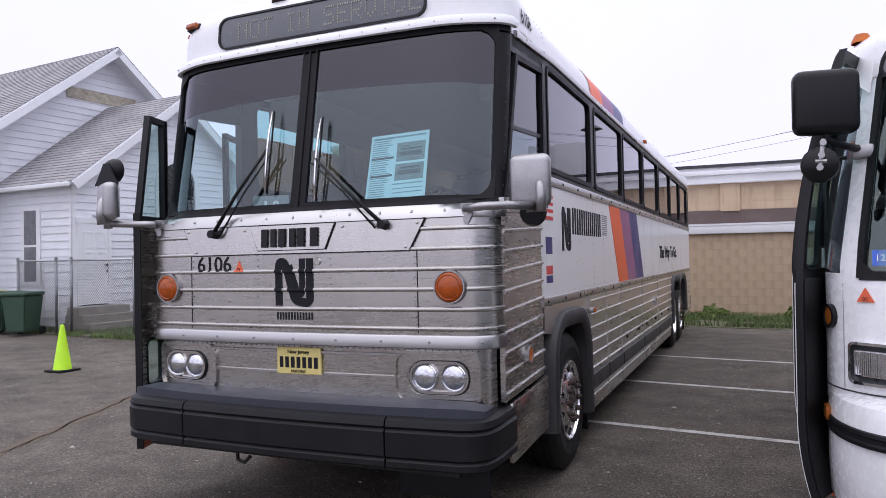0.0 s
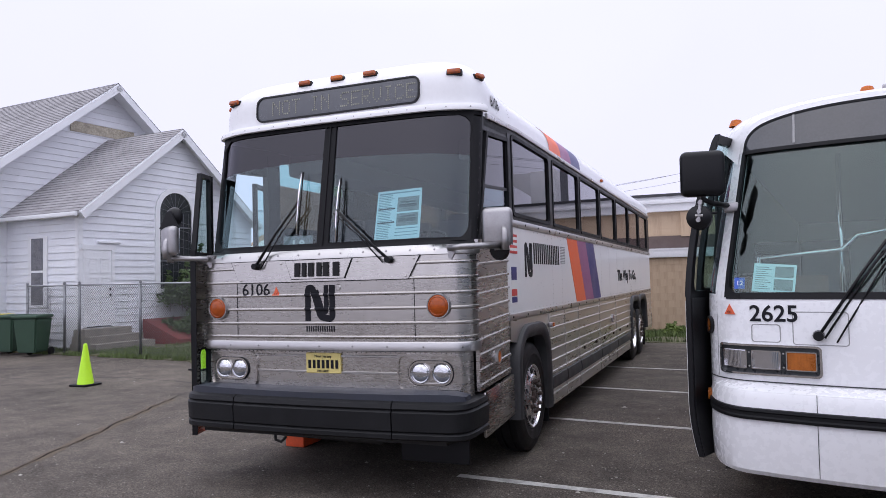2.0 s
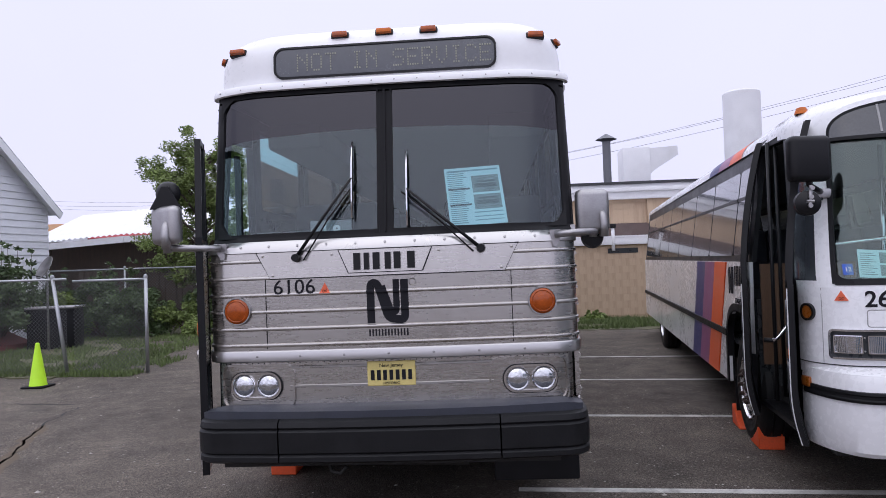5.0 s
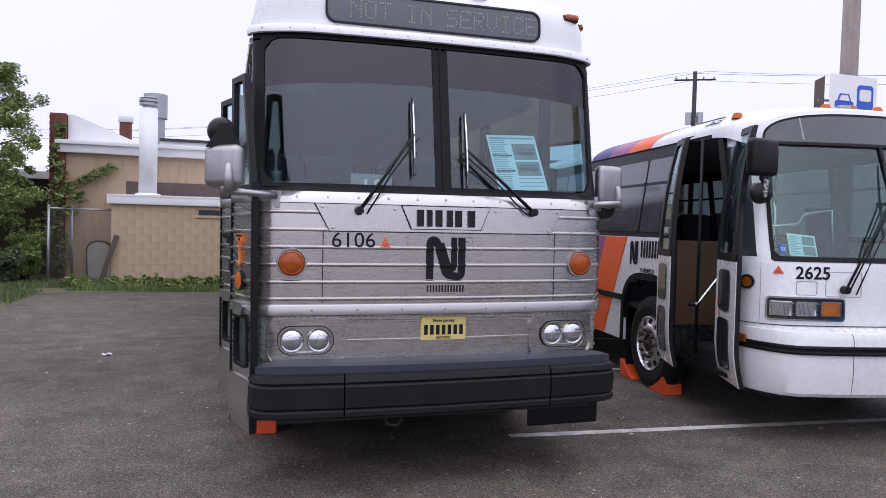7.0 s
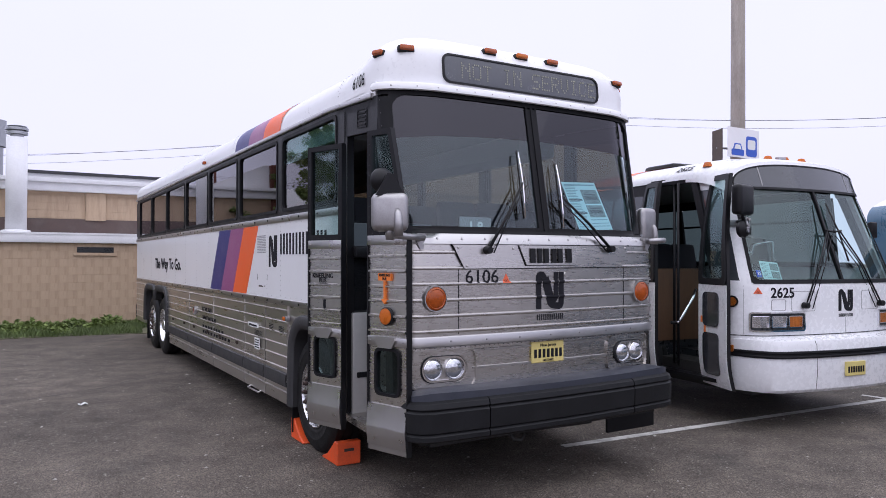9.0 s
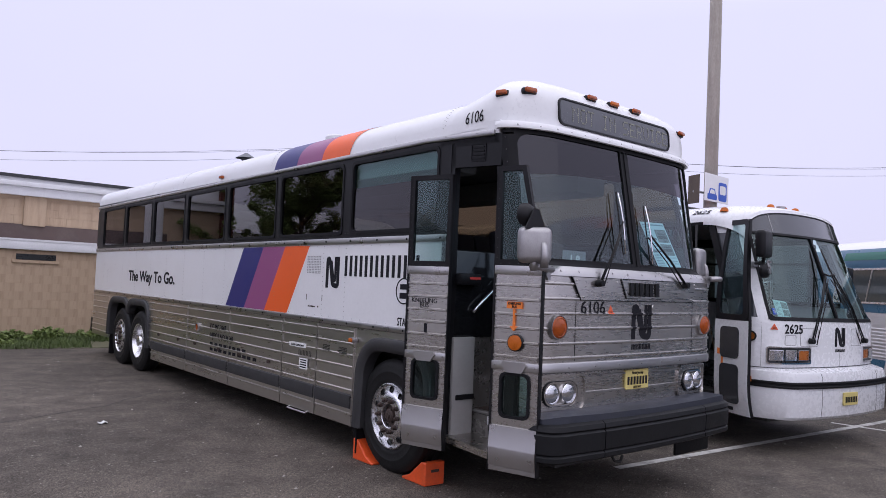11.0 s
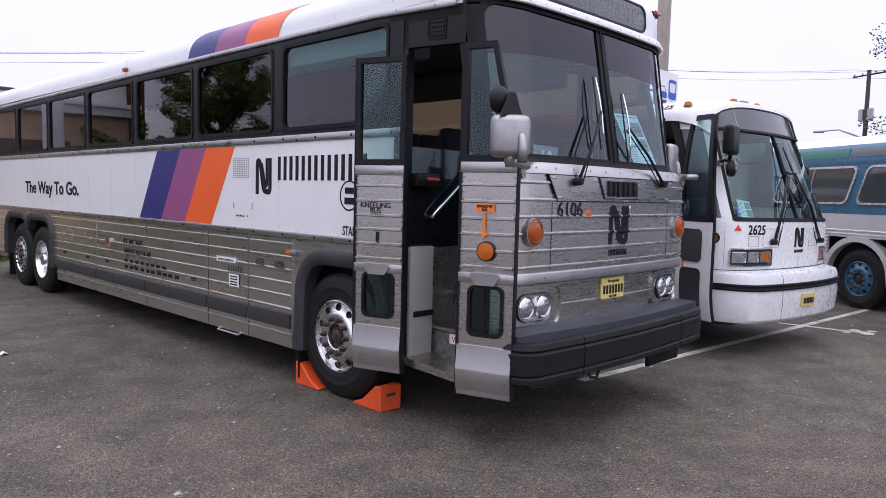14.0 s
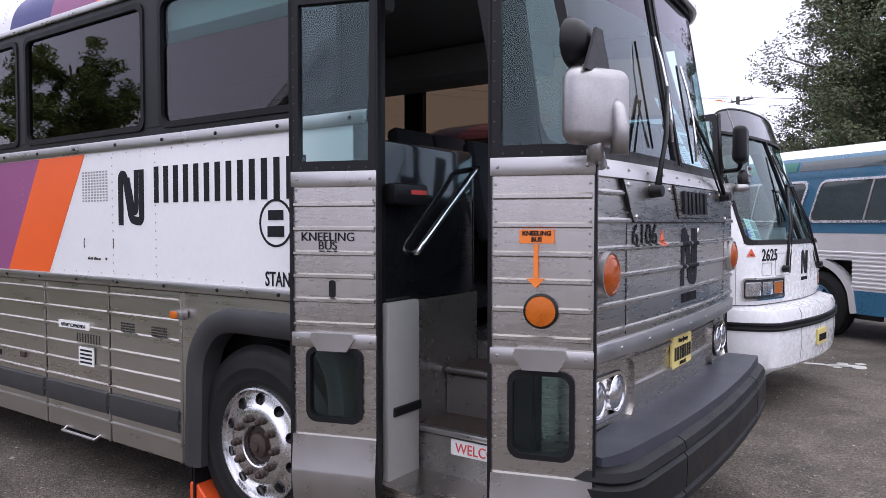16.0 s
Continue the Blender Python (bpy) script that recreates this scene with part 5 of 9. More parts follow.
# mirrors
def coach_mirror(s, hx, hy, z0, z1, convex, half, yaw):
    x0, y0 = s * 1.13, 0.0
    bm = bmesh.new()
    rod(bm, [(x0, -0.02, 1.92), (s * 1.25, -0.06 if s < 0 else -0.05, 1.925), (s * 1.36, (hy - 0.0) * 0.8 if s < 0 else 0.02, 1.93), (hx + s * 0.02, hy, 1.935)], 0.024, 10)
    m = part("mirror_arm", bm, CAST, coach, "cast aluminium mirror arm")
    bm = bmesh.new()
    plate(bm, [(s * 1.095, 1.95), (s * 1.165, 1.952), (s * 1.165, 1.885), (s * 1.14, 1.84), (s * 1.115, 1.842)], 0.005, 0.05)
    part("mirror_bracket", bm, CAST, m)
    bm = bmesh.new()
    rod(bm, [(hx, hy, 1.90), (hx, hy, z0 + 0.06)], 0.028, 10)
    part("mirror_stem", bm, CAST, m)
    bm = RB(-half, half, -0.05, 0.05, 0, z1 - z0, r=0.045, seg=4)
    bm.transform(pose(hx, hy, z0, 0, 0, yaw))
    head = part("mirror_head", bm, CAST, coach, "cast aluminium mirror head")
    bm = RB(0.03 - half, half - 0.03, 0.047, 0.055, 0.02, z1 - z0 - 0.02, r=0.003, seg=1)
    bm.transform(pose(hx, hy, z0, 0, 0, yaw))
    part("mirror_glass", bm, CHROME, head)
    bm = bmesh.new()
    rod(bm, [(0.06, -0.05, -0.03), (0.06, -0.058, 0.06), (0.055, -0.05, 0.12), (0.05, -0.03, 0.15)], 0.032, 10, 0.02)
    bm.transform(pose(hx, hy, z0, 0, 0, yaw))
    part("arm_boss", bm, CAST, head)
    if convex:
        bm = bmesh.new()
        plate(bm, [(hx - 0.11, z1 - 0.02), (hx + 0.11, z1 - 0.02), (hx + 0.05, z1 + 0.08), (hx + 0.025, z1 + 0.13), (hx - 0.025, z1 + 0.13), (hx - 0.05, z1 + 0.08)], hy - 0.012, hy + 0.0)
        part("convex_bracket", bm, BLACK, head)
        bm = bmesh.new()
        lathe(bm, [(-0.06, 0.0), (-0.055, 0.04), (-0.03, 0.07), (0.0, 0.085), (0.015, 0.086), (0.02, 0.08), (0.03, 0.0)], 20, "y", (hx - 0.02, hy + 0.07, z1 + 0.09))
        part("convex_mirror", bm, BLACK, head, "round black convex mirror")
    else:
        bm = bmesh.new()
        lathe(bm, [(-0.03, 0.0), (-0.02, 0.07), (0.02, 0.08), (0.03, 0.0)], 20, "y", (hx, hy + 0.03, z0 - 0.03))
        part("convex_mirror", bm, BLACK, head, "round black convex mirror")


coach_mirror(-1, -1.45, -0.13, 1.955, 2.215, True, 0.124, -29)
coach_mirror(1, 1.42, 0.28, 1.93, 2.235, False, 0.12, 14)

# wipers
def wiper(px, pz, mx, mz, tip, bot):
    bm = bmesh.new()
    off = -0.05
    P = on_front(px, -0.045, pz)
    Q = on_front(mx, off - 0.02, mz)
    rod(bm, [P, P.lerp(Q, 0.5) + Vector((0, -0.02, 0)), Q], 0.013, 6, 0.009)
    d = 0.05 if px < mx else -0.05
    rod(bm, [P + Vector((d, 0, -0.02)), (P + Vector((d * 1.2, 0, -0.02))).lerp(Q, 0.5), Q + Vector((d * 0.7, 0, -0.02))], 0.0055, 6)
    arm = part("wiper_arm", bm, BLACK, coach, "black parallel wiper arm")
    bm = bmesh.new()
    lathe(bm, [(-0.03, 0.0), (-0.03, 0.025), (0.03, 0.032)], 12, "y", P)
    part("wiper_pivot", bm, BLACK, arm)
    bm = bmesh.new()
    rod(bm, [on_front(mx, off, tip), on_front(mx, off - 0.015, (tip + mz) / 2), on_front(mx, off - 0.02, mz), on_front(mx, off - 0.015, (bot + mz) / 2), on_front(mx, off, bot)], 0.007, 6)
    part("wiper_blade", bm, CHROME, arm, "bright metal wiper blade")
    bm = bmesh.new()
    rod(bm, [on_front(mx, off + 0.02, tip + 0.01), on_front(mx, off + 0.02, bot - 0.01)], 0.006, 5)
    part("blade_rubber", bm, RUBBER, arm)


wiper(-0.60, 1.835, -0.22, 2.36, 2.61, 2.09)
wiper(0.64, 1.85, 0.155, 2.27, 2.53, 2.02)

# interior
part("floor_panel", B(-1.22, 1.22, 1.0, 12.3, 1.22, 1.27), INTDARK, coach)
part("floor_panel", B(-0.42, 1.22, 0.25, 1.0, 1.05, 1.1), INTDARK, coach)
part("ceiling_panel", B(-1.2, 1.2, 0.46, 12.3, 3.035, 3.055), INTERIOR, coach)
for s in (-1, 1):
    part("luggage_rack", RB(s * 0.72, s * 1.2, 1.3, 12.1, 2.80, 3.02, r=0.04), INTERIOR, coach)
    part("inner_side", B(s * 1.235, s * 1.245, 1.05, 12.3, 1.27, 2.24), INTDARK, coach)
bm = bmesh.new()
path = [lambda p, q, u=-0.45 + 1.6 * i / 20: on_front(u, 0.10 + p, q) for i in range(21)]
sweep(bm, [(0.0, 1.2), (0.0, 1.93), (0.10, 1.975), (0.30, 1.95), (0.36, 1.80), (0.36, 1.2)], path)
part("dashboard", bm, INTDARK, coach, "black dashboard", shade=0.5)
bm = bmesh.new()
for k in range(24):
    a0, a1 = 2 * math.pi * k / 24, 2 * math.pi * (k + 1) / 24
    rod(bm, [(0.22 * math.cos(a0), 0.22 * math.sin(a0), 0), (0.22 * math.cos(a1), 0.22 * math.sin(a1), 0)], 0.014, 6)
for k in range(3):
    a = radians(90 + 120 * k)
    rod(bm, [(0, 0, -0.03), (0.22 * math.cos(a), 0.22 * math.sin(a), 0)], 0.012, 6)
rod(bm, [(0, 0, 0), (0, 0, -0.4)], 0.03, 8)
bm.transform(pose(0.62, 0.62, 2.02, 25, 0, 0))
part("steering_wheel", bm, BLACK, coach, "black steering wheel")


def seat(parent, x, y, w=0.46, z=1.27, h=1.12):
    if "SEAT" not in WHEELS:
        a = part("seat", RB(-w / 2, w / 2, -0.22, 0.25, 0.36, 0.50, r=0.05), SEAT, parent, "dark cloth passenger seat")
        bm = RB(-w / 2, w / 2, 0.0, 0.12, 0.0, 0.72, r=0.05)
        bm.transform(pose(0, 0.2, 0.42, -12))
        b = part("seat_back", bm, SEAT, a)
        c = part("seat_base", B(-w / 2 + 0.05, w / 2 - 0.05, -0.15, 0.2, 0.0, 0.37), INTDARK, a)
        a.matrix_basis = pose(x, y, z)
        WHEELS["SEAT"] = (a, b, c)
        return a
    a, b, c = WHEELS["SEAT"]
    o = again(a, parent, (x, y, z))
    again(b, o)
    again(c, o)
    return o


for i in range(12):
    for x in (-0.97, -0.5, 0.5, 0.97):
        seat(coach, x, 1.75 + 0.82 * i)
seat(coach, 0.62, 1.18, z=1.15)
# stepwell
part("step", B(-1.22, -0.98, 0.3, 0.98, 0.44, 0.48), RUST, coach, "worn brown step tread")
part("step", B(-0.98, -0.72, 0.3, 0.98, 0.68, 0.715), RUST, coach, "worn brown step tread")
part("step", B(-0.72, -0.42, 0.3, 0.98, 0.91, 0.95), RUST, coach, "worn brown step tread")
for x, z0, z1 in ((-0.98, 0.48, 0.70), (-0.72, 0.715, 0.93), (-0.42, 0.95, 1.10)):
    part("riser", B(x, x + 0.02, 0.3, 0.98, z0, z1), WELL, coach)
part("step_nosing", RB(-1.0, -0.965, 0.3, 0.98, 0.69, 0.72, r=0.008), ALU, coach)
part("step_nosing", RB(-0.74, -0.705, 0.3, 0.98, 0.925, 0.955, r=0.008), ALU, coach)
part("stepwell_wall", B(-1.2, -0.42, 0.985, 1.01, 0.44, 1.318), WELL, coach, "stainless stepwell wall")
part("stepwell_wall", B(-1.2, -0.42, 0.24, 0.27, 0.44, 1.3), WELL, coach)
jamb = part("door_jamb", RB(-1.24, -1.0, 0.945, 0.985, 0.46, 1.33, r=0.010), material("satin_grey_panel", (0.46, 0.45, 0.44), 0.4, 0.3, 0.06, 3, 30), coach, "bright steel door jamb panel")
part("jamb_slot", RB(-1.205, -0.995, 0.935, 0.95, 0.80, 0.845, r=0.006, seg=1), BLACK, jamb, "black rubber slot")
part("modesty_panel", RB(-1.235, -0.46, 0.985, 1.03, 1.32, 2.075, r=0.02), GLOSSY, coach, "glossy black modesty panel")
part("modesty_panel", RB(-0.46, -0.42, 1.0, 1.6, 1.27, 2.0, r=0.015), GLOSSY, coach)
part("fare_box", RB(-1.235, -0.985, 0.90, 0.985, 1.775, 1.875, r=0.02), BLACK, coach, "small black box on the panel")
part("fare_sign", B(-1.13, -1.01, 0.896, 0.90, 1.825, 1.845), REDDEC, coach)
bm = bmesh.new()
rod(bm, [(-1.02, 0.985, 1.55), (-1.03, 0.935, 1.555), (-1.00, 0.93, 1.59), (-0.54, 0.93, 1.965), (-0.50, 0.935, 1.985), (-0.49, 0.985, 1.98)], 0.016, 8)
part("grab_rail", bm, CHROME, coach, "polished grab rail")
bm = RB(-0.985, -0.981, 0.43, 0.775, 0.605, 0.678, r=0.0005, seg=1)
welcome = part("welcome_sign", bm, PAPERW, coach, "white sign with red welcome lettering")
lettering("WELCOME", 0.068, REDDEC, welcome, pose(-0.987, 0.60, 0.618, *LEFT), squeeze=0.9)

# notice behind the windshield: a tilted sheet resting on the dashboard
SHEET = Matrix(((0.392, 0.0, -0.046, 0.433), (0.016, 0.05, 0.187, 0.094), (0.018, -0.02, 0.418, 2.008), (0, 0, 0, 1)))


def on_sheet(name, spots, d0, d1, mat, parent=None, label=""):
    """Rectangles on the sheet, in parts of its width and height."""
    bm = bmesh.new()
    for a0, a1, b0, b1 in spots:
        box(bm, a0, a1, d0, d1, b0, b1)
    bm.transform(SHEET)
    bmesh.ops.recalc_face_normals(bm, faces=bm.faces[:])
    return part(name, bm, mat, parent, label, shade=0)


notice = tagged(on_sheet("information_sheet", [(0, 1, 0, 1)], 0.0, 0.06, PAPERM), "pale blue information sheet with photographs behind the windshield", "sheet")
PHOTO2 = material("dark_bus_print", (0.06, 0.085, 0.09), 0.6, 0.0, 0.4, 30, 80)
PRINT = material("blue_grey_print", (0.20, 0.33, 0.36), 0.7, 0.0, 0.1)
for b0, b1 in ((0.55, 0.84), (0.26, 0.51)):
    on_sheet("photograph", [(0.47, 0.95, b0, b1)], -0.04, 0.0, PHOTO, notice, "grey photograph of a bus")
    on_sheet("printed_bus", [(0.52, 0.90, b0 + 0.08, b0 + 0.15), (0.55, 0.88, b0 + 0.17, b0 + 0.20)], -0.05, -0.04, PHOTO2, notice)
on_sheet("print_bars", [(0.04, 0.40 - 0.10 * random.random(), 0.04 + 0.034 * i, 0.052 + 0.034 * i) for i in range(27) if i not in (9, 17)] + [(0.05, 0.95, 0.93, 0.955), (0.45, 0.95, 0.20, 0.215), (0.45, 0.95, 0.13, 0.142), (0.45, 0.95, 0.07, 0.082)], -0.03, 0.0, PRINT, notice)
on_sheet("heading_bars", [(0.04, 0.42, 0.335, 0.365), (0.04, 0.42, 0.61, 0.64)], -0.04, 0.0, PHOTO2, notice)
run_sheet = tagged(part("run_number", B(-0.6, -0.3, 0.34, 0.345, 1.97, 2.10), INTERIOR), "dark card with white numeral on the dashboard", "card")
lettering("1 8", 0.11, PAPERW, run_sheet, pose(-0.45, 0.338, 1.985, *FRONT), bold=0.004)

part("mud_flap", B(-1.26, -0.93, 2.345, 2.36, 0.07, 0.48), RUBBER, coach, "black rubber mud flap")
# wheel chocks
def chock(m):
    bm = bmesh.new()
    prof = [(-0.17, 0.0), (0.17, 0.0), (0.17, 0.20), (0.10, 0.20), (0.02, 0.13), (-0.06, 0.06), (-0.17, 0.02)]
    sweep(bm, prof, [lambda p, q, t=t: Vector((t, p, q)) for t in (-0.11, 0.11)])
    bmesh.ops.bevel(bm, geom=bm.edges[:], offset=0.008, segments=1, affect="EDGES")
    c = part("wheel_chock", bm, CHOCK)
    bm = bmesh.new()
    box(bm, -0.045, 0.045, 0.1705, 0.172, 0.115, 0.14)
    part("slot", bm, RUST, c)
    c.matrix_basis = m
    return tagged(c, "orange plastic wheel chock against the front tyre", "wheel chock", "wheel chocks")


ck = chock(pose(-1.13, 1.42, 0, 0, 0, 180))
copy_thing(ck, pose(-1.13, 2.24, 0, 0, 0, 0))


# ---- the white transit bus ----
bus = thing("transit_bus", pose(4.08, 0.02, 0, 0, 0, -7), "white city bus with sloping windshield, tricolour stripes and open front door", "bus")
BW = 1.30


def flat2(u):
    """Where the front begins to turn into the side."""
    return 0.92 if u < 0 else 1.10


def turn2(u):
    return min(max((abs(u) - flat2(u)) / 0.54, 0), 1) * math.pi / 2


def f2(u):
    s, a = (1 if u >= 0 else -1), abs(u)
    e = flat2(u)
    if a <= e:
        return u, 0.10 * u * u
    k = turn2(u)
    return s * (e + 0.30 * math.sin(k)), 0.10 * e * e + 0.06 * math.sin(k) + 0.35 * (1 - math.cos(k)) + max(0, a - e - 0.54)


def lean2(z):
    return max(0.0, z - 1.48) * 0.36


def waist(z):
    """The sides lean in above the belt."""
    return 1 - 0.14 / 1.30 * min(max((z - 1.60) / 1.02, 0.0), 1.0)


def on2(u, d, z):
    x, y = f2(u)
    k = turn2(u)
    return Vector(((x - math.copysign(1, u) * d * math.sin(k)) * waist(z), y + lean2(z) + d * math.cos(k), z))


def cap_wide(z):
    t = min(max((z - 2.70) / 0.28, 0.0), 1.0)
    return max(0.0, 1 - t ** 2.5) ** 0.4


ROOF_ARC = [(2.70, 0.0)]
for i in range(1, 60):
    z, z0 = 2.70 + 0.272 * i / 59, ROOF_ARC[-1][0]
    ROOF_ARC.append((z, ROOF_ARC[-1][1] + math.hypot(z - z0, 1.16 * (cap_wide(z) - cap_wide(z0)))))


def on_roof_side(co):
    """Lettering laid on the curved shoulder of the roof."""
    z = next((a for a, s in ROOF_ARC if s >= co.z), 3.0)
    return Vector((-1.165 * cap_wide(z), co.y, z + 0.003))


def on_bumper(u, d, z):
    x, y = f2(u)
    k = turn2(u)
    return Vector((x - math.copysign(1, u) * (d + 0.19) * math.sin(k) * 0.5, y + d * math.cos(k), z))


def band2(name, prof, u0, u1, mat, label="", n=44, parent=bus, to=on2):
    bm = bmesh.new()
    sweep(bm, prof, [lambda p, q, u=u0 + (u1 - u0) * i / n: to(u, p, q) for i in range(n + 1)])
    return part(name, bm, mat, parent, label, shade=0.5)


def shape2(name, bm, mat, parent=bus, label="", shade=0.6):
    return part(name, warp(bm, on2), mat, parent, label, shade)


band2("front_panel", [(0.03, 0.9), (0.0, 0.9), (0.0, 1.48), (0.0, 1.55), (0.03, 1.55)], -1.43, 1.61, WHITE2, "smooth white front panel")
band2("bumper", [(0.05, 0.42), (-0.15, 0.40), (-0.175, 0.43), (-0.19, 0.60), (-0.185, 0.88), (-0.16, 0.935), (-0.05, 0.965), (0.01, 0.97), (0.05, 0.9)], -1.43, 1.61, WHITE2, "white moulded bumper", n=110, to=on_bumper)
band2("bumper_strip", [(-0.17, 0.752), (-0.206, 0.758), (-0.210, 0.775), (-0.201, 0.785), (-0.201, 0.803), (-0.210, 0.812), (-0.206, 0.828), (-0.17, 0.834)], -1.40, 1.58, RUBBER, "black grooved rubber bumper strip", n=110, to=on_bumper)
band2("panel_seam", [(0.01, 0.972), (-0.004, 0.972), (-0.004, 0.979), (0.01, 0.979)], -1.43, 1.61, ARCH, "dark joint between panel and bumper", n=80)
for u, z0, z1 in ((0.135, 0.985, 1.15), (-1.19, 0.985, 1.50), (1.44, 0.985, 1.50)):
    part("panel_joint", warp(slab(u - 0.002, u + 0.002, -0.0015, 0.01, z0, z1, 1, 4), on2), INTERIOR, bus)
for u in (-0.52, 0.77):
    band2("bumper_seam", [(-0.10, 0.42), (-0.177, 0.432), (-0.1925, 0.60), (-0.1875, 0.88), (-0.1625, 0.937), (-0.10, 0.9)], u - 0.002, u + 0.002, ARCH, n=1)
UC, UH = 0.127, 1.2125          # middle and half width of the windshield
UL, UR = UC - UH, UC + UH


def arch2(v, grow):
    """The rounded outline of the header: angle to place along and height."""
    c, s = math.cos(v), math.sin(v)
    return UC - math.copysign(abs(c) ** 0.69, c) * (UH + grow), 2.575 + (0.285 + grow * 0.9) * s ** 0.69


for a, b, c in ((-1.46, -1.21, -1.08), (1.64, 1.47, 1.335)):
    part("corner_pillar", warp(slab(min(b, c), max(b, c), 0.0, 0.05, 1.5, 2.60, 6, 12), on2), WHITE2, bus)
    part("quarter_glass", warp(slab(min(a, b), max(a, b), 0.004, 0.03, 1.55, 2.56, 6, 8), on2), SIGNFACE, bus)
    part("corner_panel", warp(slab(min(a, b), max(a, b), 0.0, 0.05, 2.56, 2.66, 6, 4), on2), WHITE2, bus)
bm = bmesh.new()
rows = [[bm.verts.new(on2(u, d, z)) for u, z, d in ((lambda p, q: ((p[0], p[1], -0.006), (p[0], 2.57, -0.006)))(arch2(math.pi * (i + 0.01) / 60.02, -0.004), 0))] for i in range(61)]
for p, q in zip(rows, rows[1:]):
    bm.faces.new((p[0], p[1], q[1], q[0]))
bmesh.ops.recalc_face_normals(bm, faces=bm.faces[:])
part("header_panel", bm, SIGNFACE, bus, "dark glass destination header with rounded corners")
for g0, g1, d, name, mat in ((-0.012, 0.006, -0.012, "header_gasket", RUBBER), (0.004, 0.05, -0.008, "header_rim", WHITE2)):
    bm = bmesh.new()
    rows = [[bm.verts.new(on2(*(lambda p: (p[0], d, p[1]))(arch2(math.pi * i / 60, g)))) for g in (g0, g1)] for i in range(61)]
    for p, q in zip(rows, rows[1:]):
        bm.faces.new((p[0], p[1], q[1], q[0]))
    bmesh.ops.recalc_face_normals(bm, faces=bm.faces[:])
    part(name, bm, mat, bus)
for u in (-0.69, 0.94):
    shape2("header_divider", slab(u - 0.008, u + 0.008, -0.010, 0.0, 2.60, 2.83, 1, 2), INTERIOR)
band2("windshield_gasket", [(0.03, 2.555), (-0.010, 2.558), (-0.010, 2.585), (0.03, 2.59)], UL - 0.01, UR + 0.01, RUBBER)
band2("windshield_gasket", [(0.03, 1.515), (-0.008, 1.52), (-0.008, 1.56), (0.03, 1.565)], UL, UR, RUBBER)
for u in (UL, UC, UR):
    shape2("windshield_gasket", slab(u - 0.017, u + 0.017, -0.008, 0.03, 1.53, 2.57, 1, 6), RUBBER)
for s, cx in ((-1, UL), (1, UR)):
    R_ = 0.12
    pts = [(cx + s * 0.01, 1.53), (cx - s * R_, 1.53)] + [(cx - s * R_ + s * R_ * math.sin(radians(a)), 1.55 + R_ - R_ * math.cos(radians(a))) for a in range(0, 91, 18)] + [(cx + s * 0.01, 1.55 + R_)]
    bm = bmesh.new()
    plate(bm, pts, -0.011, 0.01)
    shape2("gasket_corner", bm, RUBBER)
for u0, u1 in ((UL, UC), (UC, UR)):
    bm = bmesh.new()
    rows = [[bm.verts.new(on2(u0 + (u1 - u0) * i / 16, 0.012, z)) for z in (1.53, 2.57)] for i in range(17)]
    for p, q in zip(rows, rows[1:]):
        bm.faces.new((p[0], q[0], q[1], p[1]))
    part("windshield", bm, GLASS_WS2, bus, "tinted sloping windshield").visible_shadow = False
# lamps
def lamp_lens(a, b, z0, z1, mat, parent, flutes):
    """A rectangular lamp: black tray, bright bezel and a lens with upright flutes."""
    tray = shape2("lamp", B(a, b, -0.006, -0.001, z0, z1, n=4), BLACK, parent)
    bm = bmesh.new()
    ring(bm, dense(rrect(a, b, z0, z1, 0.008, 2), 3), dense(rrect(a + 0.007, b - 0.007, z0 + 0.007, z1 - 0.007, 0.005, 2), 3), -0.017, -0.004)
    shape2("bezel", bm, CHROME, tray, "thin bright bezel")
    bm = bmesh.new()
    n, rows = flutes * 2, []
    for i in range(n + 1):
        u = a + 0.006 + (b - a - 0.012) * i / n
        t = 2 * i / n - 1
        rows.append([bm.verts.new((u, -0.008 - 0.005 * (1 - t * t) - (0.0016 if i % 2 else 0), z)) for z in (z0 + 0.006, (z0 + z1) / 2, z1 - 0.006)])
    for p, q in zip(rows, rows[1:]):
        for k in range(2):
            bm.faces.new((p[k], q[k], q[k + 1], p[k + 1]))
    bmesh.ops.recalc_face_normals(bm, faces=bm.faces[:])
    shape2("lens", bm, mat, tray, shade=0.2)


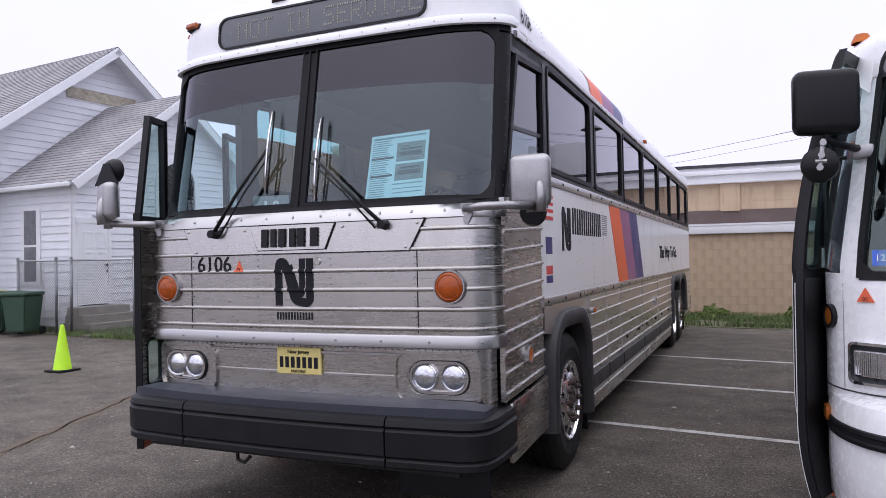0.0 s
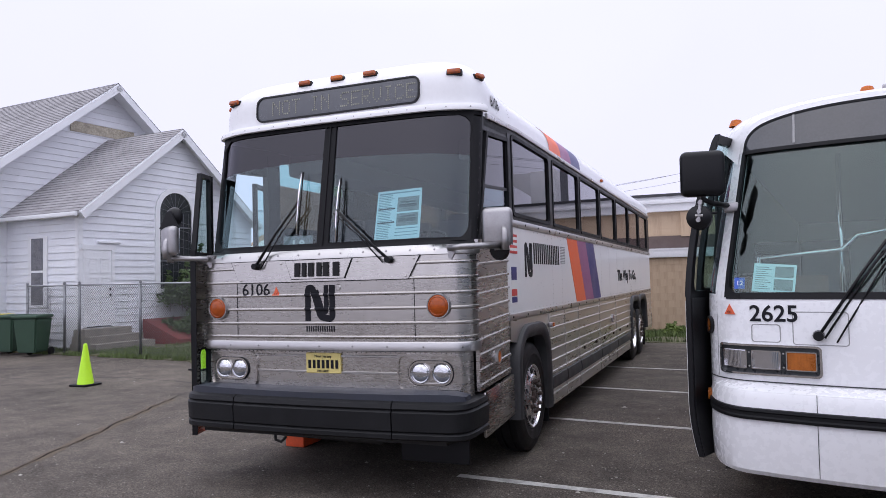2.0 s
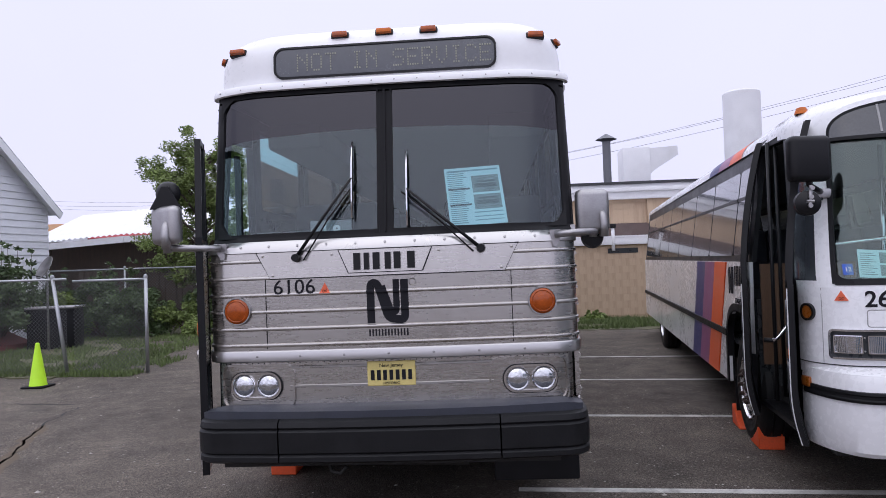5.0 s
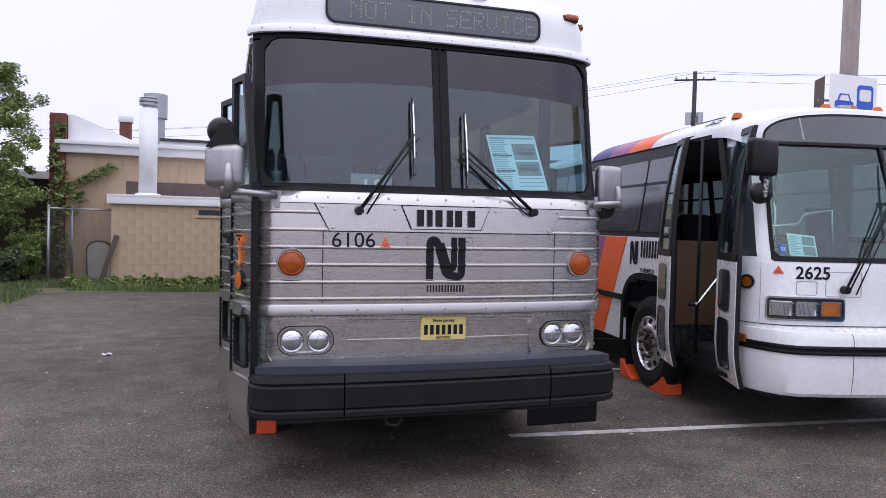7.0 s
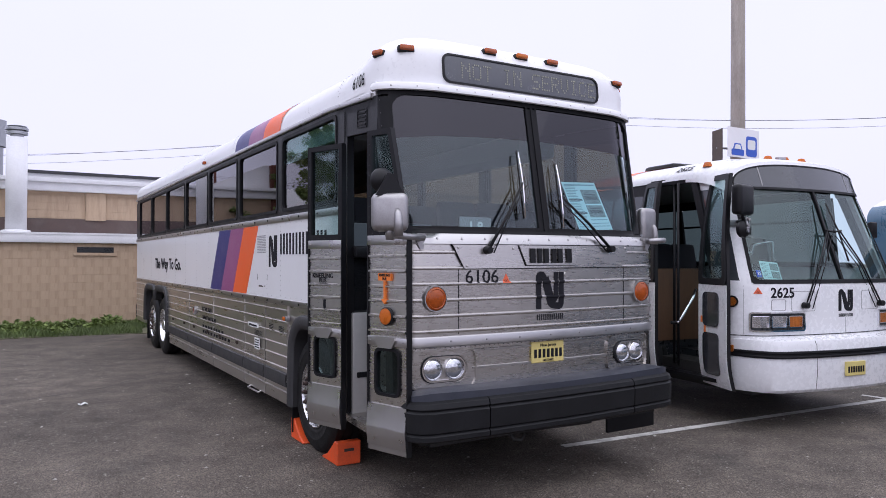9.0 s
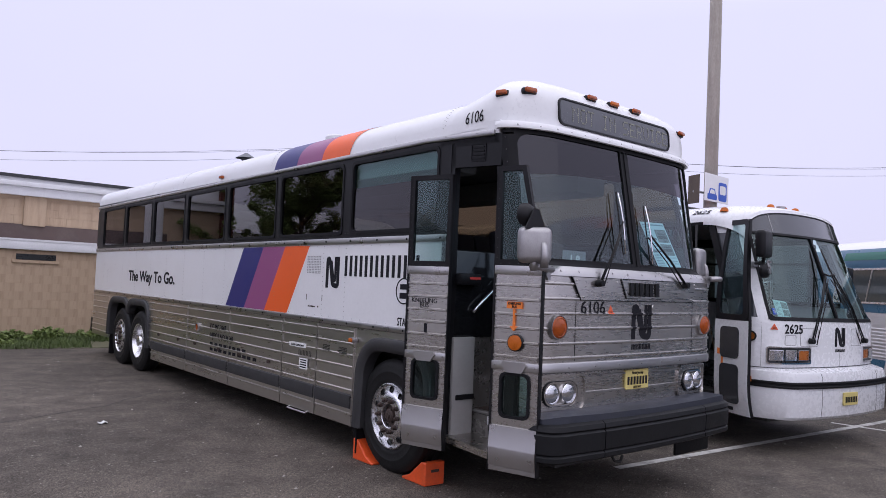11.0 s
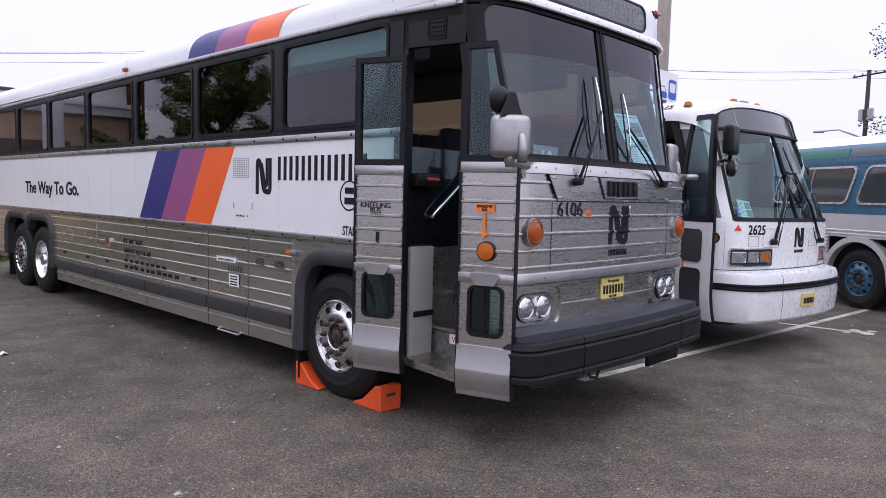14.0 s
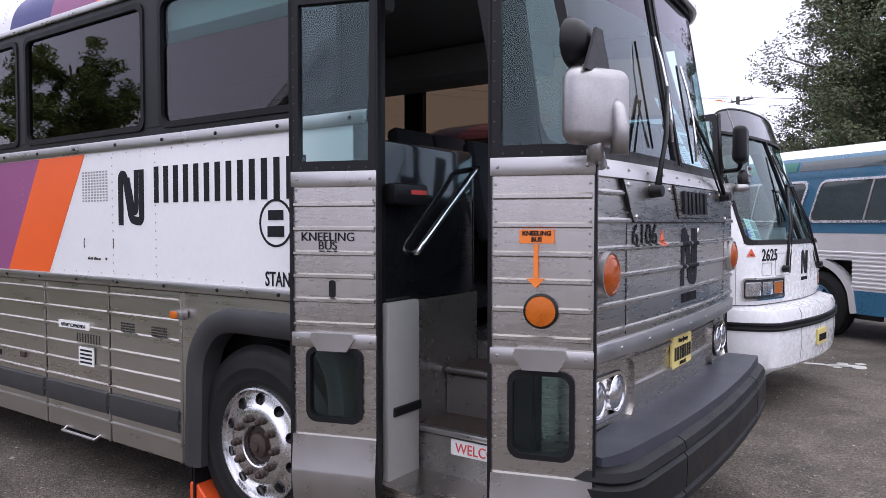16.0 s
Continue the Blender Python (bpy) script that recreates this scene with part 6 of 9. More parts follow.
for s, o in ((-1, 0.0), (1, 0.255)):
    lo, hi = min(s * 0.485 + o, s * 1.145 + o), max(s * 0.485 + o, s * 1.145 + o)
    bm = bmesh.new()
    ring(bm, dense(rrect(lo, hi, 1.018, 1.222, 0.03, 4), 8), dense(rrect(lo + 0.014, hi - 0.014, 1.032, 1.208, 0.022, 4), 8), -0.022, 0.004)
    hl = shape2("headlight_unit", bm, CHROME, label="chrome-framed rectangular headlight unit")
    shape2("backplate", B(lo + 0.008, hi - 0.008, -0.002, 0.004, 1.026, 1.214, n=16), INTDARK, hl, "dark grey lamp tray")
    for a, b, z0, z1, mt, fl in ((1.115, 0.935, 1.058, 1.182, LENS2, 16), (0.905, 0.725, 1.058, 1.182, LENS2, 16), (0.695, 0.515, 1.058, 1.182, AMBERDULL, 9)):
        lamp_lens(min(s * a + o, s * b + o), max(s * a + o, s * b + o), z0, z1, mt, hl, fl)
    bolts("screws", [(s * u + o, -0.002, z) for u in (0.92, 0.71) for z in (1.075, 1.165)], 0.007, ALU, on2, hl, 6)
    bm = bmesh.new()
    ring(bm, circle(s * 1.30 + o * 0.7, 1.33, 0.062, 20), circle(s * 1.30 + o * 0.7, 1.33, 0.046, 20), -0.024, 0.004)
    tl = shape2("turn_lamp", bm, BLACK, label="round amber corner lamp in a black rim")
    bm = bmesh.new()
    plate(bm, circle(s * 1.30 + o * 0.7, 1.33, 0.048, 16), -0.018, 0.0)
    shape2("lens", bm, AMBERDULL, tl)
    part("corner_lamp", warp(RB(min(s * 1.335, s * 1.41) + o * 0.7, max(s * 1.335, s * 1.41) + o * 0.7, -0.23, -0.16, 0.80, 0.87, r=0.01), on_bumper), AMBERDULL, bus, "amber bumper lamp")
fr2 = lambda co: on2(co.x, co.y, co.z)
lettering("2625", 0.15, INK, bus, pose(-0.76, -0.003, 1.375, *FRONT), "fleet_number", bold=0.0025, mapped=fr2)
bm = bmesh.new()
plate(bm, [(-1.10, 1.415), (-1.01, 1.415), (-1.055, 1.485)], -0.009, -0.004)
shape2("warning_triangle", bm, REDTRI, label="small red-orange triangle decal")
lettering("QC", 0.022, INK, bus, pose(-1.055, -0.010, 1.424, *FRONT), mapped=lambda co: on2(co.x, co.y, co.z), depth=0.0005)
for r in ((-0.90, -0.72, 1.235, 1.355), (-0.65, -0.33, 1.225, 1.44), (0.42, 0.74, 1.225, 1.44)):
    bm = bmesh.new()
    ring(bm, rrect(*r, 0.02, 3), rrect(r[0] + 0.006, r[1] - 0.006, r[2] + 0.006, r[3] - 0.006, 0.016, 3), -0.002, 0.004)
    shape2("access_flap", bm, INTERIOR, label="outlined access flap")
bm = bmesh.new()
emblem(bm, 0.02, 1.22, 0.24, 0.23, -0.004, 0.0)
shape2("emblem", bm, INK, label="black folded-band emblem decal")
bm = bmesh.new()
wordmark(bm, 0.02, 0.26, 1.155, 1.19, 13, -0.003, 0.0, 0.5)
part("wordmark", warp(bm, on2), INK, bus, kind="stuff")
p2 = shape2("license_plate", RB(-0.14, 0.165, -0.212, -0.19, 0.55, 0.70, r=0.004, seg=1), YELLOW, label="buff yellow licence plate")
bm = bmesh.new()
wordmark(bm, -0.12, 0.145, 0.585, 0.65, 7, -0.215, -0.212)
shape2("number_bars", bm, INK, p2)
# wipers
for px, tops, mids, ends in ((-0.50, 0.10, 0.05, -0.03), (0.755, 0.26, 0.28, 0.31)):
    bm = bmesh.new()
    P, Q = on2(px, -0.04, 1.29), on2(mids, -0.07, 2.10)
    k = 1 if px < mids else -1
    for a, b, r in ((0.0, 0.0, 0.010), (0.035, 0.03, 0.007), (0.10, 0.075, 0.006)):
        rod(bm, [P + Vector((k * a, 0, -a * 0.4)), P.lerp(Q, 0.5) + Vector((k * (a + b) / 2, -0.03, 0.02)), Q + Vector((k * b, 0, -b * 0.7))], r, 6)
    rod(bm, [Q + Vector((-k * 0.02, 0, 0.005)), Q + Vector((k * 0.10, 0, -0.01))], 0.012, 6)
    w = part("wiper_arm", bm, BLACK, bus, "black wiper arm")
    bm = bmesh.new()
    lathe(bm, [(-0.03, 0.0), (-0.03, 0.03), (0.03, 0.035)], 12, "y", P)
    part("wiper_pivot", bm, BLACK, w)
    bm = bmesh.new()
    rod(bm, [on2(tops, -0.025, 2.42), on2(mids, -0.05, 2.1), on2(ends, -0.025, 1.76)], 0.010, 5)
    part("wiper_blade", bm, BLACK, w)
# roof cap, roof
ROOF_Y = 1.05


def side_wide(x):
    return 1.16 if x < 0 else 1.34


bm = bmesh.new()
front, back = [], []
for i in range(-1, 42):
    v = math.pi * min(max(i, 0), 40) / 40
    c, s = math.cos(v), math.sin(v)
    u, z = arch2(v, 0.048)
    low = 0.09 if i in (-1, 41) else 0.0
    front.append(on2(u, -0.007, z - low))
    x = -math.copysign(abs(c) ** 0.8, c)
    back.append(Vector((x * side_wide(x), ROOF_Y, 2.70 + 0.28 * s ** 0.8 - low * 0.4)))
grid = []
for j in range(9):
    t = j / 8
    e, g = math.sin(t * math.pi / 2), 1 - math.cos(t * math.pi / 2)
    grid.append([bm.verts.new((p.x + (q.x - p.x) * e, p.y + (q.y - p.y) * (0.35 * t + 0.65 * g), p.z + (q.z - p.z) * e)) for p, q in zip(front, back)])
for a, b in zip(grid, grid[1:]):
    for j in range(42):
        bm.faces.new((a[j], a[j + 1], b[j + 1], b[j]))
bmesh.ops.recalc_face_normals(bm, faces=bm.faces[:])
part("roof_cap", bm, WHITE2, bus, "white moulded front roof cap")


def roof2(y0, y1, mat, lift, slant, name, fitted=False):
    bm = bmesh.new()
    rows = []
    for j in range(3):
        row = []
        for i in range(31):
            v = math.pi * i / 30
            c, s = math.cos(v), math.sin(v)
            z = s ** 0.8 * (0.28 + lift)
            row.append(bm.verts.new((-math.copysign(1, c) * abs(c) ** 0.8 * (side_wide(-c) + lift), (ROOF_Y if fitted and j == 0 else y0 + (y1 - y0) * j / 2 - slant * z / 0.28), 2.70 + z)))
        rows.append(row)
    for a, b in zip(rows, rows[1:]):
        for i in range(30):
            bm.faces.new((a[i], b[i], b[i + 1], a[i + 1]))
    bmesh.ops.recalc_face_normals(bm, faces=bm.faces[:])
    part(name, bm, mat, bus)


roof2(0.0, 12.1, WHITE2, 0.0, 0.0, "roof", True)
for k, mt in enumerate((ORANGE, PURPLE, BLUE)):
    roof2(2.35 + 0.6 * k, 2.35 + 0.6 * (k + 1), mt, 0.004, 0.35, "roof_stripe")
for x, y in ((-0.15, 0.78), (0.13, 0.78), (0.41, 0.78), (-1.03, 0.84), (1.22, 0.84)):
    bm = bmesh.new()
    lathe(bm, [(0.0, 0.055), (0.02, 0.05), (0.05, 0.035), (0.06, 0.0)], 12, "z", (x, y, 2.95 if abs(x) < 0.5 else 2.83))
    part("roof_marker", bm, AMBER, bus, "small domed amber roof lamp")
part("roof_sensor", RB(-0.06, 0.06, 0.70, 0.76, 2.945, 2.99, r=0.006), CAST, bus, "small grey box between the roof lamps")
part("roof_hatch", RB(-0.52, 0.06, 1.95, 2.55, 2.94, 3.05, r=0.055), BLACK, bus, "dark roof hatch")


def side2(s):
    Sd = lambda a, d, z: Vector((s * ((BW - 0.08 * max(0.0, 1 - max(0.0, a - 0.495) / 1.1) ** 2) * waist(z) - d), a, z))
    def put(name, bm, mat, label="", parent=bus, shade=0.6):
        return part(name, warp(bm, Sd), mat, parent, label, shade)
    y0 = 1.62 if s < 0 else 0.49
    lo = [(y0, 0.45), (y0, 1.68), (12.1, 1.68), (12.1, 0.45), (2.62, 0.45), (2.62, 0.95), (2.5, 1.13), (2.3, 1.2), (1.7, 1.2), (1.62, 1.13), (1.62, 0.45)] if s < 0 else [(0.49, 0.45), (0.49, 1.68), (0.85, 1.68), (1.2, 1.68), (1.6, 1.68), (12.1, 1.68), (12.1, 0.45), (2.62, 0.45), (2.62, 0.95), (2.5, 1.13), (2.3, 1.2), (1.75, 1.2), (1.5, 1.13), (1.4, 0.95), (1.4, 0.45)]
    bm = bmesh.new()
    plate(bm, lo, 0.0, 0.03)
    bmesh.ops.triangulate(bm, faces=[f for f in bm.faces if len(f.verts) > 4])
    put("side_panel", bm, WHITE2, "white painted side panel", shade=0)
    bm = bmesh.new()
    plate(bm, [(y0 if s < 0 else 0.57, 1.68), (12.1, 1.68), (12.1, 2.72), (y0 if s < 0 else 0.96, 2.72)], 0.02, 0.06)
    if s < 0:
        put("window_band", bm, BLACK, shade=0)
    else:
        put("window_sill_rail", B(0.57, 12.1, 0.02, 0.06, 1.68, 1.745, n=12), BLACK)
        put("window_header", B(0.93, 12.1, 0.02, 0.06, 2.555, 2.72, n=12), BLACK)
        for k in range(9):
            put("window_post", B(0.94 + 1.35 * k - 0.05, 0.94 + 1.35 * k + 0.04, 0.02, 0.06, 1.74, 2.56), BLACK)
    a = 1.75 if s < 0 else 0.95
    while a < 11.5:
        b = a + (0.62 if a < 2 and s < 0 else 1.35)
        bm = bmesh.new()
        plate(bm, rrect(a, b - 0.04, 1.74, 2.56, 0.05), 0.0, 0.02)
        w = put("side_window", bm, SIGNFACE if s < 0 else GLASS_BUS, "dark flush side window")
        w.visible_shadow = s < 0
        put("transom_bar", B(a, b - 0.04, -0.006, 0.004, 2.27, 2.30), BLACK, "", w)
        a = b
    for k, mt in enumerate((ORANGE, PURPLE, BLUE)):
        bm = bmesh.new()
        t0 = 2.62 + 0.6 * k
        plate(bm, [(t0 + 0.58, 0.46), (t0 + 1.18, 0.46), (t0 + 0.6, 1.675), (t0, 1.675)], -0.013, 0.0)
        put("side_stripe", bm, mt)
    put("rub_rail", B(2.64, 12.0, -0.025, 0.0, 0.92, 0.985), RUBBER, "black rub rail")
    bm = bmesh.new()
    ribbon(bm, rounded([(1.36 if s > 0 else 1.64, 0.5), (1.4 if s > 0 else 1.66, 0.98), (1.54, 1.16) if s > 0 else (1.70, 1.18), (1.8, 1.24), (2.3, 1.24), (2.52, 1.16), (2.65, 0.97), (2.66, 0.45)]), 0.07, -0.015, 0.05)
    put("wheel_arch", bm, RUBBER)
    return put


l2 = side2(-1)
side2(1)
bm = bmesh.new()
emblem(bm, 0, 0, 0.20, 0.27, -0.004, 0.0)
for v in bm.verts:
    v.co.x, v.co.z = 2.50 - v.co.x, v.co.z + 1.36
l2("emblem", bm, INK)
bm = bmesh.new()
wordmark(bm, 1.70, 2.24, 1.45, 1.64, 8, -0.004, 0.0, 0.5)
l2("wordmark", bm, INK)
lettering("STANDEES 22", 0.07, INK, bus, pose(-BW - 0.003, 2.05, 1.28, *LEFT), squeeze=0.8)
lettering("2625", 0.13, INK, bus, pose(-1.262, 1.12, 0.11, *LEFT), "fleet_number", bold=0.002, depth=0.0, mapped=on_roof_side, cuts=[0.11 + 0.01 * k for k in range(1, 11)])
part("rear_wall", B(-1.16, 1.16, 12.06, 12.12, 0.45, 2.7), WHITE2, bus)
part("underframe", B(-1.1, 1.1, 0.15, 11.8, 0.36, 0.6), UNDER, bus)
part("floor_panel", B(-1.25, 1.25, 1.6, 12.0, 0.85, 0.9), INTDARK, bus)
part("floor_panel", B(-0.3, 1.25, 0.45, 1.6, 0.85, 0.9), INTDARK, bus)
part("ceiling_panel", B(-1.1, 1.1, 0.98, 12.0, 2.68, 2.70), INTERIOR, bus)
part("step", B(-1.25, -0.75, 0.5, 1.55, 0.44, 0.48), BLACK, bus)
part("step", B(-0.75, -0.3, 0.5, 1.55, 0.64, 0.68), BLACK, bus)
part("riser", B(-0.76, -0.74, 0.5, 1.55, 0.48, 0.68), INTDARK, bus)
part("riser", B(-0.31, -0.29, 0.5, 1.55, 0.68, 0.88), INTDARK, bus)
part("stepwell_wall", B(-1.25, -0.3, 1.55, 1.58, 0.44, 1.35), INTDARK, bus)
part("wood_panel", B(-1.22, -0.45, 1.53, 1.56, 0.78, 1.66), material("wood_laminate", (0.115, 0.062, 0.033), 0.5, 0.0, 0.25, 2, 30, stretch=(8, 8, 0.6)), bus, "brown wood laminate modesty panel")
part("dashboard", warp(RB(-0.35, 1.1, 0.12, 0.65, 0.9, 1.52, r=0.04), lambda x, y, z: Vector((x, y + 0.1 * x * x, z))), INTDARK, bus)
bm = bmesh.new()
rod(bm, [(-0.9, 0.75, 0.9), (-0.9, 0.80, 1.8), (-0.35, 0.85, 1.85), (-0.25, 0.9, 1.95), (0.05, 0.9, 2.0), (0.1, 0.9, 1.4)], 0.018, 8)
rod(bm, [(-0.35, 1.2, 0.9), (-0.35, 1.2, 2.6)], 0.018, 8)
rod(bm, [(-1.1, 0.8, 0.75), (-0.6, 1.3, 1.35)], 0.016, 8)
part("grab_rail", bm, CHROME, bus, "bright grab rails")
for i in range(8):
    for x in (-0.95, -0.5, 0.5, 0.95):
        seat(bus, x, 3.0 + 0.9 * i, z=0.9)
seat(bus, 0.6, 1.3, z=0.95)
# farebox window notices
n2 = tagged(part("information_sheet", B(-0.90, -0.635, 0.0, 0.003, 0.0, 0.21), PAPERM), "pale blue information sheet behind the windshield", "sheet")
n2.parent = None
n2.matrix_basis = pose(4.08, 0.02, 0, 0, 0, -7) @ pose(0, 0.17, 1.56, -24, 0, 0) @ pose(-0.77, 0, 0, 0, 5, 0) @ Matrix.Translation((0.77, 0, 0))
for z0, z1 in ((0.112, 0.192), (0.018, 0.098)):
    part("photograph", B(-0.765, -0.65, -0.002, 0.0, z0, z1), PHOTO, n2)
bm = bmesh.new()
for k in range(11):
    box(bm, -0.885, -0.785 - 0.02 * (k % 3), -0.0015, 0.0, 0.022 + 0.0158 * k, 0.026 + 0.0158 * k)
part("text_bars", bm, PHOTO, n2, "grey text bars", kind="stuff")
n3 = tagged(part("date_sticker", B(-1.005, -0.94, 0.0, 0.002, 0.03, 0.11), SIGNBLUE), "small blue sticker with white numeral on the windshield", "sticker")
n3.matrix_basis = pose(4.08, 0.02, 0, 0, 0, -7) @ pose(0, 0.15, 1.56, -20, 0, 0)
lettering("12", 0.045, PAPERW, n3, pose(-0.972, -0.002, 0.055, *FRONT))


def bus_leaf(a, b, mirror):
    """Curved door leaf between two ground points, outside on its -y."""
    w = math.hypot(b[0] - a[0], b[1] - a[1])
    ang = math.atan2(b[1] - a[1], b[0] - a[0])
    bow = lambda x, y, z: Vector((x - 0.20 * x / w * max(0, (z - 1.45) / 1.2) ** 1.4, y + (0.15 * max(0, (z - 1.45) / 1.2) ** 2 + 0.06 * max(0, (0.8 - z) / 0.4) ** 2), z))
    leaf = part("door_leaf", warp(B(0.0, w, 0.0, 0.035, 0.40, 1.50, n=22, axis=2), bow), WHITE2, bus, "open white door leaf with tall glass above")
    leaf.matrix_basis = bus.matrix_basis.inverted() @ Matrix.Translation((a[0], a[1], 0)) @ Matrix.Rotation(ang, 4, "Z")
    bm = bmesh.new()
    ring(bm, dense(rrect(0.0, w, 1.50, 2.71, 0.06), 16), dense(rrect(0.075, w - 0.075, 1.57, 2.65, 0.05), 16), -0.004, 0.03)
    fr_ = part("upper_frame", warp(bm, bow), BLACK, leaf, "black upper door frame")
    g = part("pane", warp(slab(0.05, w - 0.05, 0.010, 0.014, 1.55, 2.66, 2, 16), bow), GLASS_DOOR, fr_)
    g.visible_shadow = False
    part("inner_lining", warp(B(0.006, w - 0.006, 0.037, 0.05, 0.405, 1.52, n=22, axis=2), bow), BLACK, leaf, "black inner door lining")
    for z0, z1 in ((1.05, 1.42), (0.52, 0.98)):
        bm = bmesh.new()
        plate(bm, dense(rrect(0.19 * w, 0.75 * w, z0, z1, 0.06), 10), -0.012, -0.002)
        part("lower_window", warp(bm, bow), SIGNFACE, leaf, "dark rounded lower door window")
    for x in (-0.01, w - 0.01):
        part("edge_rubber", warp(B(x, x + 0.02, 0.008, 0.044, 0.40, 2.71, n=40, axis=2), bow), BLACK, leaf)
    return leaf, w


l, w_ = bus_leaf((2.98, 0.96), (2.77, 0.44), False)
part("kneeling_decal", B(w_ * 0.1, w_ * 0.4, -0.006, -0.002, 1.08, 1.15), DECALO, l, "orange kneeling decal")
part("arrow_decal", B(w_ * 0.22, w_ * 0.28, -0.006, -0.002, 0.90, 1.08), DECALO, l)
bus_leaf((2.98, 1.92), (2.80, 1.44), True)
l2("door_header", B(0.94, 1.64, 0.0, 0.06, 2.66, 2.73, n=6), BLACK)
bm = bmesh.new()
plate(bm, [(0.49, 0.45), (0.57, 0.45), (0.57, 1.48), (1.01, 2.70), (0.93, 2.70), (0.49, 1.48)], 0.01, 0.05)
bmesh.ops.triangulate(bm, faces=[f for f in bm.faces if len(f.verts) > 4])
l2("door_post", bm, BLACK, shade=0)
# mirror
bm = RB(-0.15, 0.15, -0.06, 0.06, -0.16, 0.16, r=0.045, seg=4)
bm.transform(bus.matrix_basis.inverted() @ pose(2.92, 0.35, 2.40, 0, 0, 8))
mh = part("mirror_head", bm, BLACK, bus, "large black mirror head")
bm = bmesh.new()
inv = bus.matrix_basis.inverted()
rod(bm, [inv @ Vector(p) for p in ((3.12, 0.60, 2.18), (2.98, 0.38, 2.19), (2.92, 0.35, 2.22), (2.92, 0.35, 2.30))], 0.02, 8)
rod(bm, [inv @ Vector(p) for p in ((2.83, 0.35, 2.12), (3.01, 0.36, 2.12))], 0.010, 6)
part("mirror_arm", bm, BLACK, mh)
bm = bmesh.new()
rod(bm, [inv @ Vector(p) for p in ((3.32, 1.27, 1.42), (3.24, 1.25, 1.32), (3.02, 1.25, 1.07), (2.97, 1.25, 1.04))], 0.018, 8)
part("door_rail", bm, CHROME, bus, "bright slanting door rail")
for x, y in ((2.99, 1.25), (3.12, 1.42)):
    bm = bmesh.new()
    rod(bm, [inv @ Vector((x, y, 0.55)), inv @ Vector((x, y, 2.66))], 0.016, 8)
    part("door_shaft", bm, BLACK, bus, "black upright door shaft")
bm = bmesh.new()
rod(bm, [inv @ Vector(p) for p in ((3.0, 1.25, 1.04), (2.92, 1.3, 1.04))], 0.02, 8)
part("door_link", bm, BLACK, bus)
bm = bmesh.new()
lathe(bm, [(-0.05, 0.0), (-0.045, 0.05), (-0.02, 0.085), (0.015, 0.09), (0.03, 0.0)], 18, "y", inv @ Vector((2.89, 0.32, 2.09)))
part("convex_mirror", bm, BLACK, mh, "round black convex mirror")
bm = bmesh.new()
for p, q in (((2.885, 0.27, 2.06), (2.905, 0.29, 2.21)), ((2.865, 0.27, 2.10), (2.915, 0.275, 2.10))):
    rod(bm, [inv @ Vector(p), inv @ Vector(q)], 0.012, 8)
for z in (2.07, 2.13, 2.19):
    lathe(bm, [(-0.012, 0.0), (-0.012, 0.016), (0.012, 0.016), (0.012, 0.0)], 8, "y", inv @ Vector((2.885 + (z - 2.06) * 0.13, 0.265, z)))
part("mirror_clamp", bm, CAST, mh, "bright bolted mirror clamp")
bm = RB(-0.05, 0.05, -0.05, 0.05, -0.035, 0.035, r=0.012)
bm.transform(inv @ pose(3.10, 0.57, 2.17))
part("mirror_foot", bm, CAST, mh, "bright cast mirror foot")
bm = RB(-0.06, 0.06, -0.03, 0.03, -0.10, 0.10, r=0.02, seg=2)
bm.transform(pose(1.38, 0.55, 2.15))
part("mirror_head", bm, BLACK, bus)
for s in (-1, 1):
    wheel(bus, s * 1.25, 2.03, 0.50, s, "front")
    wheel(bus, s * 1.25, 9.2, 0.50, s, "drive")
part("mud_flap", B(-1.25, -0.95, 2.62, 2.64, 0.12, 0.5), RUBBER, bus)
copy_thing(ck, pose(3.16, 1.98, 0, 0, 0, 173))
copy_thing(ck, pose(3.24, 2.72, 0, 0, 0, -7))

# ---- the blue and silver bus ----
gm = thing("vintage_bus", pose(8.70, 0.50, 0, 0, 0, -123), "vintage blue and silver bus with slanted windows and white roof", "bus")
X0, X1, GW = -3.0, 7.6, 2.44


def gbox(name, a0, a1, d0, d1, z0, z1, mat, label="", parent=gm):
    return part(name, B(a0, a1, d0, d1, z0, z1), mat, parent, label, shade=0)


arch_pts = [(-0.72, 0.42)] + [(0.70 * math.cos(radians(a)), 0.52 + 0.66 * math.sin(radians(a))) for a in range(172, 7, -11)] + [(0.72, 0.42)]
bm = bmesh.new()
plate(bm, [(0.71, 0.42), (X1, 0.42), (X1, 0.76), (0.69, 0.76)], -0.004, 0.05)
part("skirt", bm, GMBLUE, gm, "teal blue skirt", shade=0)
bm = bmesh.new()
plate(bm, [(X0, 0.42), (-0.71, 0.42), (-0.69, 0.76), (X0, 0.76)], -0.004, 0.05)
part("skirt", bm, GMBLUE, gm, shade=0)
# fluted sides
def flutes(a0, a1, z0, z1):
    bm = bmesh.new()
    prof = [(0.04, z0), (0.0, z0)]
    z = z0 + 0.03
    while z < z1 - 0.03:
        prof += [(0.0, z), (-0.012, z + 0.012), (-0.012, z + 0.030), (0.0, z + 0.042)]
        z += 0.062
    prof += [(0.0, z1), (0.04, z1)]
    sweep(bm, prof, [lambda p, q, t=t: Vector((t, p, q)) for t in (a0, a1)])
    part("fluted_panel", bm, GMALU, gm, "fluted aluminium side panel", shade=0.5)


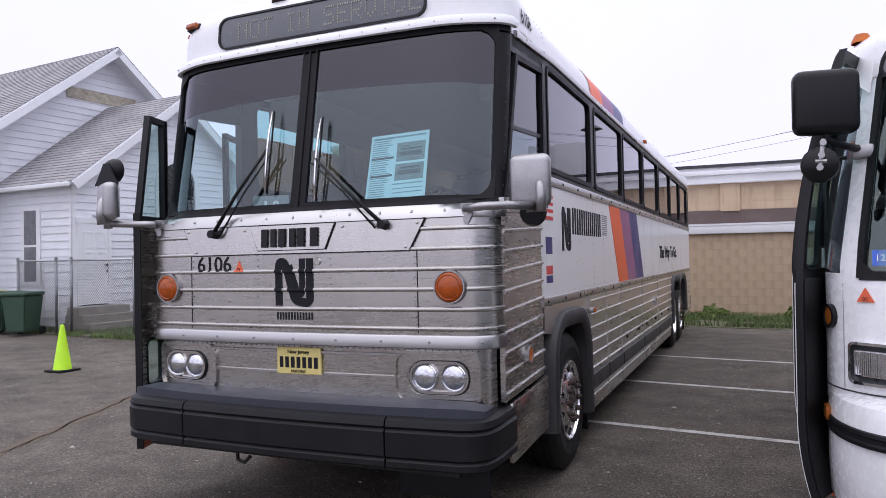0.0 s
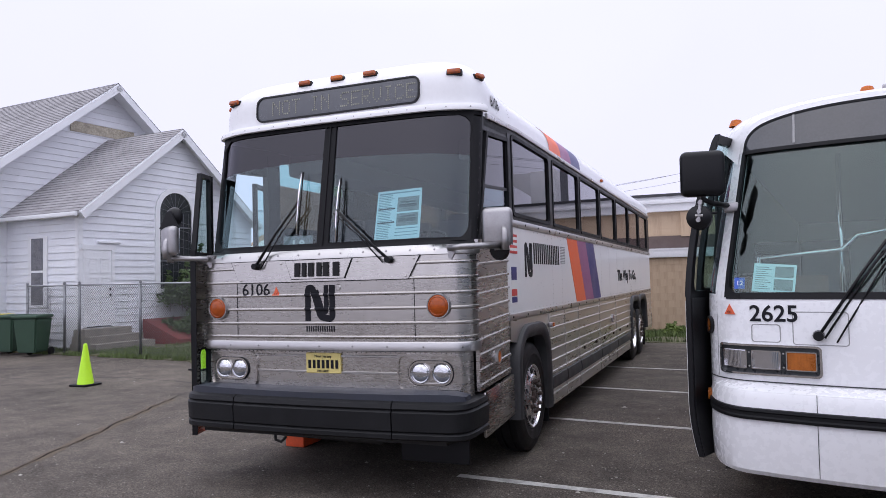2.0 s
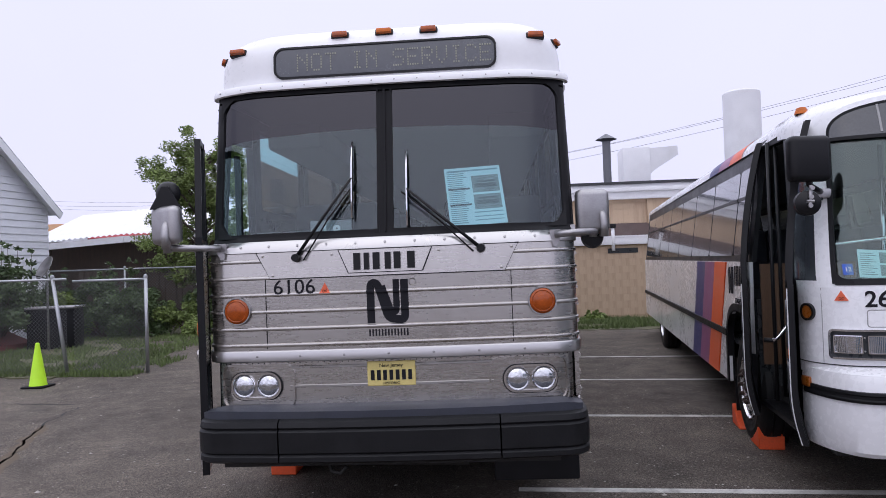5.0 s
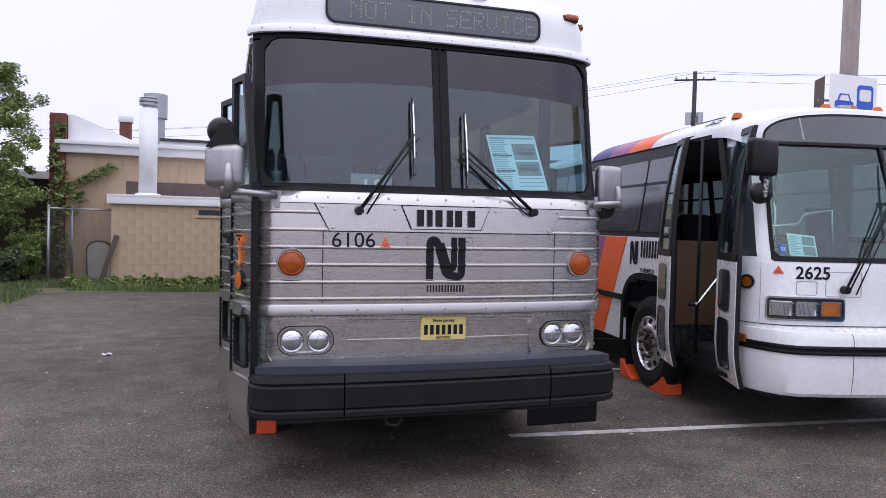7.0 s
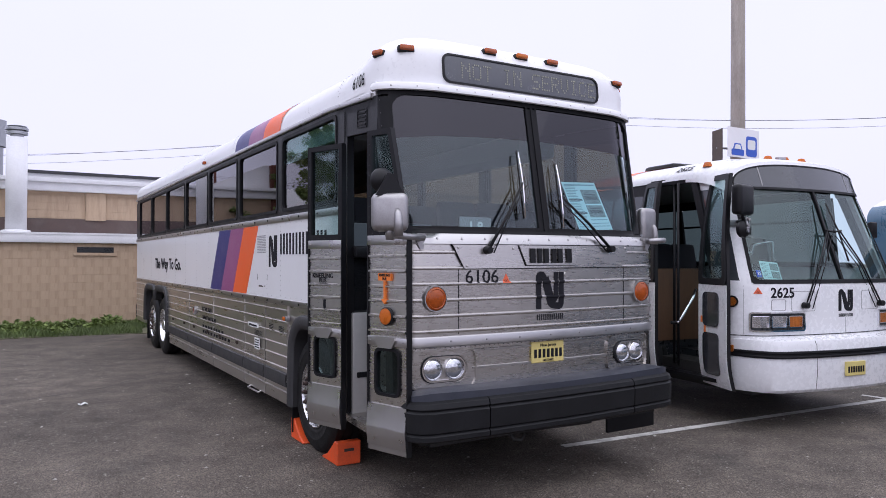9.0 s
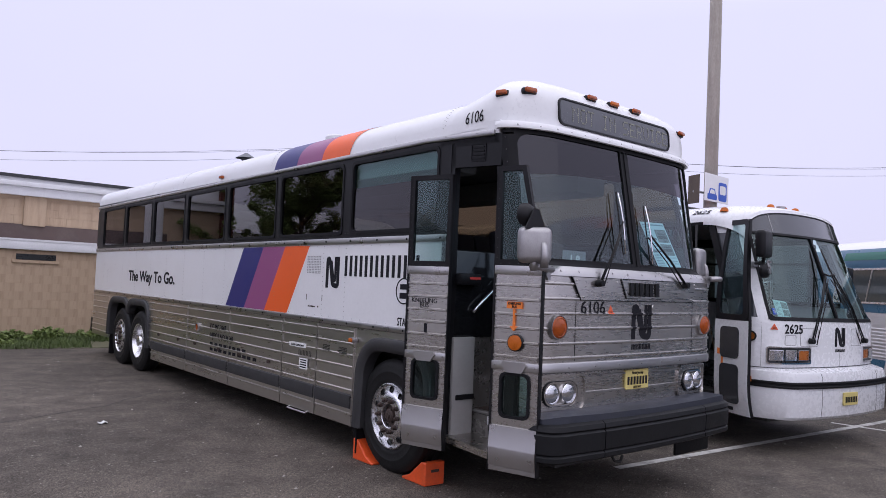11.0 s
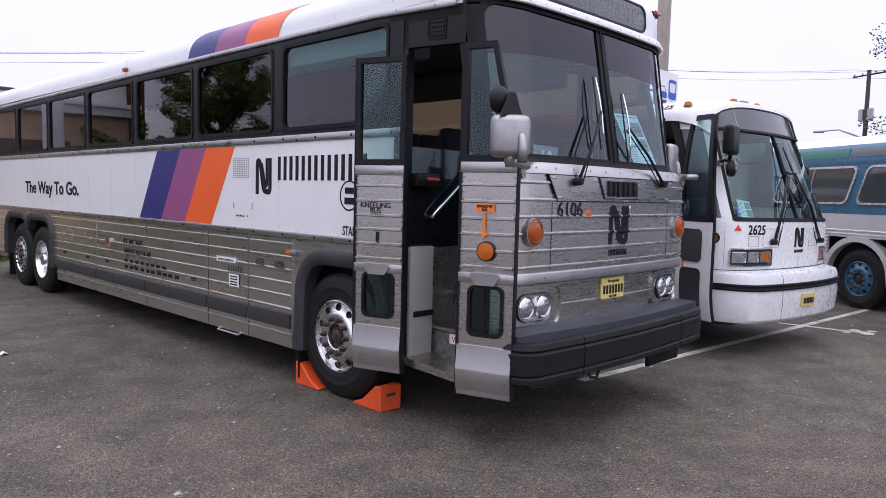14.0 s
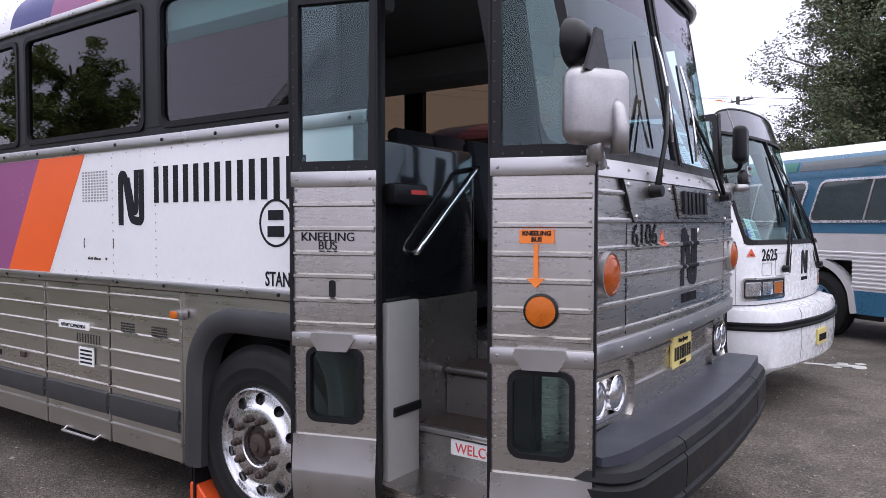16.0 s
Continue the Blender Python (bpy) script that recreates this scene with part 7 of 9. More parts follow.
flutes(0.68, X1, 0.76, 1.36)
flutes(X0, -0.68, 0.76, 1.36)
flutes(-0.68, 0.68, 1.20, 1.36)
gbox("plain_panel", X0, X1, 0.0, 0.05, 1.36, 1.60, GMALU, "plain aluminium belt panel")
bolts("rivets", [(X0 + 0.5 + 0.16 * i, 0.0, z) for i in range(60) for z in (1.40, 1.56)] + [(k, 0.0, 1.4 + 0.04 * i) for k in (1.4, 3.0, 4.6) for i in range(5)], 0.008, GMALU, lambda a, d, z: Vector((a, d, z)), gm, 5)
gbox("blue_band", X0, X1, -0.006, 0.05, 1.60, 2.50, GMBLUE, "teal blue window band")
bm = bmesh.new()
rows = []
for i in range(25):
    v = math.pi * i / 24
    c, s = math.cos(v), math.sin(v)
    y, z = GW / 2 - math.copysign(1, c) * abs(c) ** 0.75 * (GW / 2), 2.50 + 0.52 * s ** 0.75
    rows.append([bm.verts.new((t, y, z)) for t in (X0, X1)])
for p, q in zip(rows, rows[1:]):
    bm.faces.new((p[0], p[1], q[1], q[0]))
part("roof", bm, WHITE, gm, "white rounded roof")


def arc_gm(v, out=0.0):
    c, s = math.cos(v), math.sin(v)
    return GW / 2 - math.copysign(1, c) * abs(c) ** 0.75 * (GW / 2 + out), 2.50 + (0.52 + out) * s ** 0.75


bm = bmesh.new()
rows = []
for i in range(9):
    y, z = arc_gm(0.47 * i / 8, 0.006)
    rows.append([bm.verts.new((t, y, z)) for t in (X0, X1)])
for p, q in zip(rows, rows[1:]):
    bm.faces.new((p[0], p[1], q[1], q[0]))
part("roof_shoulder", bm, GMBLUE, gm, "teal blue roof shoulder")
# upper dark standee windows on the blue shoulder
for k in range(6):
    a0 = -1.9 + 1.6 * k
    bm = bmesh.new()
    vs = [[bm.verts.new((t + 0.12 * (z - 2.5), y, z)) for y, z in (arc_gm(0.07 + 0.24 * j / 4, 0.014) for j in range(5))] for t in (a0 + 0.03, a0 + 1.57)]
    for i in range(4):
        bm.faces.new((vs[0][i], vs[1][i], vs[1][i + 1], vs[0][i + 1]))
    part("standee_window", bm, GMGLASS if k else GREENGLASS, gm, "small dark upper window")
gbox("shoulder_strip", X0, X1, -0.012, 0.02, 2.46, 2.50, GMBLUE)
bm = bmesh.new()
for t in (X0, X1):
    vs = []
    for i in range(25):
        v = math.pi * i / 24
        c, s = math.cos(v), math.sin(v)
        vs.append((t, GW / 2 - math.copysign(1, c) * abs(c) ** 0.75 * (GW / 2 - 0.01), 2.50 + 0.51 * s ** 0.75))
    bm.faces.new([bm.verts.new(p) for p in [(t, 0.0, 0.45)] + vs + [(t, GW, 0.45)]])
part("end_wall", bm, GMBLUE, gm, shade=0)
gbox("far_side", X0, X1, GW - 0.05, GW, 0.45, 2.5, GMBLUE)
gbox("underframe", X0 + 0.2, X1 - 0.2, 0.75, GW - 0.1, 0.36, 1.3, UNDER)
for k in range(5):
    a0 = -2.19 + 2.09 * k
    w0 = 1.90 if k < 4 else 1.2
    bm = bmesh.new()
    ring(bm, rrect(a0, a0 + w0, 1.76, 2.42, 0.12, 5, skew=0.24), rrect(a0 + 0.036, a0 + w0 - 0.036, 1.796, 2.384, 0.095, 5, skew=0.225), -0.03, 0.0)
    w = part("side_window", bm, RIM, gm, "slanted side window in an aluminium frame")
    bm = bmesh.new()
    plate(bm, rrect(a0 + 0.03, a0 + w0 - 0.03, 1.79, 2.39, 0.1, 5, skew=0.23), -0.014, -0.007)
    part("pane", bm, GMGLASS, w)
    bm = bmesh.new()
    m_ = a0 + w0 * 0.5
    plate(bm, [(m_ - 0.015, 1.79), (m_ + 0.015, 1.79), (m_ + 0.185, 2.39), (m_ + 0.155, 2.39)], -0.028, -0.012)
    part("sash_bar", bm, ALU, w)
bm = bmesh.new()
ribbon(bm, arch_pts, 0.10, -0.02, 0.10)
part("wheel_arch", bm, GMALU, gm, "aluminium wheel arch trim")
bm = bmesh.new()
box(bm, -0.9, 0.9, 0.35, 0.4, 0.3, 1.3)
part("wheel_well", bm, UNDER, gm)
wl_ = wheel(gm, 0.0, 0.08, 0.50, -1, "front", GMBLUE)
wl_.rotation_euler = (0, 0, math.pi / 2)
wl2 = wheel(gm, 6.2, 0.08, 0.50, -1, "front", GMBLUE)
wl2.rotation_euler = (0, 0, math.pi / 2)


# ---- ground ----
def asphalt_material():
    m = bpy.data.materials.new("worn_asphalt")
    m.use_nodes = True
    N, Lk = m.node_tree.nodes, m.node_tree.links
    b = N["Principled BSDF"]
    co = N.new("ShaderNodeTexCoord")
    big, mid, fine = N.new("ShaderNodeTexNoise"), N.new("ShaderNodeTexNoise"), N.new("ShaderNodeTexNoise")
    vor = N.new("ShaderNodeTexVoronoi")
    for n, s, d in ((big, 0.35, 6), (mid, 2.6, 6), (fine, 45, 4)):
        n.inputs["Scale"].default_value, n.inputs["Detail"].default_value = s, d
        Lk.new(co.outputs["Object"], n.inputs["Vector"])
    vor.inputs["Scale"].default_value = 130
    Lk.new(co.outputs["Object"], vor.inputs["Vector"])
    r1 = N.new("ShaderNodeValToRGB")
    r1.color_ramp.elements[0].position, r1.color_ramp.elements[0].color = 0.34, (0.049, 0.0408, 0.0340, 1)
    r1.color_ramp.elements[1].position, r1.color_ramp.elements[1].color = 0.66, (0.141, 0.118, 0.0965, 1)
    ad = N.new("ShaderNodeMath")
    ad.operation = "ADD"
    hf = N.new("ShaderNodeMath")
    hf.operation, hf.inputs[1].default_value = "MULTIPLY", 0.5
    Lk.new(big.outputs["Fac"], ad.inputs[0])
    Lk.new(mid.outputs["Fac"], ad.inputs[1])
    Lk.new(ad.outputs[0], hf.inputs[0])
    Lk.new(hf.outputs[0], r1.inputs[0])
    sp = N.new("ShaderNodeMapRange")
    sp.inputs[1].default_value, sp.inputs[2].default_value = 0.2, 0.8
    sp.inputs[3].default_value, sp.inputs[4].default_value = 0.40, 1.62
    Lk.new(vor.outputs["Color"], sp.inputs[0])
    sc = N.new("ShaderNodeVectorMath")
    sc.operation = "SCALE"
    Lk.new(r1.outputs[0], sc.inputs[0])
    Lk.new(sp.outputs[0], sc.inputs[3])
    st = N.new("ShaderNodeTexNoise")
    st.inputs["Scale"].default_value, st.inputs["Detail"].default_value, st.inputs["Roughness"].default_value = 0.8, 9, 0.7
    Lk.new(co.outputs["Object"], st.inputs["Vector"])
    sr, mx = N.new("ShaderNodeMapRange"), N.new("ShaderNodeMix")
    sr.inputs[1].default_value, sr.inputs[2].default_value, sr.inputs[4].default_value = 0.57, 0.70, 0.5
    Lk.new(st.outputs["Fac"], sr.inputs[0])
    mx.data_type = "RGBA"
    mx.inputs[7].default_value = (0.03, 0.029, 0.028, 1)
    Lk.new(sr.outputs[0], mx.inputs["Factor"])
    Lk.new(sc.outputs[0], mx.inputs[6])
    v2, r2, m2 = N.new("ShaderNodeTexVoronoi"), N.new("ShaderNodeMapRange"), N.new("ShaderNodeMix")
    v2.inputs["Scale"].default_value = 75
    Lk.new(co.outputs["Object"], v2.inputs["Vector"])
    r2.inputs[1].default_value, r2.inputs[2].default_value, r2.inputs[4].default_value = 0.82, 0.90, 0.55
    Lk.new(v2.outputs["Color"], r2.inputs[0])
    m2.data_type = "RGBA"
    m2.inputs[7].default_value = (0.30, 0.275, 0.24, 1)
    Lk.new(r2.outputs[0], m2.inputs["Factor"])
    Lk.new(mx.outputs[2], m2.inputs[6])
    Lk.new(m2.outputs[2], b.inputs["Base Color"])
    b.inputs["Roughness"].default_value = 0.85
    b.inputs["Specular IOR Level"].default_value = 0.35
    bp = N.new("ShaderNodeBump")
    bp.inputs["Strength"].default_value, bp.inputs["Distance"].default_value = 0.7, 0.006
    Lk.new(vor.outputs["Distance"], bp.inputs["Height"])
    Lk.new(bp.outputs[0], b.inputs["Normal"])
    return m


ASPHALT = asphalt_material()
PAINT = material("worn_white_road_paint", (0.52, 0.51, 0.48), 0.8, 0.0, 0.3, 6, 60, 0.001, 0.9, (0.10, 0.095, 0.09))
CRACK = material("dark_crack_filler", (0.022, 0.021, 0.020), 0.9, 0.0, 0.3, 20, 100)
CRACKDIRT = material("dirt_in_crack", (0.10, 0.075, 0.05), 0.95, 0.0, 0.4, 20, 100)
SOIL = material("soil_and_turf", (0.098, 0.095, 0.052), 0.95, 0.0, 0.45, 1.5, 25, 0.01)
GRASS = material("grass_blades", (0.105, 0.145, 0.045), 0.7, 0.0, 0.5, 0.8, 9)
LEAF = material("leaves", (0.125, 0.155, 0.075), 0.6, 0.0, 0.5, 1.2, 12)
LEAF2 = material("light_leaves", (0.165, 0.22, 0.06), 0.6, 0.0, 0.5, 1.5, 12)
LEAF3 = material("dark_shrub_leaves", (0.078, 0.118, 0.045), 0.5, 0.0, 0.75, 3.5, 16)
LEAF4 = material("tree_leaves", (0.085, 0.108, 0.050), 0.6, 0.0, 0.6, 0.6, 8)
BARK = material("bark", (0.09, 0.07, 0.055), 0.9, 0.0, 0.35, 6, 40, 0.01)
WOODPOLE = material("weathered_pole_wood", (0.38, 0.345, 0.305), 0.9, 0.0, 0.3, 2, 30, 0.004, 0.4, (0.16, 0.135, 0.11), stretch=(6, 6, 0.5))
SIDING = material("white_clapboard_paint", (0.75, 0.765, 0.80), 0.55, 0.0, 0.05, 2, 30, 0.0006, 0.18, (0.42, 0.43, 0.45), per_object=0.04)
TRIMW = material("white_trim_paint", (0.77, 0.78, 0.80), 0.5, 0.0, 0.05, 3, 40, 0.0005, 0.12, (0.45, 0.45, 0.45))
SHINGLE = material("grey_shingles", (0.30, 0.29, 0.30), 0.9, 0.0, 0.28, 1.6, 22, 0.004, 0.5, (0.10, 0.095, 0.095), stretch=(1, 1, 1))
BLOCK = material("tan_painted_block", (0.475, 0.355, 0.243), 0.8, 0.0, 0.07, 2.5, 40, 0.002, 0.55, (0.22, 0.135, 0.085), per_object=0.02, drip=(3.0, 3.0, 0.35))
JOINT = material("block_joint", (0.465, 0.345, 0.237), 0.9, 0.0, 0.15, 5, 50, 0.002)
BROWNBAND = material("brown_band_paint", (0.105, 0.075, 0.068), 0.8, 0.0, 0.2, 3, 40, 0.002, 0.3, (0.2, 0.17, 0.15))
WHITEPAINT = material("white_masonry_paint", (0.78, 0.78, 0.80), 0.6, 0.0, 0.08, 2, 30, 0.001, 0.2, (0.5, 0.49, 0.48))
GALV = material("galvanised_steel", (0.42, 0.43, 0.45), 0.5, 0.85, 0.15, 6, 60, 0.0006)
DARKPOLE = material("dark_creosoted_wood", (0.04, 0.034, 0.032), 0.9, 0.0, 0.3, 3, 30)
VENTMET = material("dull_dark_galvanised", (0.15, 0.155, 0.17), 0.5, 0.5, 0.2, 5, 40, 0.0006)
WIRE = material("chain_link_wire", (0.12, 0.124, 0.128), 0.55, 0.5, 0.15)
BRICK = material("old_red_brick", (0.17, 0.06, 0.045), 0.85, 0.0, 0.3, 8, 50, 0.003)
REDWOOD = material("dull_red_boards", (0.17, 0.045, 0.042), 0.7, 0.0, 0.2, 3, 30, 0.001)
BINGREEN = material("dark_green_plastic", (0.032, 0.068, 0.042), 0.5, 0.0, 0.12, 4, 50)
BINYELLOW = material("yellow_plastic", (0.60, 0.50, 0.02), 0.5, 0.0, 0.1, 4, 50)
DARKGLASS = material("dark_leaded_glass", (0.03, 0.033, 0.038), 0.2, 0.0, 0.5, 9, 40, coat=0.3)
CURTAIN = material("curtained_glass", (0.14, 0.14, 0.155), 0.2, 0.0, 0.5, 5, 30, coat=0.4)
DARKROOF = material("tar_roof_edge", (0.05, 0.05, 0.055), 0.8, 0.0, 0.3, 3, 30)
CONCRETE = material("old_concrete", (0.24, 0.22, 0.19), 0.9, 0.0, 0.25, 4, 50, 0.003, 0.4, (0.1, 0.09, 0.07))

bm = bmesh.new()
R = 400
vs = [bm.verts.new(p) for p in ((-R, -R, 0), (R, -R, 0), (R, R, 0), (-R, R, 0))]
bm.faces.new(vs)
tagged(part("ground", bm, ASPHALT), "grey worn asphalt car park with fine cracks", "ground", kind="structure")


def strip(name, p, q, w, mat, z=0.004, label="", cat="marking", wob=0.0, n=1, kind="structure"):
    """A thin painted strip on the ground from p to q."""
    bm = bmesh.new()
    p, q = Vector((*p, 0)), Vector((*q, 0))
    d = (q - p).normalized()
    nrm = Vector((-d.y, d.x, 0))
    rows = []
    for i in range(n + 1):
        c = p.lerp(q, i / n) + nrm * wob * (random.random() - 0.5)
        k = w * (1 + (0.5 * (random.random() - 0.5) if wob else 0.06 * (random.random() - 0.5)))
        rows.append([bm.verts.new(c + nrm * k / 2 + Vector((0, 0, z))), bm.verts.new(c - nrm * k / 2 + Vector((0, 0, z)))])
    for a, b in zip(rows, rows[1:]):
        bm.faces.new((a[0], a[1], b[1], b[0]))
    bmesh.ops.recalc_face_normals(bm, faces=bm.faces[:])
    return tagged(part(name, bm, mat), label, cat, kind=kind)


for k, (p, q) in enumerate((((0.85, 0.785), (9.4, 0.23)), ((0.95, 3.42), (6.4, 2.86)), ((0.9, 5.84), (6.6, 5.22)), ((0.9, 8.28), (6.8, 7.62)), ((0.82, -1.82), (6.5, -2.15)))):
    strip("bay_line", p, q, 0.10, PAINT, label="worn white parking bay line on asphalt", n=40)
strip("bay_line", (5.95, 0.77), (6.06, 0.0), 0.09, PAINT, z=0.006, label="short worn white cross line on asphalt", n=6)
bm = bmesh.new()
for i in range(14):
    a = random.random() * 6.28
    r = 0.22 * random.random()
    c = (6.13 + r * math.cos(a) * 1.3, -0.29 + r * math.sin(a))
    k = 0.05 + 0.05 * random.random()
    vs = [bm.verts.new((c[0] + k * math.cos(t + 0.3 * random.random()), c[1] + k * math.sin(t), 0.005 + 0.0003 * i)) for t in [2 * math.pi * j / 7 for j in range(7)]]
    bm.faces.new(vs)
tagged(part("paint_patch", bm, PAINT), "splashed white paint patch on asphalt", "marking", kind="structure")


def crack(pts, w, mat, name="crack", label="long dark crack in the asphalt"):
    bm = bmesh.new()
    line = []
    for a, b in zip(pts, pts[1:]):
        n = max(2, int(math.hypot(b[0] - a[0], b[1] - a[1]) / 0.12))
        for i in range(n):
            line.append((a[0] + (b[0] - a[0]) * i / n + 0.06 * (random.random() - 0.5), a[1] + (b[1] - a[1]) * i / n + 0.06 * (random.random() - 0.5)))
    rows = []
    for i, p in enumerate(line):
        a, b = line[max(0, i - 1)], line[min(len(line) - 1, i + 1)]
        dx, dy = b[0] - a[0], b[1] - a[1]
        s = math.hypot(dx, dy)
        k = w * (0.3 + random.random()) / 2
        rows.append((bm.verts.new((p[0] - dy / s * k, p[1] + dx / s * k, 0.003)), bm.verts.new((p[0] + dy / s * k, p[1] - dx / s * k, 0.003))))
    for a, b in zip(rows, rows[1:]):
        bm.faces.new((a[0], a[1], b[1], b[0]))
    bmesh.ops.recalc_face_normals(bm, faces=bm.faces[:])
    tagged(part(name, bm, mat), label, "crack", kind="structure")


crack([(-2.6, -1.6), (-2.98, -0.74), (-3.71, 1.04), (-4.71, 3.47), (-4.9, 4.6)], 0.03, CRACK)
crack([(-5.6, 4.9), (-4.2, 5.4), (-2.59, 6.2), (-1.6, 7.1)], 0.022, CRACK)
crack([(-3.0, -0.7), (-3.73, 1.06), (-4.70, 3.47)], 0.15, CRACKDIRT, "crack_dirt", "band of brown dirt along a crack")
crack([(-9.5, 4.2), (-7.2, 4.9), (-4.9, 4.6)], 0.04, CRACK)
crack([(2.9, -1.7), (4.4, -1.2), (5.8, -1.5)], 0.025, CRACK)
tagged(part("paper_scrap", warp(B(-2.93, -2.82, 5.05, 5.12, 0.004, 0.012, n=3), lambda x, y, z: Vector((x, y + (x + 2.9) * 0.4, z + 0.02 * math.sin((x + 2.9) * 40) ** 2)))  , PAPERW), "crumpled white paper scrap on asphalt", "litter")

# loose grit
rng = np.random.default_rng(7)
V, F = [], []
for x, y, a, k, h in zip(rng.uniform(-11, 9, 6000), rng.uniform(-3.5, 12.5, 6000), rng.uniform(0, 6.28, 6000), rng.exponential(0.004, 6000) + 0.0035, rng.uniform(0.3, 0.8, 6000)):
    i = len(V)
    V += [(x + k * math.cos(a + t), y + k * math.sin(a + t) * 0.7, 0.001) for t in (0, 1.6, 3.1, 4.7)] + [(x, y, k * h)]
    F += [(i, i + 1, i + 4), (i + 1, i + 2, i + 4), (i + 2, i + 3, i + 4), (i + 3, i, i + 4)]
me = bpy.data.meshes.new("grit")
me.from_pydata(V, [], F)
me.materials.append(material("pale_grit", (0.34, 0.32, 0.29), 0.9, 0.0, 0.5, 3, 20))
tagged(new("grit", me), "pale loose grit scattered on asphalt", "grit", kind="stuff")
# turf strips, slightly raised
def turf(name, pts, h, label):
    bm = bmesh.new()
    line = []
    for (x0, y0), (x1, y1) in zip(pts, pts[1:] + pts[:1]):
        n = max(1, int(math.hypot(x1 - x0, y1 - y0) / 0.25))
        line += [(x0 + (x1 - x0) * i / n + 0.16 * (random.random() - 0.5), y0 + (y1 - y0) * i / n + 0.16 * (random.random() - 0.5)) for i in range(n)]
    pts = line
    top = [bm.verts.new((x, y, h)) for x, y in pts]
    bot = [bm.verts.new((x + 0.0, y, -0.02)) for x, y in pts]
    bm.faces.new(top)
    for i in range(len(pts)):
        j = (i + 1) % len(pts)
        bm.faces.new((top[i], bot[i], bot[j], top[j]))
    bmesh.ops.recalc_face_normals(bm, faces=bm.faces[:])
    return tagged(part(name, bm, SOIL, shade=0), label, "turf", kind="structure")


def blades(name, spots, h, label, mat=GRASS):
    me_v, me_f = [], []
    for x, y, z in spots:
        a, hh, w = random.random() * 6.28, h * (0.4 + random.random()), 0.006 + 0.010 * random.random()
        dx, dy = math.cos(a) * w, math.sin(a) * w
        bx, by = 0.5 * hh * (random.random() - 0.5), 0.5 * hh * (random.random() - 0.5)
        i = len(me_v)
        me_v += [(x - dx, y - dy, z), (x + dx, y + dy, z), (x + bx + dx * 0.6, y + by + dy * 0.6, z + hh * 0.6), (x + bx * 2.2, y + by * 2.2, z + hh)]
        me_f += [(i, i + 1, i + 2), (i, i + 2, i + 3)]
    me = bpy.data.meshes.new(name)
    me.from_pydata(me_v, [], me_f)
    me.materials.append(mat)
    return tagged(new(name, me), label, "grass", kind="stuff")


turf("turf_back", [(-14, 13.3), (-6, 13.0), (-2.7, 13.6), (1.2, 13.0), (4.1, 12.75), (14, 12.2), (14, 16), (-14, 17)], 0.012, "rough turf strip along the block wall")
spots = []
for _ in range(34000):
    x = -7 + 17 * random.random()
    y = 13.2 - 0.07 * x + 2.6 * random.random() ** 0.9
    if noise.noise(Vector((x * 0.9, y * 0.9, 0))) > -0.14 or (y > 14.6 and noise.noise(Vector((x * 2, y * 2, 5))) > -0.2):
        spots.append((x, y, 0.005))
blades("grass", spots, 0.13, "patchy green grass and weeds by the wall")
turf("turf_house", [(-17, 7.9), (-13.8, 7.75), (-9.6, 7.45), (-6.9, 7.0), (-7.6, 9.5), (-9, 16), (-20, 22)], 0.022, "rough lawn round the white house")
spots = []
for _ in range(34000):
    x = -15 + 9.5 * random.random()
    y = 7.3 + 7.2 * random.random() ** 1.5 - (x + 9) * 0.08
    if noise.noise(Vector((x * 1.1, y * 1.1, 3))) > -0.15:
        spots.append((x, y, 0.005))
blades("grass", spots, 0.09, "thin lawn grass behind the fence")


def leaves(name, clumps, mat, parent, size=0.09, label=""):
    """Many small leaves round clump centres (x, y, z, radius, count)."""
    rng = np.random.default_rng(int(random.random() * 1e6))
    unit = lambda v: v / np.linalg.norm(v, axis=1, keepdims=True)
    C = np.concatenate([np.tile(c[:4], (c[4], 1)) for c in clumps])
    n = len(C)
    d = unit(rng.normal(size=(n, 3))) * (C[:, 3] * rng.random(n) ** 0.45)[:, None] * (1, 1, 0.75)
    p = C[:, :3] + d
    a = unit(rng.normal(size=(n, 3)) * (1, 1, 0.6))
    b = unit(np.cross(a, rng.normal(size=(n, 3))))
    s = (size * (0.6 + 0.8 * rng.random(n)))[:, None]
    V = np.stack([p - a * s, p + b * s * 0.45, p + a * s, p - b * s * 0.45], 1).reshape(-1, 3)
    me = bpy.data.meshes.new(name)
    me.from_pydata(V.tolist(), [], np.arange(4 * n).reshape(-1, 4).tolist())
    me.materials.append(mat)
    ob = new(name, me)
    ob.parent = parent
    return tagged(ob, label, kind="stuff")


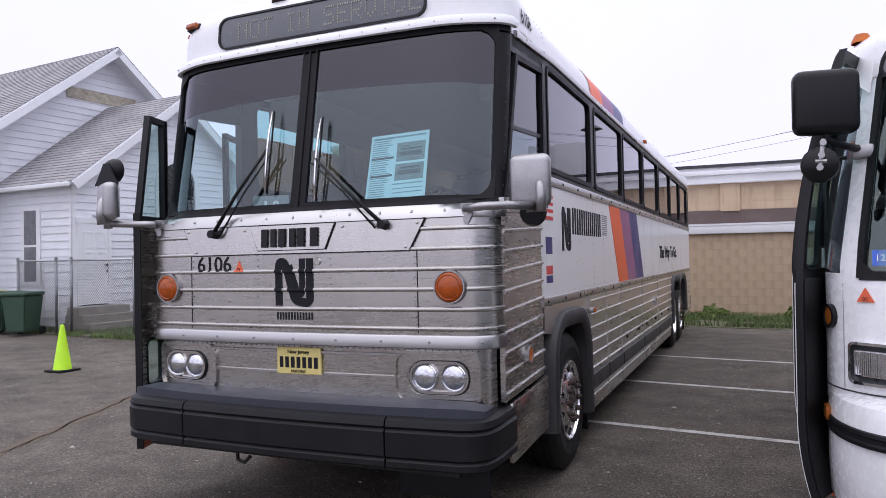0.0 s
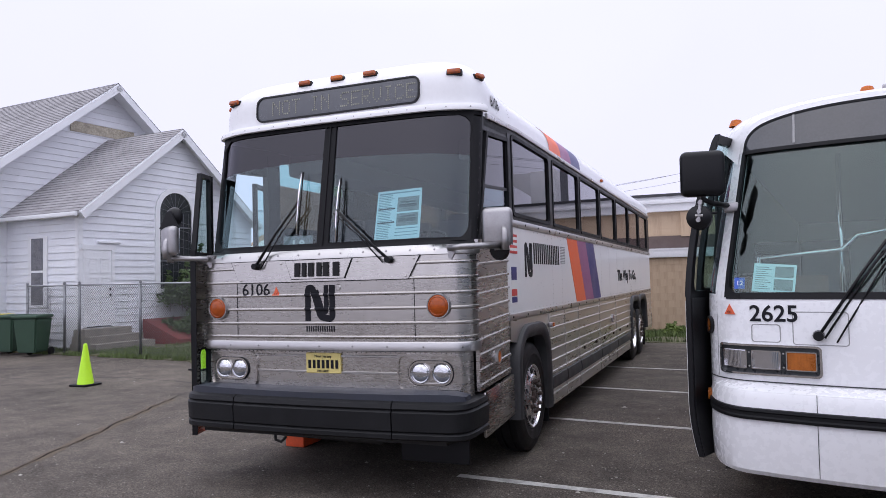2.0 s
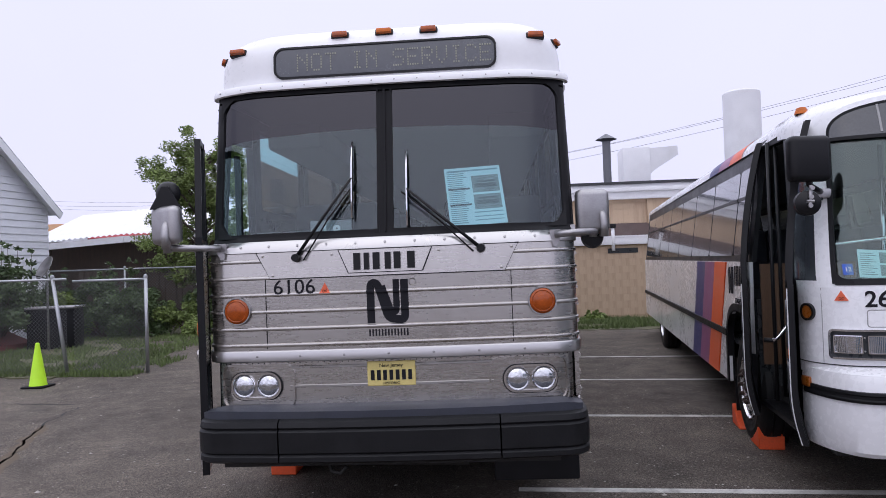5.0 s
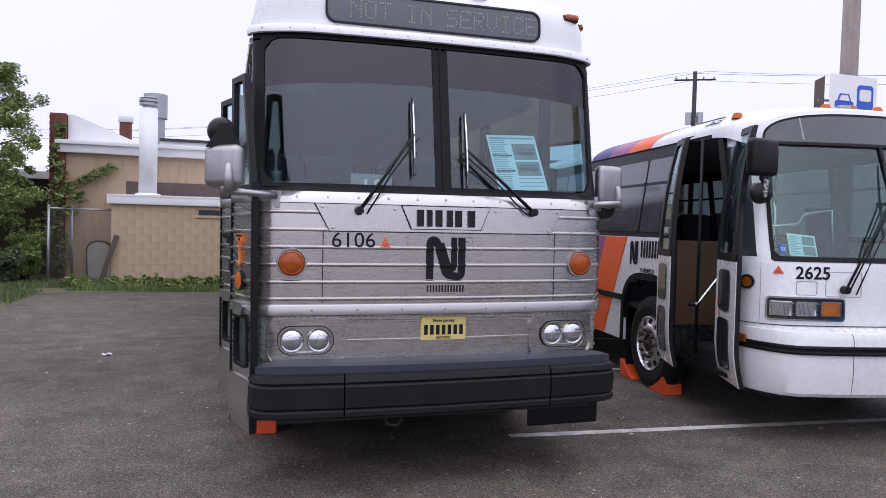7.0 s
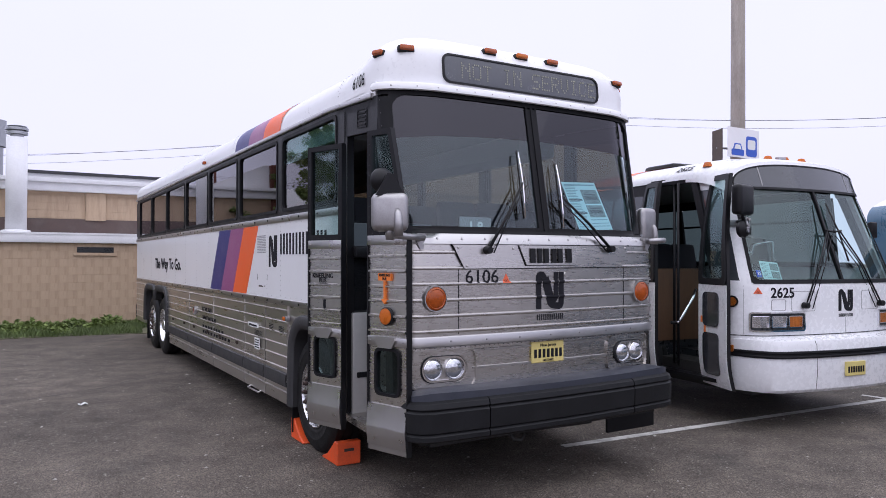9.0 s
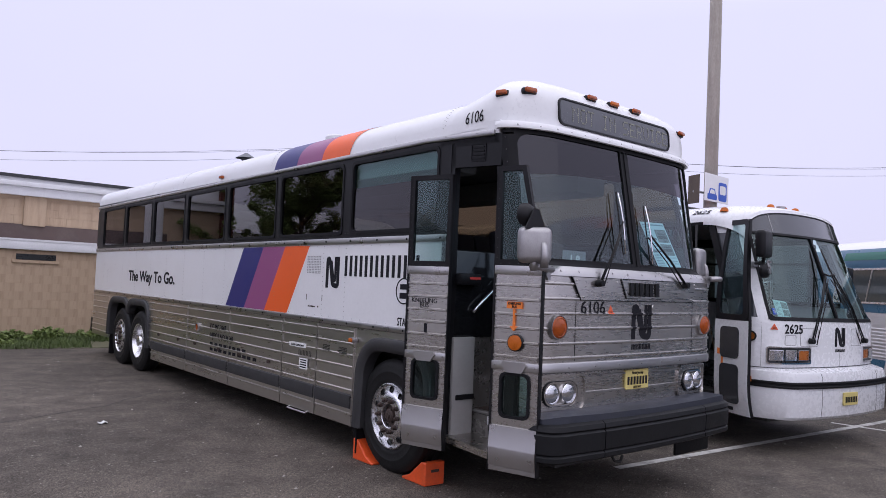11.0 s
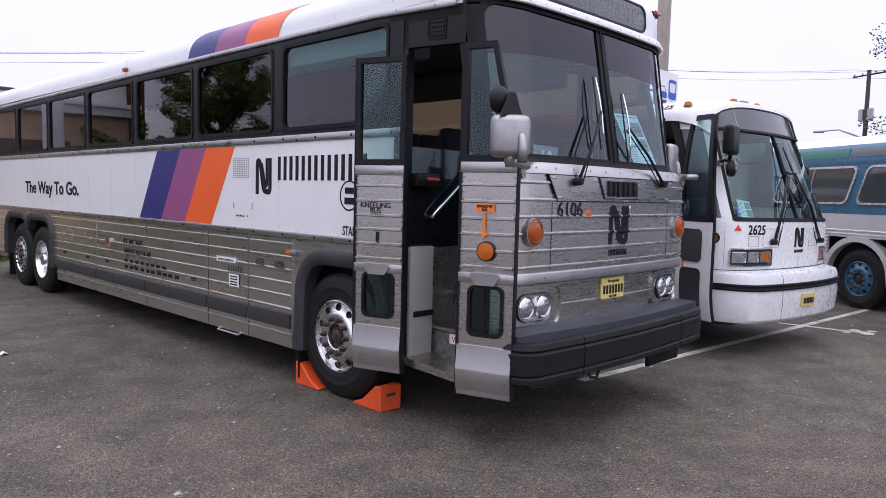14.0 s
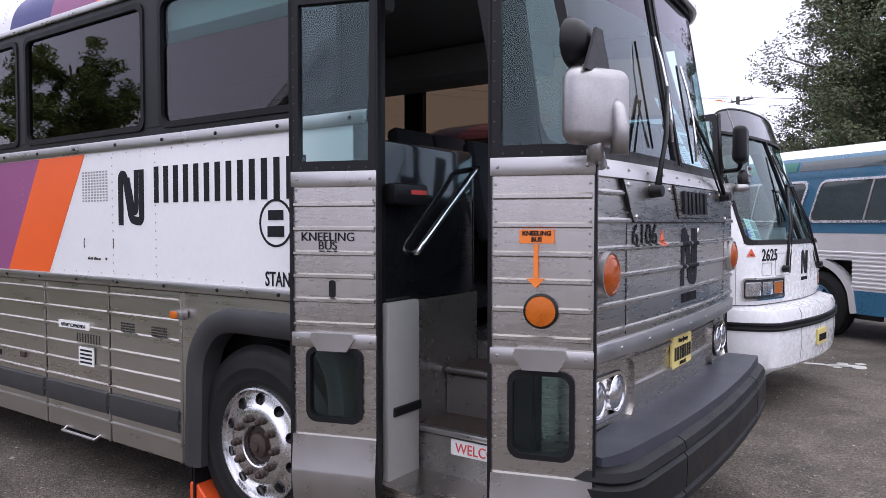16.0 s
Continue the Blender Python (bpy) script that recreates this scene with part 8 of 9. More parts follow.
def tree(x, y, h, spread, crown0, n_limbs, n_leaf, seed, label, leafmat=LEAF, size=0.10, trunk=0.2):
    random.seed(seed)
    t = thing("tree", pose(x, y, 0), label, "tree")
    bm = bmesh.new()
    rod(bm, [(0, 0, 0), (0.1, 0.05, h * 0.3), (0.0, -0.1, h * 0.6), (0.1, 0, h * 0.9)], trunk, 10, trunk * 0.2)
    part("trunk", bm, BARK, t)
    clumps = []
    for i in range(n_limbs):
        z = crown0 + (h - crown0) * (0.05 + 0.85 * random.random())
        a = 6.28 * i / n_limbs * 2.4 + random.random()
        k = (z - crown0) / (h - crown0)
        L = spread * (0.35 + 0.65 * math.sin(math.pi * min(1, 0.25 + 0.75 * k)) ** 0.8) * (0.65 + 0.5 * random.random())
        p0 = Vector((0, 0, max(z - L * 0.5, h * 0.18)))
        p2 = Vector((L * math.cos(a), L * math.sin(a), z + 0.1 * L))
        p1 = p0.lerp(p2, 0.5) + Vector((0, 0, 0.12 * L))
        bm = bmesh.new()
        rod(bm, [p0, p1, p2], trunk * 0.35, 6, trunk * 0.06)
        part("limb", bm, BARK, t)
        for j in range(9):
            q = p0.lerp(p2, 0.42 + 0.08 * j) + Vector((random.gauss(0, 0.35), random.gauss(0, 0.35), random.gauss(0, 0.3))) * spread * 0.3
            clumps.append((q.x, q.y, q.z, spread * (0.06 + 0.13 * random.random()), n_leaf))
    leaves("crown", clumps, leafmat, t, size)
    return t


def bush(x, y, h, r, n, seed, label, mat=LEAF, size=0.06, name="bush", fill=14, shoots=4):
    """Stems with leaf clumps; a few upright shoots break the outline."""
    random.seed(seed)
    t = thing(name, pose(x, y, 0), label, "bush")
    bm = bmesh.new()
    clumps = []
    for i in range(fill):
        a = random.random() * 6.28
        k = random.random() ** 0.6
        p = Vector((r * 0.85 * k * math.cos(a), r * 0.85 * k * math.sin(a), h * (0.12 + 0.60 * random.random() * (1 - 0.35 * k))))
        rod(bm, [(0, 0, 0), (p.x * 0.4, p.y * 0.4, p.z * 0.6), p], 0.02, 5, 0.006)
        clumps.append((p.x, p.y, p.z, r * (0.18 + 0.20 * random.random()), n))
    for i in range(shoots):
        a = random.random() * 6.28
        k = random.random() * 0.95
        p = Vector((r * k * math.cos(a), r * k * math.sin(a), h * (0.60 + 0.42 * random.random() * (1 - 0.6 * k))))
        rod(bm, [(p.x, p.y, h * 0.3), p], 0.012, 5, 0.004)
        for c in range(5):
            q = c / 4
            clumps.append((p.x, p.y, h * 0.45 + (p.z - h * 0.45) * q, r * (0.20 - 0.13 * q), max(8, int(n * (0.30 - 0.22 * q)))))
    part("stems", bm, BARK, t)
    leaves("foliage", clumps, mat, t, size)
    return t


# ---- the white house ----
HP, HPHI = Vector((-12.57, 8.48, 0)), 85
HM = pose(HP.x, HP.y, 0, 0, 0, HPHI)  # local x along the gable wall, +y into the house
house = thing("house", HM, "white clapboard house with grey shingle roofs and an arched leaded window", "house")


def boards(parent, x0, x1, z0, z1, y, gable=None, pitch=0.19, along="x"):
    """Clapboards, each a board of its own, cut to the gable."""
    z = z0
    while z < z1 - 0.02:
        t = min(z + pitch, z1)
        def ext(zz):
            if gable and zz > gable[0]:
                cx, apex, eave, hw = gable[1], gable[2], gable[0], gable[3]
                k = hw * (1 - (zz - eave) / (apex - eave))
                return cx - k, cx + k
            return x0, x1
        (a0, a1), (b0, b1) = ext(z), ext(t)
        if b1 - b0 < 0.03:
            b0, b1 = (a0 + a1) / 2 - 0.01, (a0 + a1) / 2 + 0.01
        pts = [(a0, -0.026, z), (a1, -0.026, z), (b1, -0.004, t), (b0, -0.004, t), (a0, 0.0, z), (a1, 0.0, z), (b1, 0.0, t), (b0, 0.0, t)]
        bm = bmesh.new()
        v = [bm.verts.new((p[0], y + p[1], p[2]) if along == "x" else (y + p[1], p[0], p[2])) for p in pts]
        for f in ((0, 1, 2, 3), (7, 6, 5, 4), (0, 4, 5, 1), (2, 6, 7, 3), (1, 5, 6, 2), (0, 3, 7, 4)):
            bm.faces.new([v[i] for i in f])
        bmesh.ops.recalc_face_normals(bm, faces=bm.faces[:])
        part("clapboard", bm, SIDING, parent, shade=0)
        z = t


def gable_core(name, x0, x1, y0, y1, z0, eave, cx, apex):
    bm = bmesh.new()
    prof = [(x0, z0), (x1, z0), (x1, eave), (cx, apex), (x0, eave)]
    sweep(bm, prof, [lambda p, q, t=t: Vector((p, t, q)) for t in (y0, y1)])
    return part(name, bm, SIDING, house, shade=0)


def shingle_slope(name, ex, ez, cx, cz, y0, y1, over=0.25, label="grey shingle roof slope"):
    """Courses of shingles from the eave line (ex, ez) up to the ridge (cx, cz)."""
    d = Vector((cx - ex, 0, cz - ez))
    L = d.length
    d.normalize()
    nrm = Vector((-d.z, 0, d.x))
    if nrm.z < 0:
        nrm = -nrm
    # deck under the courses
    a, b = Vector((ex, 0, ez)) - d * over, Vector((cx, 0, cz))
    bm = bmesh.new()
    prof = [a + nrm * 0.03, b + nrm * 0.03, b - nrm * 0.06, a - nrm * 0.06]
    rows = [[bm.verts.new(p + Vector((0, yy, 0))) for p in prof] for yy in (y0 + 0.01, y1 - 0.01)]
    for i in range(4):
        bm.faces.new((rows[0][i], rows[0][(i + 1) % 4], rows[1][(i + 1) % 4], rows[1][i]))
    bm.faces.new(rows[0])
    bm.faces.new(rows[1][::-1])
    bmesh.ops.recalc_face_normals(bm, faces=bm.faces[:])
    slope = part(name, bm, TRIMW, house, label, shade=0)
    start = -over
    while start < L:
        end = min(start + 0.15, L + 0.02)
        p, q = Vector((ex, 0, ez)) + d * start, Vector((ex, 0, ez)) + d * (end + 0.02)
        bm = bmesh.new()
        v = []
        for yy in (y0, y1):
            v.append([bm.verts.new(p + nrm * 0.05 + Vector((0, yy, 0))), bm.verts.new(q + nrm * 0.035 + Vector((0, yy, 0))), bm.verts.new(p + nrm * 0.02 + Vector((0, yy, 0)))])
        bm.faces.new((v[0][0], v[1][0], v[1][1], v[0][1]))
        bm.faces.new((v[0][0], v[1][0], v[1][2], v[0][2]))
        bmesh.ops.recalc_face_normals(bm, faces=bm.faces[:])
        part("shingle_course", bm, SHINGLE, slope, shade=0)
        start += 0.15
    # rake board along the gable edge
    bm = bmesh.new()
    prof = [a - nrm * 0.0, b + nrm * 0.0, b - nrm * 0.20, a - nrm * 0.20]
    rows = [[bm.verts.new(p + Vector((0, yy, 0))) for p in prof] for yy in (y0 - 0.03, y0 + 0.02)]
    for i in range(4):
        bm.faces.new((rows[0][i], rows[0][(i + 1) % 4], rows[1][(i + 1) % 4], rows[1][i]))
    bm.faces.new(rows[0])
    bm.faces.new(rows[1][::-1])
    bmesh.ops.recalc_face_normals(bm, faces=bm.faces[:])
    part("rake_board", bm, TRIMW, house, shade=0)


# wing in front, its ridge at x = 3.2
gable_core("wing_core", 0.01, 6.39, 0.0, 3.07, 0.0, 3.72, 3.2, 6.22)
boards(house, 0.0, 6.4, 0.28, 6.22, -0.001, (3.72, 3.2, 6.22, 3.2))
boards(house, 0.0, 3.07, 0.28, 3.72, 0.009, None, along="y")
shingle_slope("wing_roof", 0.0, 3.72, 3.2, 6.25, -0.32, 3.05)
shingle_slope("wing_roof", 6.4, 3.72, 3.2, 6.25, -0.32, 3.05)
part("corner_board", B(-0.03, 0.10, -0.035, 0.0, 0.2, 3.7), TRIMW, house)
part("corner_board", B(-0.03, 0.01, -0.03, 0.10, 0.2, 3.7), TRIMW, house)
part("gutter", RB(-0.36, -0.24, -0.3, 3.05, 3.46, 3.57, r=0.02), TRIMW, house, "white gutter")
part("foundation", B(0.03, 6.35, 0.02, 3.0, -0.05, 0.3), CONCRETE, house)
# main house behind: plane at y = 5.6
gable_core("main_core", -2.0, 8.4, 3.07, 17.0, 0.0, 3.99, 3.2, 8.0)
boards(house, -2.0, 8.4, 0.28, 8.0, 3.069, (3.99, 3.2, 8.0, 5.2))
shingle_slope("main_roof", -2.0, 3.99, 3.2, 8.03, 2.5, 17.5, over=0.4)
shingle_slope("main_roof", 8.4, 3.99, 3.2, 8.03, 2.5, 17.5, over=0.4)
part("damaged_fascia", B(1.9, 4.2, 3.02, 3.043, 6.40, 6.72, n=8), material("bare_peeling_boards", (0.42, 0.38, 0.30), 0.9, 0.0, 0.5, 6, 30, 0.004), house, "peeling bare boards in the gable")
# door
part("door_gap", B(0.165, 0.955, -0.03, -0.021, 0.58, 2.635), BLACK, house)
door = part("door", RB(0.18, 0.94, -0.045, -0.02, 0.60, 2.62, r=0.006, seg=1), TRIMW, house, "white panelled side door")
for x0, x1 in ((0.26, 0.52), (0.60, 0.86)):
    for z0, z1 in ((0.75, 1.25), (1.35, 1.9), (2.0, 2.4)):
        bm = bmesh.new()
        ring(bm, rrect(x0, x1, z0, z1, 0.01, 1), rrect(x0 + 0.03, x1 - 0.03, z0 + 0.03, z1 - 0.03, 0.01, 1), -0.055, -0.044)
        part("panel", bm, TRIMW, door, shade=0)
for z in (1.42, 1.58):
    bm = bmesh.new()
    lathe(bm, [(-0.04, 0.0), (-0.035, 0.03), (0.0, 0.02)], 12, "y", (0.88, -0.045, z))
    part("knob", bm, BLACK, door)
for a in ((0.09, 0.18, 0.58, 2.62), (0.94, 1.03, 0.58, 2.62), (0.05, 1.07, 2.62, 2.75)):
    part("door_trim", B(a[0], a[1], -0.06, -0.02, a[2], a[3]), TRIMW, house)
part("outdoor_lamp", RB(0.52, 1.22, -0.10, -0.02, 2.80, 2.86, r=0.01), TRIMW, house, "small floodlight over the door")
bm = bmesh.new()
for i in range(3):
    box(bm, -0.15 - 0.05 * (2 - i), 1.25 + 0.15 * (2 - i), -1.0 + 0.28 * i, 0.0, 0.02 + 0.18 * i, 0.20 + 0.18 * i)
part("door_steps", bm, CONCRETE, house, "old concrete door steps", shade=0)
# left wall window
win = part("sash_window", B(-0.04, 0.0, 1.24, 2.05, 1.1, 3.02), TRIMW, house, "white sash window")
for z0, z1 in ((1.18, 2.05), (2.11, 2.97)):
    part("pane", B(-0.046, -0.04, 1.40, 1.90, z0, z1), CURTAIN, win)
# arched window
def arch(cx, w, z0, zs, n=14):
    return [(cx - w, z0), (cx + w, z0)] + [(cx + w * math.cos(math.pi * i / n), zs + w * math.sin(math.pi * i / n)) for i in range(n + 1)]


bm = bmesh.new()
ring(bm, arch(3.15, 0.75, 1.42, 3.78), arch(3.15, 0.60, 1.54, 3.78), -0.07, 0.0)
aw = part("arched_window", bm, TRIMW, house, "tall arched leaded window in a white surround", shade=0.4)
bm = bmesh.new()
plate(bm, arch(3.15, 0.61, 1.53, 3.78), -0.03, -0.01)
part("pane", bm, DARKGLASS, aw, shade=0)
bm = bmesh.new()
for z in (2.35, 3.35):
    box(bm, 2.55, 3.75, -0.05, -0.03, z - 0.02, z + 0.02)
for k in range(9):
    a = math.pi * (k + 0.5) / 9
    ribbon(bm, [(3.15, 3.78), (3.15 + 0.59 * math.cos(a), 3.78 + 0.59 * math.sin(a))], 0.008, -0.036, -0.03)
for i in range(6):
    x = 2.65 + 0.20 * i
    ribbon(bm, [(x, 1.58), (x, 3.78)], 0.008, -0.036, -0.03)
for i in range(8):
    z = 1.7 + 0.25 * i
    ribbon(bm, [(2.57, z), (3.15, z + 0.1), (3.73, z)], 0.008, -0.036, -0.03)
part("leading", bm, VENTMET, aw, "lead strips", shade=0)
# red cellar hatch
bm = bmesh.new()
v = [bm.verts.new(p) for p in ((1.9, 0.0, 0.70), (3.85, 0.0, 0.70), (3.85, -1.4, 0.16), (1.9, -1.4, 0.16), (1.9, 0, 0), (3.85, 0, 0), (3.85, -1.4, 0), (1.9, -1.4, 0))]
for f in ((0, 1, 2, 3), (0, 3, 7, 4), (1, 5, 6, 2), (3, 2, 6, 7)):
    bm.faces.new([v[i] for i in f])
hatch = part("cellar_hatch", bm, REDWOOD, house, "dull red sloping cellar hatch", shade=0)
hatch.matrix_basis = pose(0, -0.1, 0)
part("hatch_seam", B(2.86, 2.88, -1.5, 0.0, 0.0, 0.01), BLACK, hatch).matrix_basis = Matrix.Translation((0, 0, 0.70)) @ pose(0, 0, 0, 21.1, 0, 0)

bush_m = HM @ Vector((3.45, -0.9, 0))
bush(bush_m.x - 0.1, bush_m.y, 2.9, 1.2, 300, 5, "dense dark green shrub with upright shoots before the white house", LEAF3, 0.06, fill=26, shoots=16)
dish = thing("satellite_dish", pose(-9.75, 11.3, 0), "grey satellite dish on a post beside the house", "dish")
bm = bmesh.new()
rod(bm, [(0, 0, 0), (0, 0, 1.78), (0.02, -0.06, 1.90)], 0.025, 8)
part("mast", bm, GALV, dish)
bm = bmesh.new()
lathe(bm, [(0.07, 0.0), (0.06, 0.12), (0.035, 0.22), (0.0, 0.30), (-0.012, 0.30), (0.025, 0.21), (0.052, 0.10), (0.06, 0.0)], 24, "y")
bm.transform(pose(0.0, -0.10, 1.97, -28, 0, -35))
part("reflector", bm, CAST, dish, "shallow grey bowl")
bm = bmesh.new()
rod(bm, [(0.0, -0.05, 1.72), (-0.12, -0.32, 1.80), (-0.16, -0.40, 1.93)], 0.012, 6)
part("feed_arm", bm, BLACK, dish)
tub = thing("storage_bin", pose(-9.95, 11.9, 0, 0, 0, 10), "dark storage bin with a pale lid beside the shrub", "bin")
part("body", RB(-0.55, 0.55, -0.3, 0.3, 0.0, 0.98, r=0.03), RUBBER, tub)
part("lid", RB(-0.58, 0.58, -0.33, 0.33, 0.98, 1.03, r=0.012), CAST, tub, "pale grey lid")
part("lid_rim", RB(-0.57, 0.57, -0.345, -0.325, 0.93, 0.975, r=0.006), BLACK, tub)
leaning = thing("leaning_boards", pose(-11.55, 15.7, 0), "weathered brown boards leaning behind the shrubs", "boards")
for k in range(6):
    bm = RB(-0.07, 0.07, -0.012, 0.012, 0.0, 1.95 - 0.07 * (k % 3), r=0.004, seg=1)
    bm.transform(pose(-0.4 + 0.155 * k, 0.02 * (k % 2), 0.02, -6, 9 + 2 * (k % 3), 0))
    part("board", bm, DARKBOARD, leaning, shade=0)


def far_house(m, w, d, eave, ridge, wall_mat, roof_mat, label):
    """A small house with its ridge along local x and a gable at either end."""
    h = thing("house", m, label, "house")
    bm = bmesh.new()
    ends = [[bm.verts.new(p) for p in ((x, 0, 0), (x, d, 0), (x, d, eave), (x, d / 2, ridge - 0.05), (x, 0, eave))] for x in (0, w)]
    for k in range(5):
        bm.faces.new((ends[0][k], ends[0][(k + 1) % 5], ends[1][(k + 1) % 5], ends[1][k]))
    bm.faces.new(ends[0])
    bm.faces.new(ends[1][::-1])
    bmesh.ops.recalc_face_normals(bm, faces=bm.faces[:])
    part("wall", bm, wall_mat, h, shade=0)
    for s_ in (-1, 1):
        n = Vector((0, -s_ * (ridge - eave), d / 2)).normalized() * 0.10
        top, low = Vector((0, d / 2, ridge)), Vector((0, d / 2 + s_ * (d / 2 + 0.25), eave - 0.25 * (ridge - eave) / (d / 2)))
        bm = bmesh.new()
        rows = [[bm.verts.new(p + Vector((x, 0, 0))) for p in (top, low, low - Vector((0, 0, 0.12)), top - Vector((0, 0, 0.12)))] for x in (-0.25, w + 0.25)]
        for k in range(4):
            bm.faces.new((rows[0][k], rows[0][(k + 1) % 4], rows[1][(k + 1) % 4], rows[1][k]))
        bm.faces.new(rows[0])
        bm.faces.new(rows[1][::-1])
        bmesh.ops.recalc_face_normals(bm, faces=bm.faces[:])
        part("roof", bm, roof_mat, h, shade=0)
        bm = bmesh.new()
        rows = [[bm.verts.new(p + Vector((x, 0, 0.02))) for p in (top, low, low - Vector((0, 0, 0.2)), top - Vector((0, 0, 0.2)))] for x in (w + 0.25, w + 0.29)]
        for k in range(4):
            bm.faces.new((rows[0][k], rows[0][(k + 1) % 4], rows[1][(k + 1) % 4], rows[1][k]))
        bm.faces.new(rows[0])
        bm.faces.new(rows[1][::-1])
        bmesh.ops.recalc_face_normals(bm, faces=bm.faces[:])
        part("rake_board", bm, TRIMW, h, shade=0)
    return h


far_house(pose(-35.5, 46.0, 0), 4.6, 3.0, 4.95, 5.75, SIDING, material("tan_shingles", (0.36, 0.20, 0.10), 0.9, 0.0, 0.25, 3, 25), "small white house with a tan shingle roof")
far_house(pose(-22.3, 35.0, 0), 5.2, 3.2, 4.0, 4.75, SIDING, material("red_shingles", (0.30, 0.045, 0.05), 0.85, 0.0, 0.25, 3, 25), "pale neighbouring house with a dull red roof")

# fence of wire mesh on galvanised posts
def chain_fence(name, pts, h, label, post_gap=2.6, dia=0.07, tip=0.0, skip=False):
    f = thing(name, pose(pts[0][0], pts[0][1], 0), label, "fence")
    o = Vector((pts[0][0], pts[0][1], 0))
    bmw = bmesh.new()
    for a, b in zip(pts, pts[1:]):
        A, Bv = Vector((*a, 0)) - o, Vector((*b, 0)) - o
        d = Bv - A
        L = d.length
        d.normalize()
        n = max(1, round(L / post_gap))
        for i in range(n + 1):
            if skip and i == 0:
                continue
            p = A + d * L * i / n
            bm = bmesh.new()
            slip = -d * tip if (i == n and b == pts[-1]) else Vector()
            rod(bm, [p, p + slip + Vector((0, 0, h + 0.04))], 0.032, 10)
            post = part("post", bm, GALV, f)
            bm = bmesh.new()
            lathe(bm, [(h + 0.09, 0.0), (h + 0.075, 0.03), (h + 0.04, 0.038), (h + 0.02, 0.036)], 10, "z", p + slip)
            part("post_cap", bm, GALV, post)
        bm = bmesh.new()
        rod(bm, [A + Vector((0, 0, h)), Bv + Vector((0, 0, h))], 0.022, 8)
        part("top_rail", bm, GALV, f)
        side = Vector((-d.y, d.x, 0)) * 0.003
        m = int((L + h) / dia)
        for s in (1, -1):
            for i in range(m + 1):
                xa = i * dia - (h if s > 0 else 0)
                xb, za, zb = xa + s * h, 0.04, h
                # clip to 0..L
                def cl(xa, za, xb, zb, lim, low):
                    if (xa < lim) == low and (xb < lim) == low:
                        return None
                    if (xa < lim) == low:
                        k = (lim - xa) / (xb - xa)
                        return lim, za + (zb - za) * k, xb, zb
                    if (xb < lim) == low:
                        k = (lim - xa) / (xb - xa)
                        return xa, za, lim, za + (zb - za) * k
                    return xa, za, xb, zb
                r = cl(xa, za, xb, zb, 0, True)
                r = r and cl(*r, L, False)
                if not r:
                    continue
                p, q = A + d * r[0] + Vector((0, 0, r[1])), A + d * r[2] + Vector((0, 0, r[3]))
                up = (q - p).normalized().cross(side.normalized()) * 0.003
                v = [bmw.verts.new(c) for c in (p + side, p - side * 0.5 + up, p - side * 0.5 - up, q + side, q - side * 0.5 + up, q - side * 0.5 - up)]
                for k in range(3):
                    bmw.faces.new((v[k], v[(k + 1) % 3], v[3 + (k + 1) % 3], v[3 + k]))
    part("wire_mesh", bmw, WIRE, f, "diamond wire mesh", shade=0, kind="stuff")
    return f


chain_fence("chain_link_fence", [(-13.5, 7.75), (-12.2, 7.75), (-11.7, 7.75), (-9.6, 7.6), (-6.8, 7.3)], 1.70, "galvanised chain-link fence with a leaning end post", tip=0.27)
chain_fence("chain_link_fence", [(-6.75, 7.42), (-5.45, 7.50)], 1.66, "short length of chain-link fence beside the coach", post_gap=1.5, skip=True)
chain_fence("chain_link_fence", [(-13.5, 7.75), (-13.9, 9.6)], 1.70, "galvanised chain-link gate beside the bins")


# bins
def wheelie_bin(m, mat, label):
    b = thing("wheelie_bin", m, label, "bin", "bins by the fence")
    bm = bmesh.new()
    for z0, z1, k0, k1 in ((0.10, 0.92, 0.78, 1.0),):
        v = [bm.verts.new((sx * 0.29 * k, sy * 0.34 * k, z)) for z, k in ((z0, k0), (z1, k1)) for sx, sy in ((-1, -1), (1, -1), (1, 1), (-1, 1))]
        for f in ((0, 1, 5, 4), (1, 2, 6, 5), (2, 3, 7, 6), (3, 0, 4, 7), (3, 2, 1, 0), (4, 5, 6, 7)):
            bm.faces.new([v[i] for i in f])
    bmesh.ops.bevel(bm, geom=bm.edges[:], offset=0.03, segments=2, affect="EDGES")
    part("body", bm, mat, b)
    lid = RB(-0.31, 0.31, -0.37, 0.37, 0.92, 1.0, r=0.03)
    part("lid", lid, mat, b)
    bm = bmesh.new()
    rod(bm, [(-0.25, 0.40, 0.95), (0.25, 0.40, 0.95)], 0.018, 8)
    part("handle", bm, mat, b)
    for s in (-1, 1):
        bm = bmesh.new()
        lathe(bm, [(-0.03, 0.0), (-0.03, 0.10), (0.03, 0.10), (0.03, 0.0)], 18, "x", (s * 0.27, 0.30, 0.10))
        part("wheel", bm, TYRE, b)
    return b


wheelie_bin(pose(-14.35, 7.5, 0, 0, 0, 20), BINYELLOW, "yellow wheeled bin beside the fence")
wheelie_bin(pose(-13.62, 7.4, 0, 0, 0, 15), BINGREEN, "dark green wheeled bin beside the fence")
wheelie_bin(pose(-12.72, 7.30, 0, 0, 0, 20), BINGREEN, "dark green wheeled bin beside the fence")

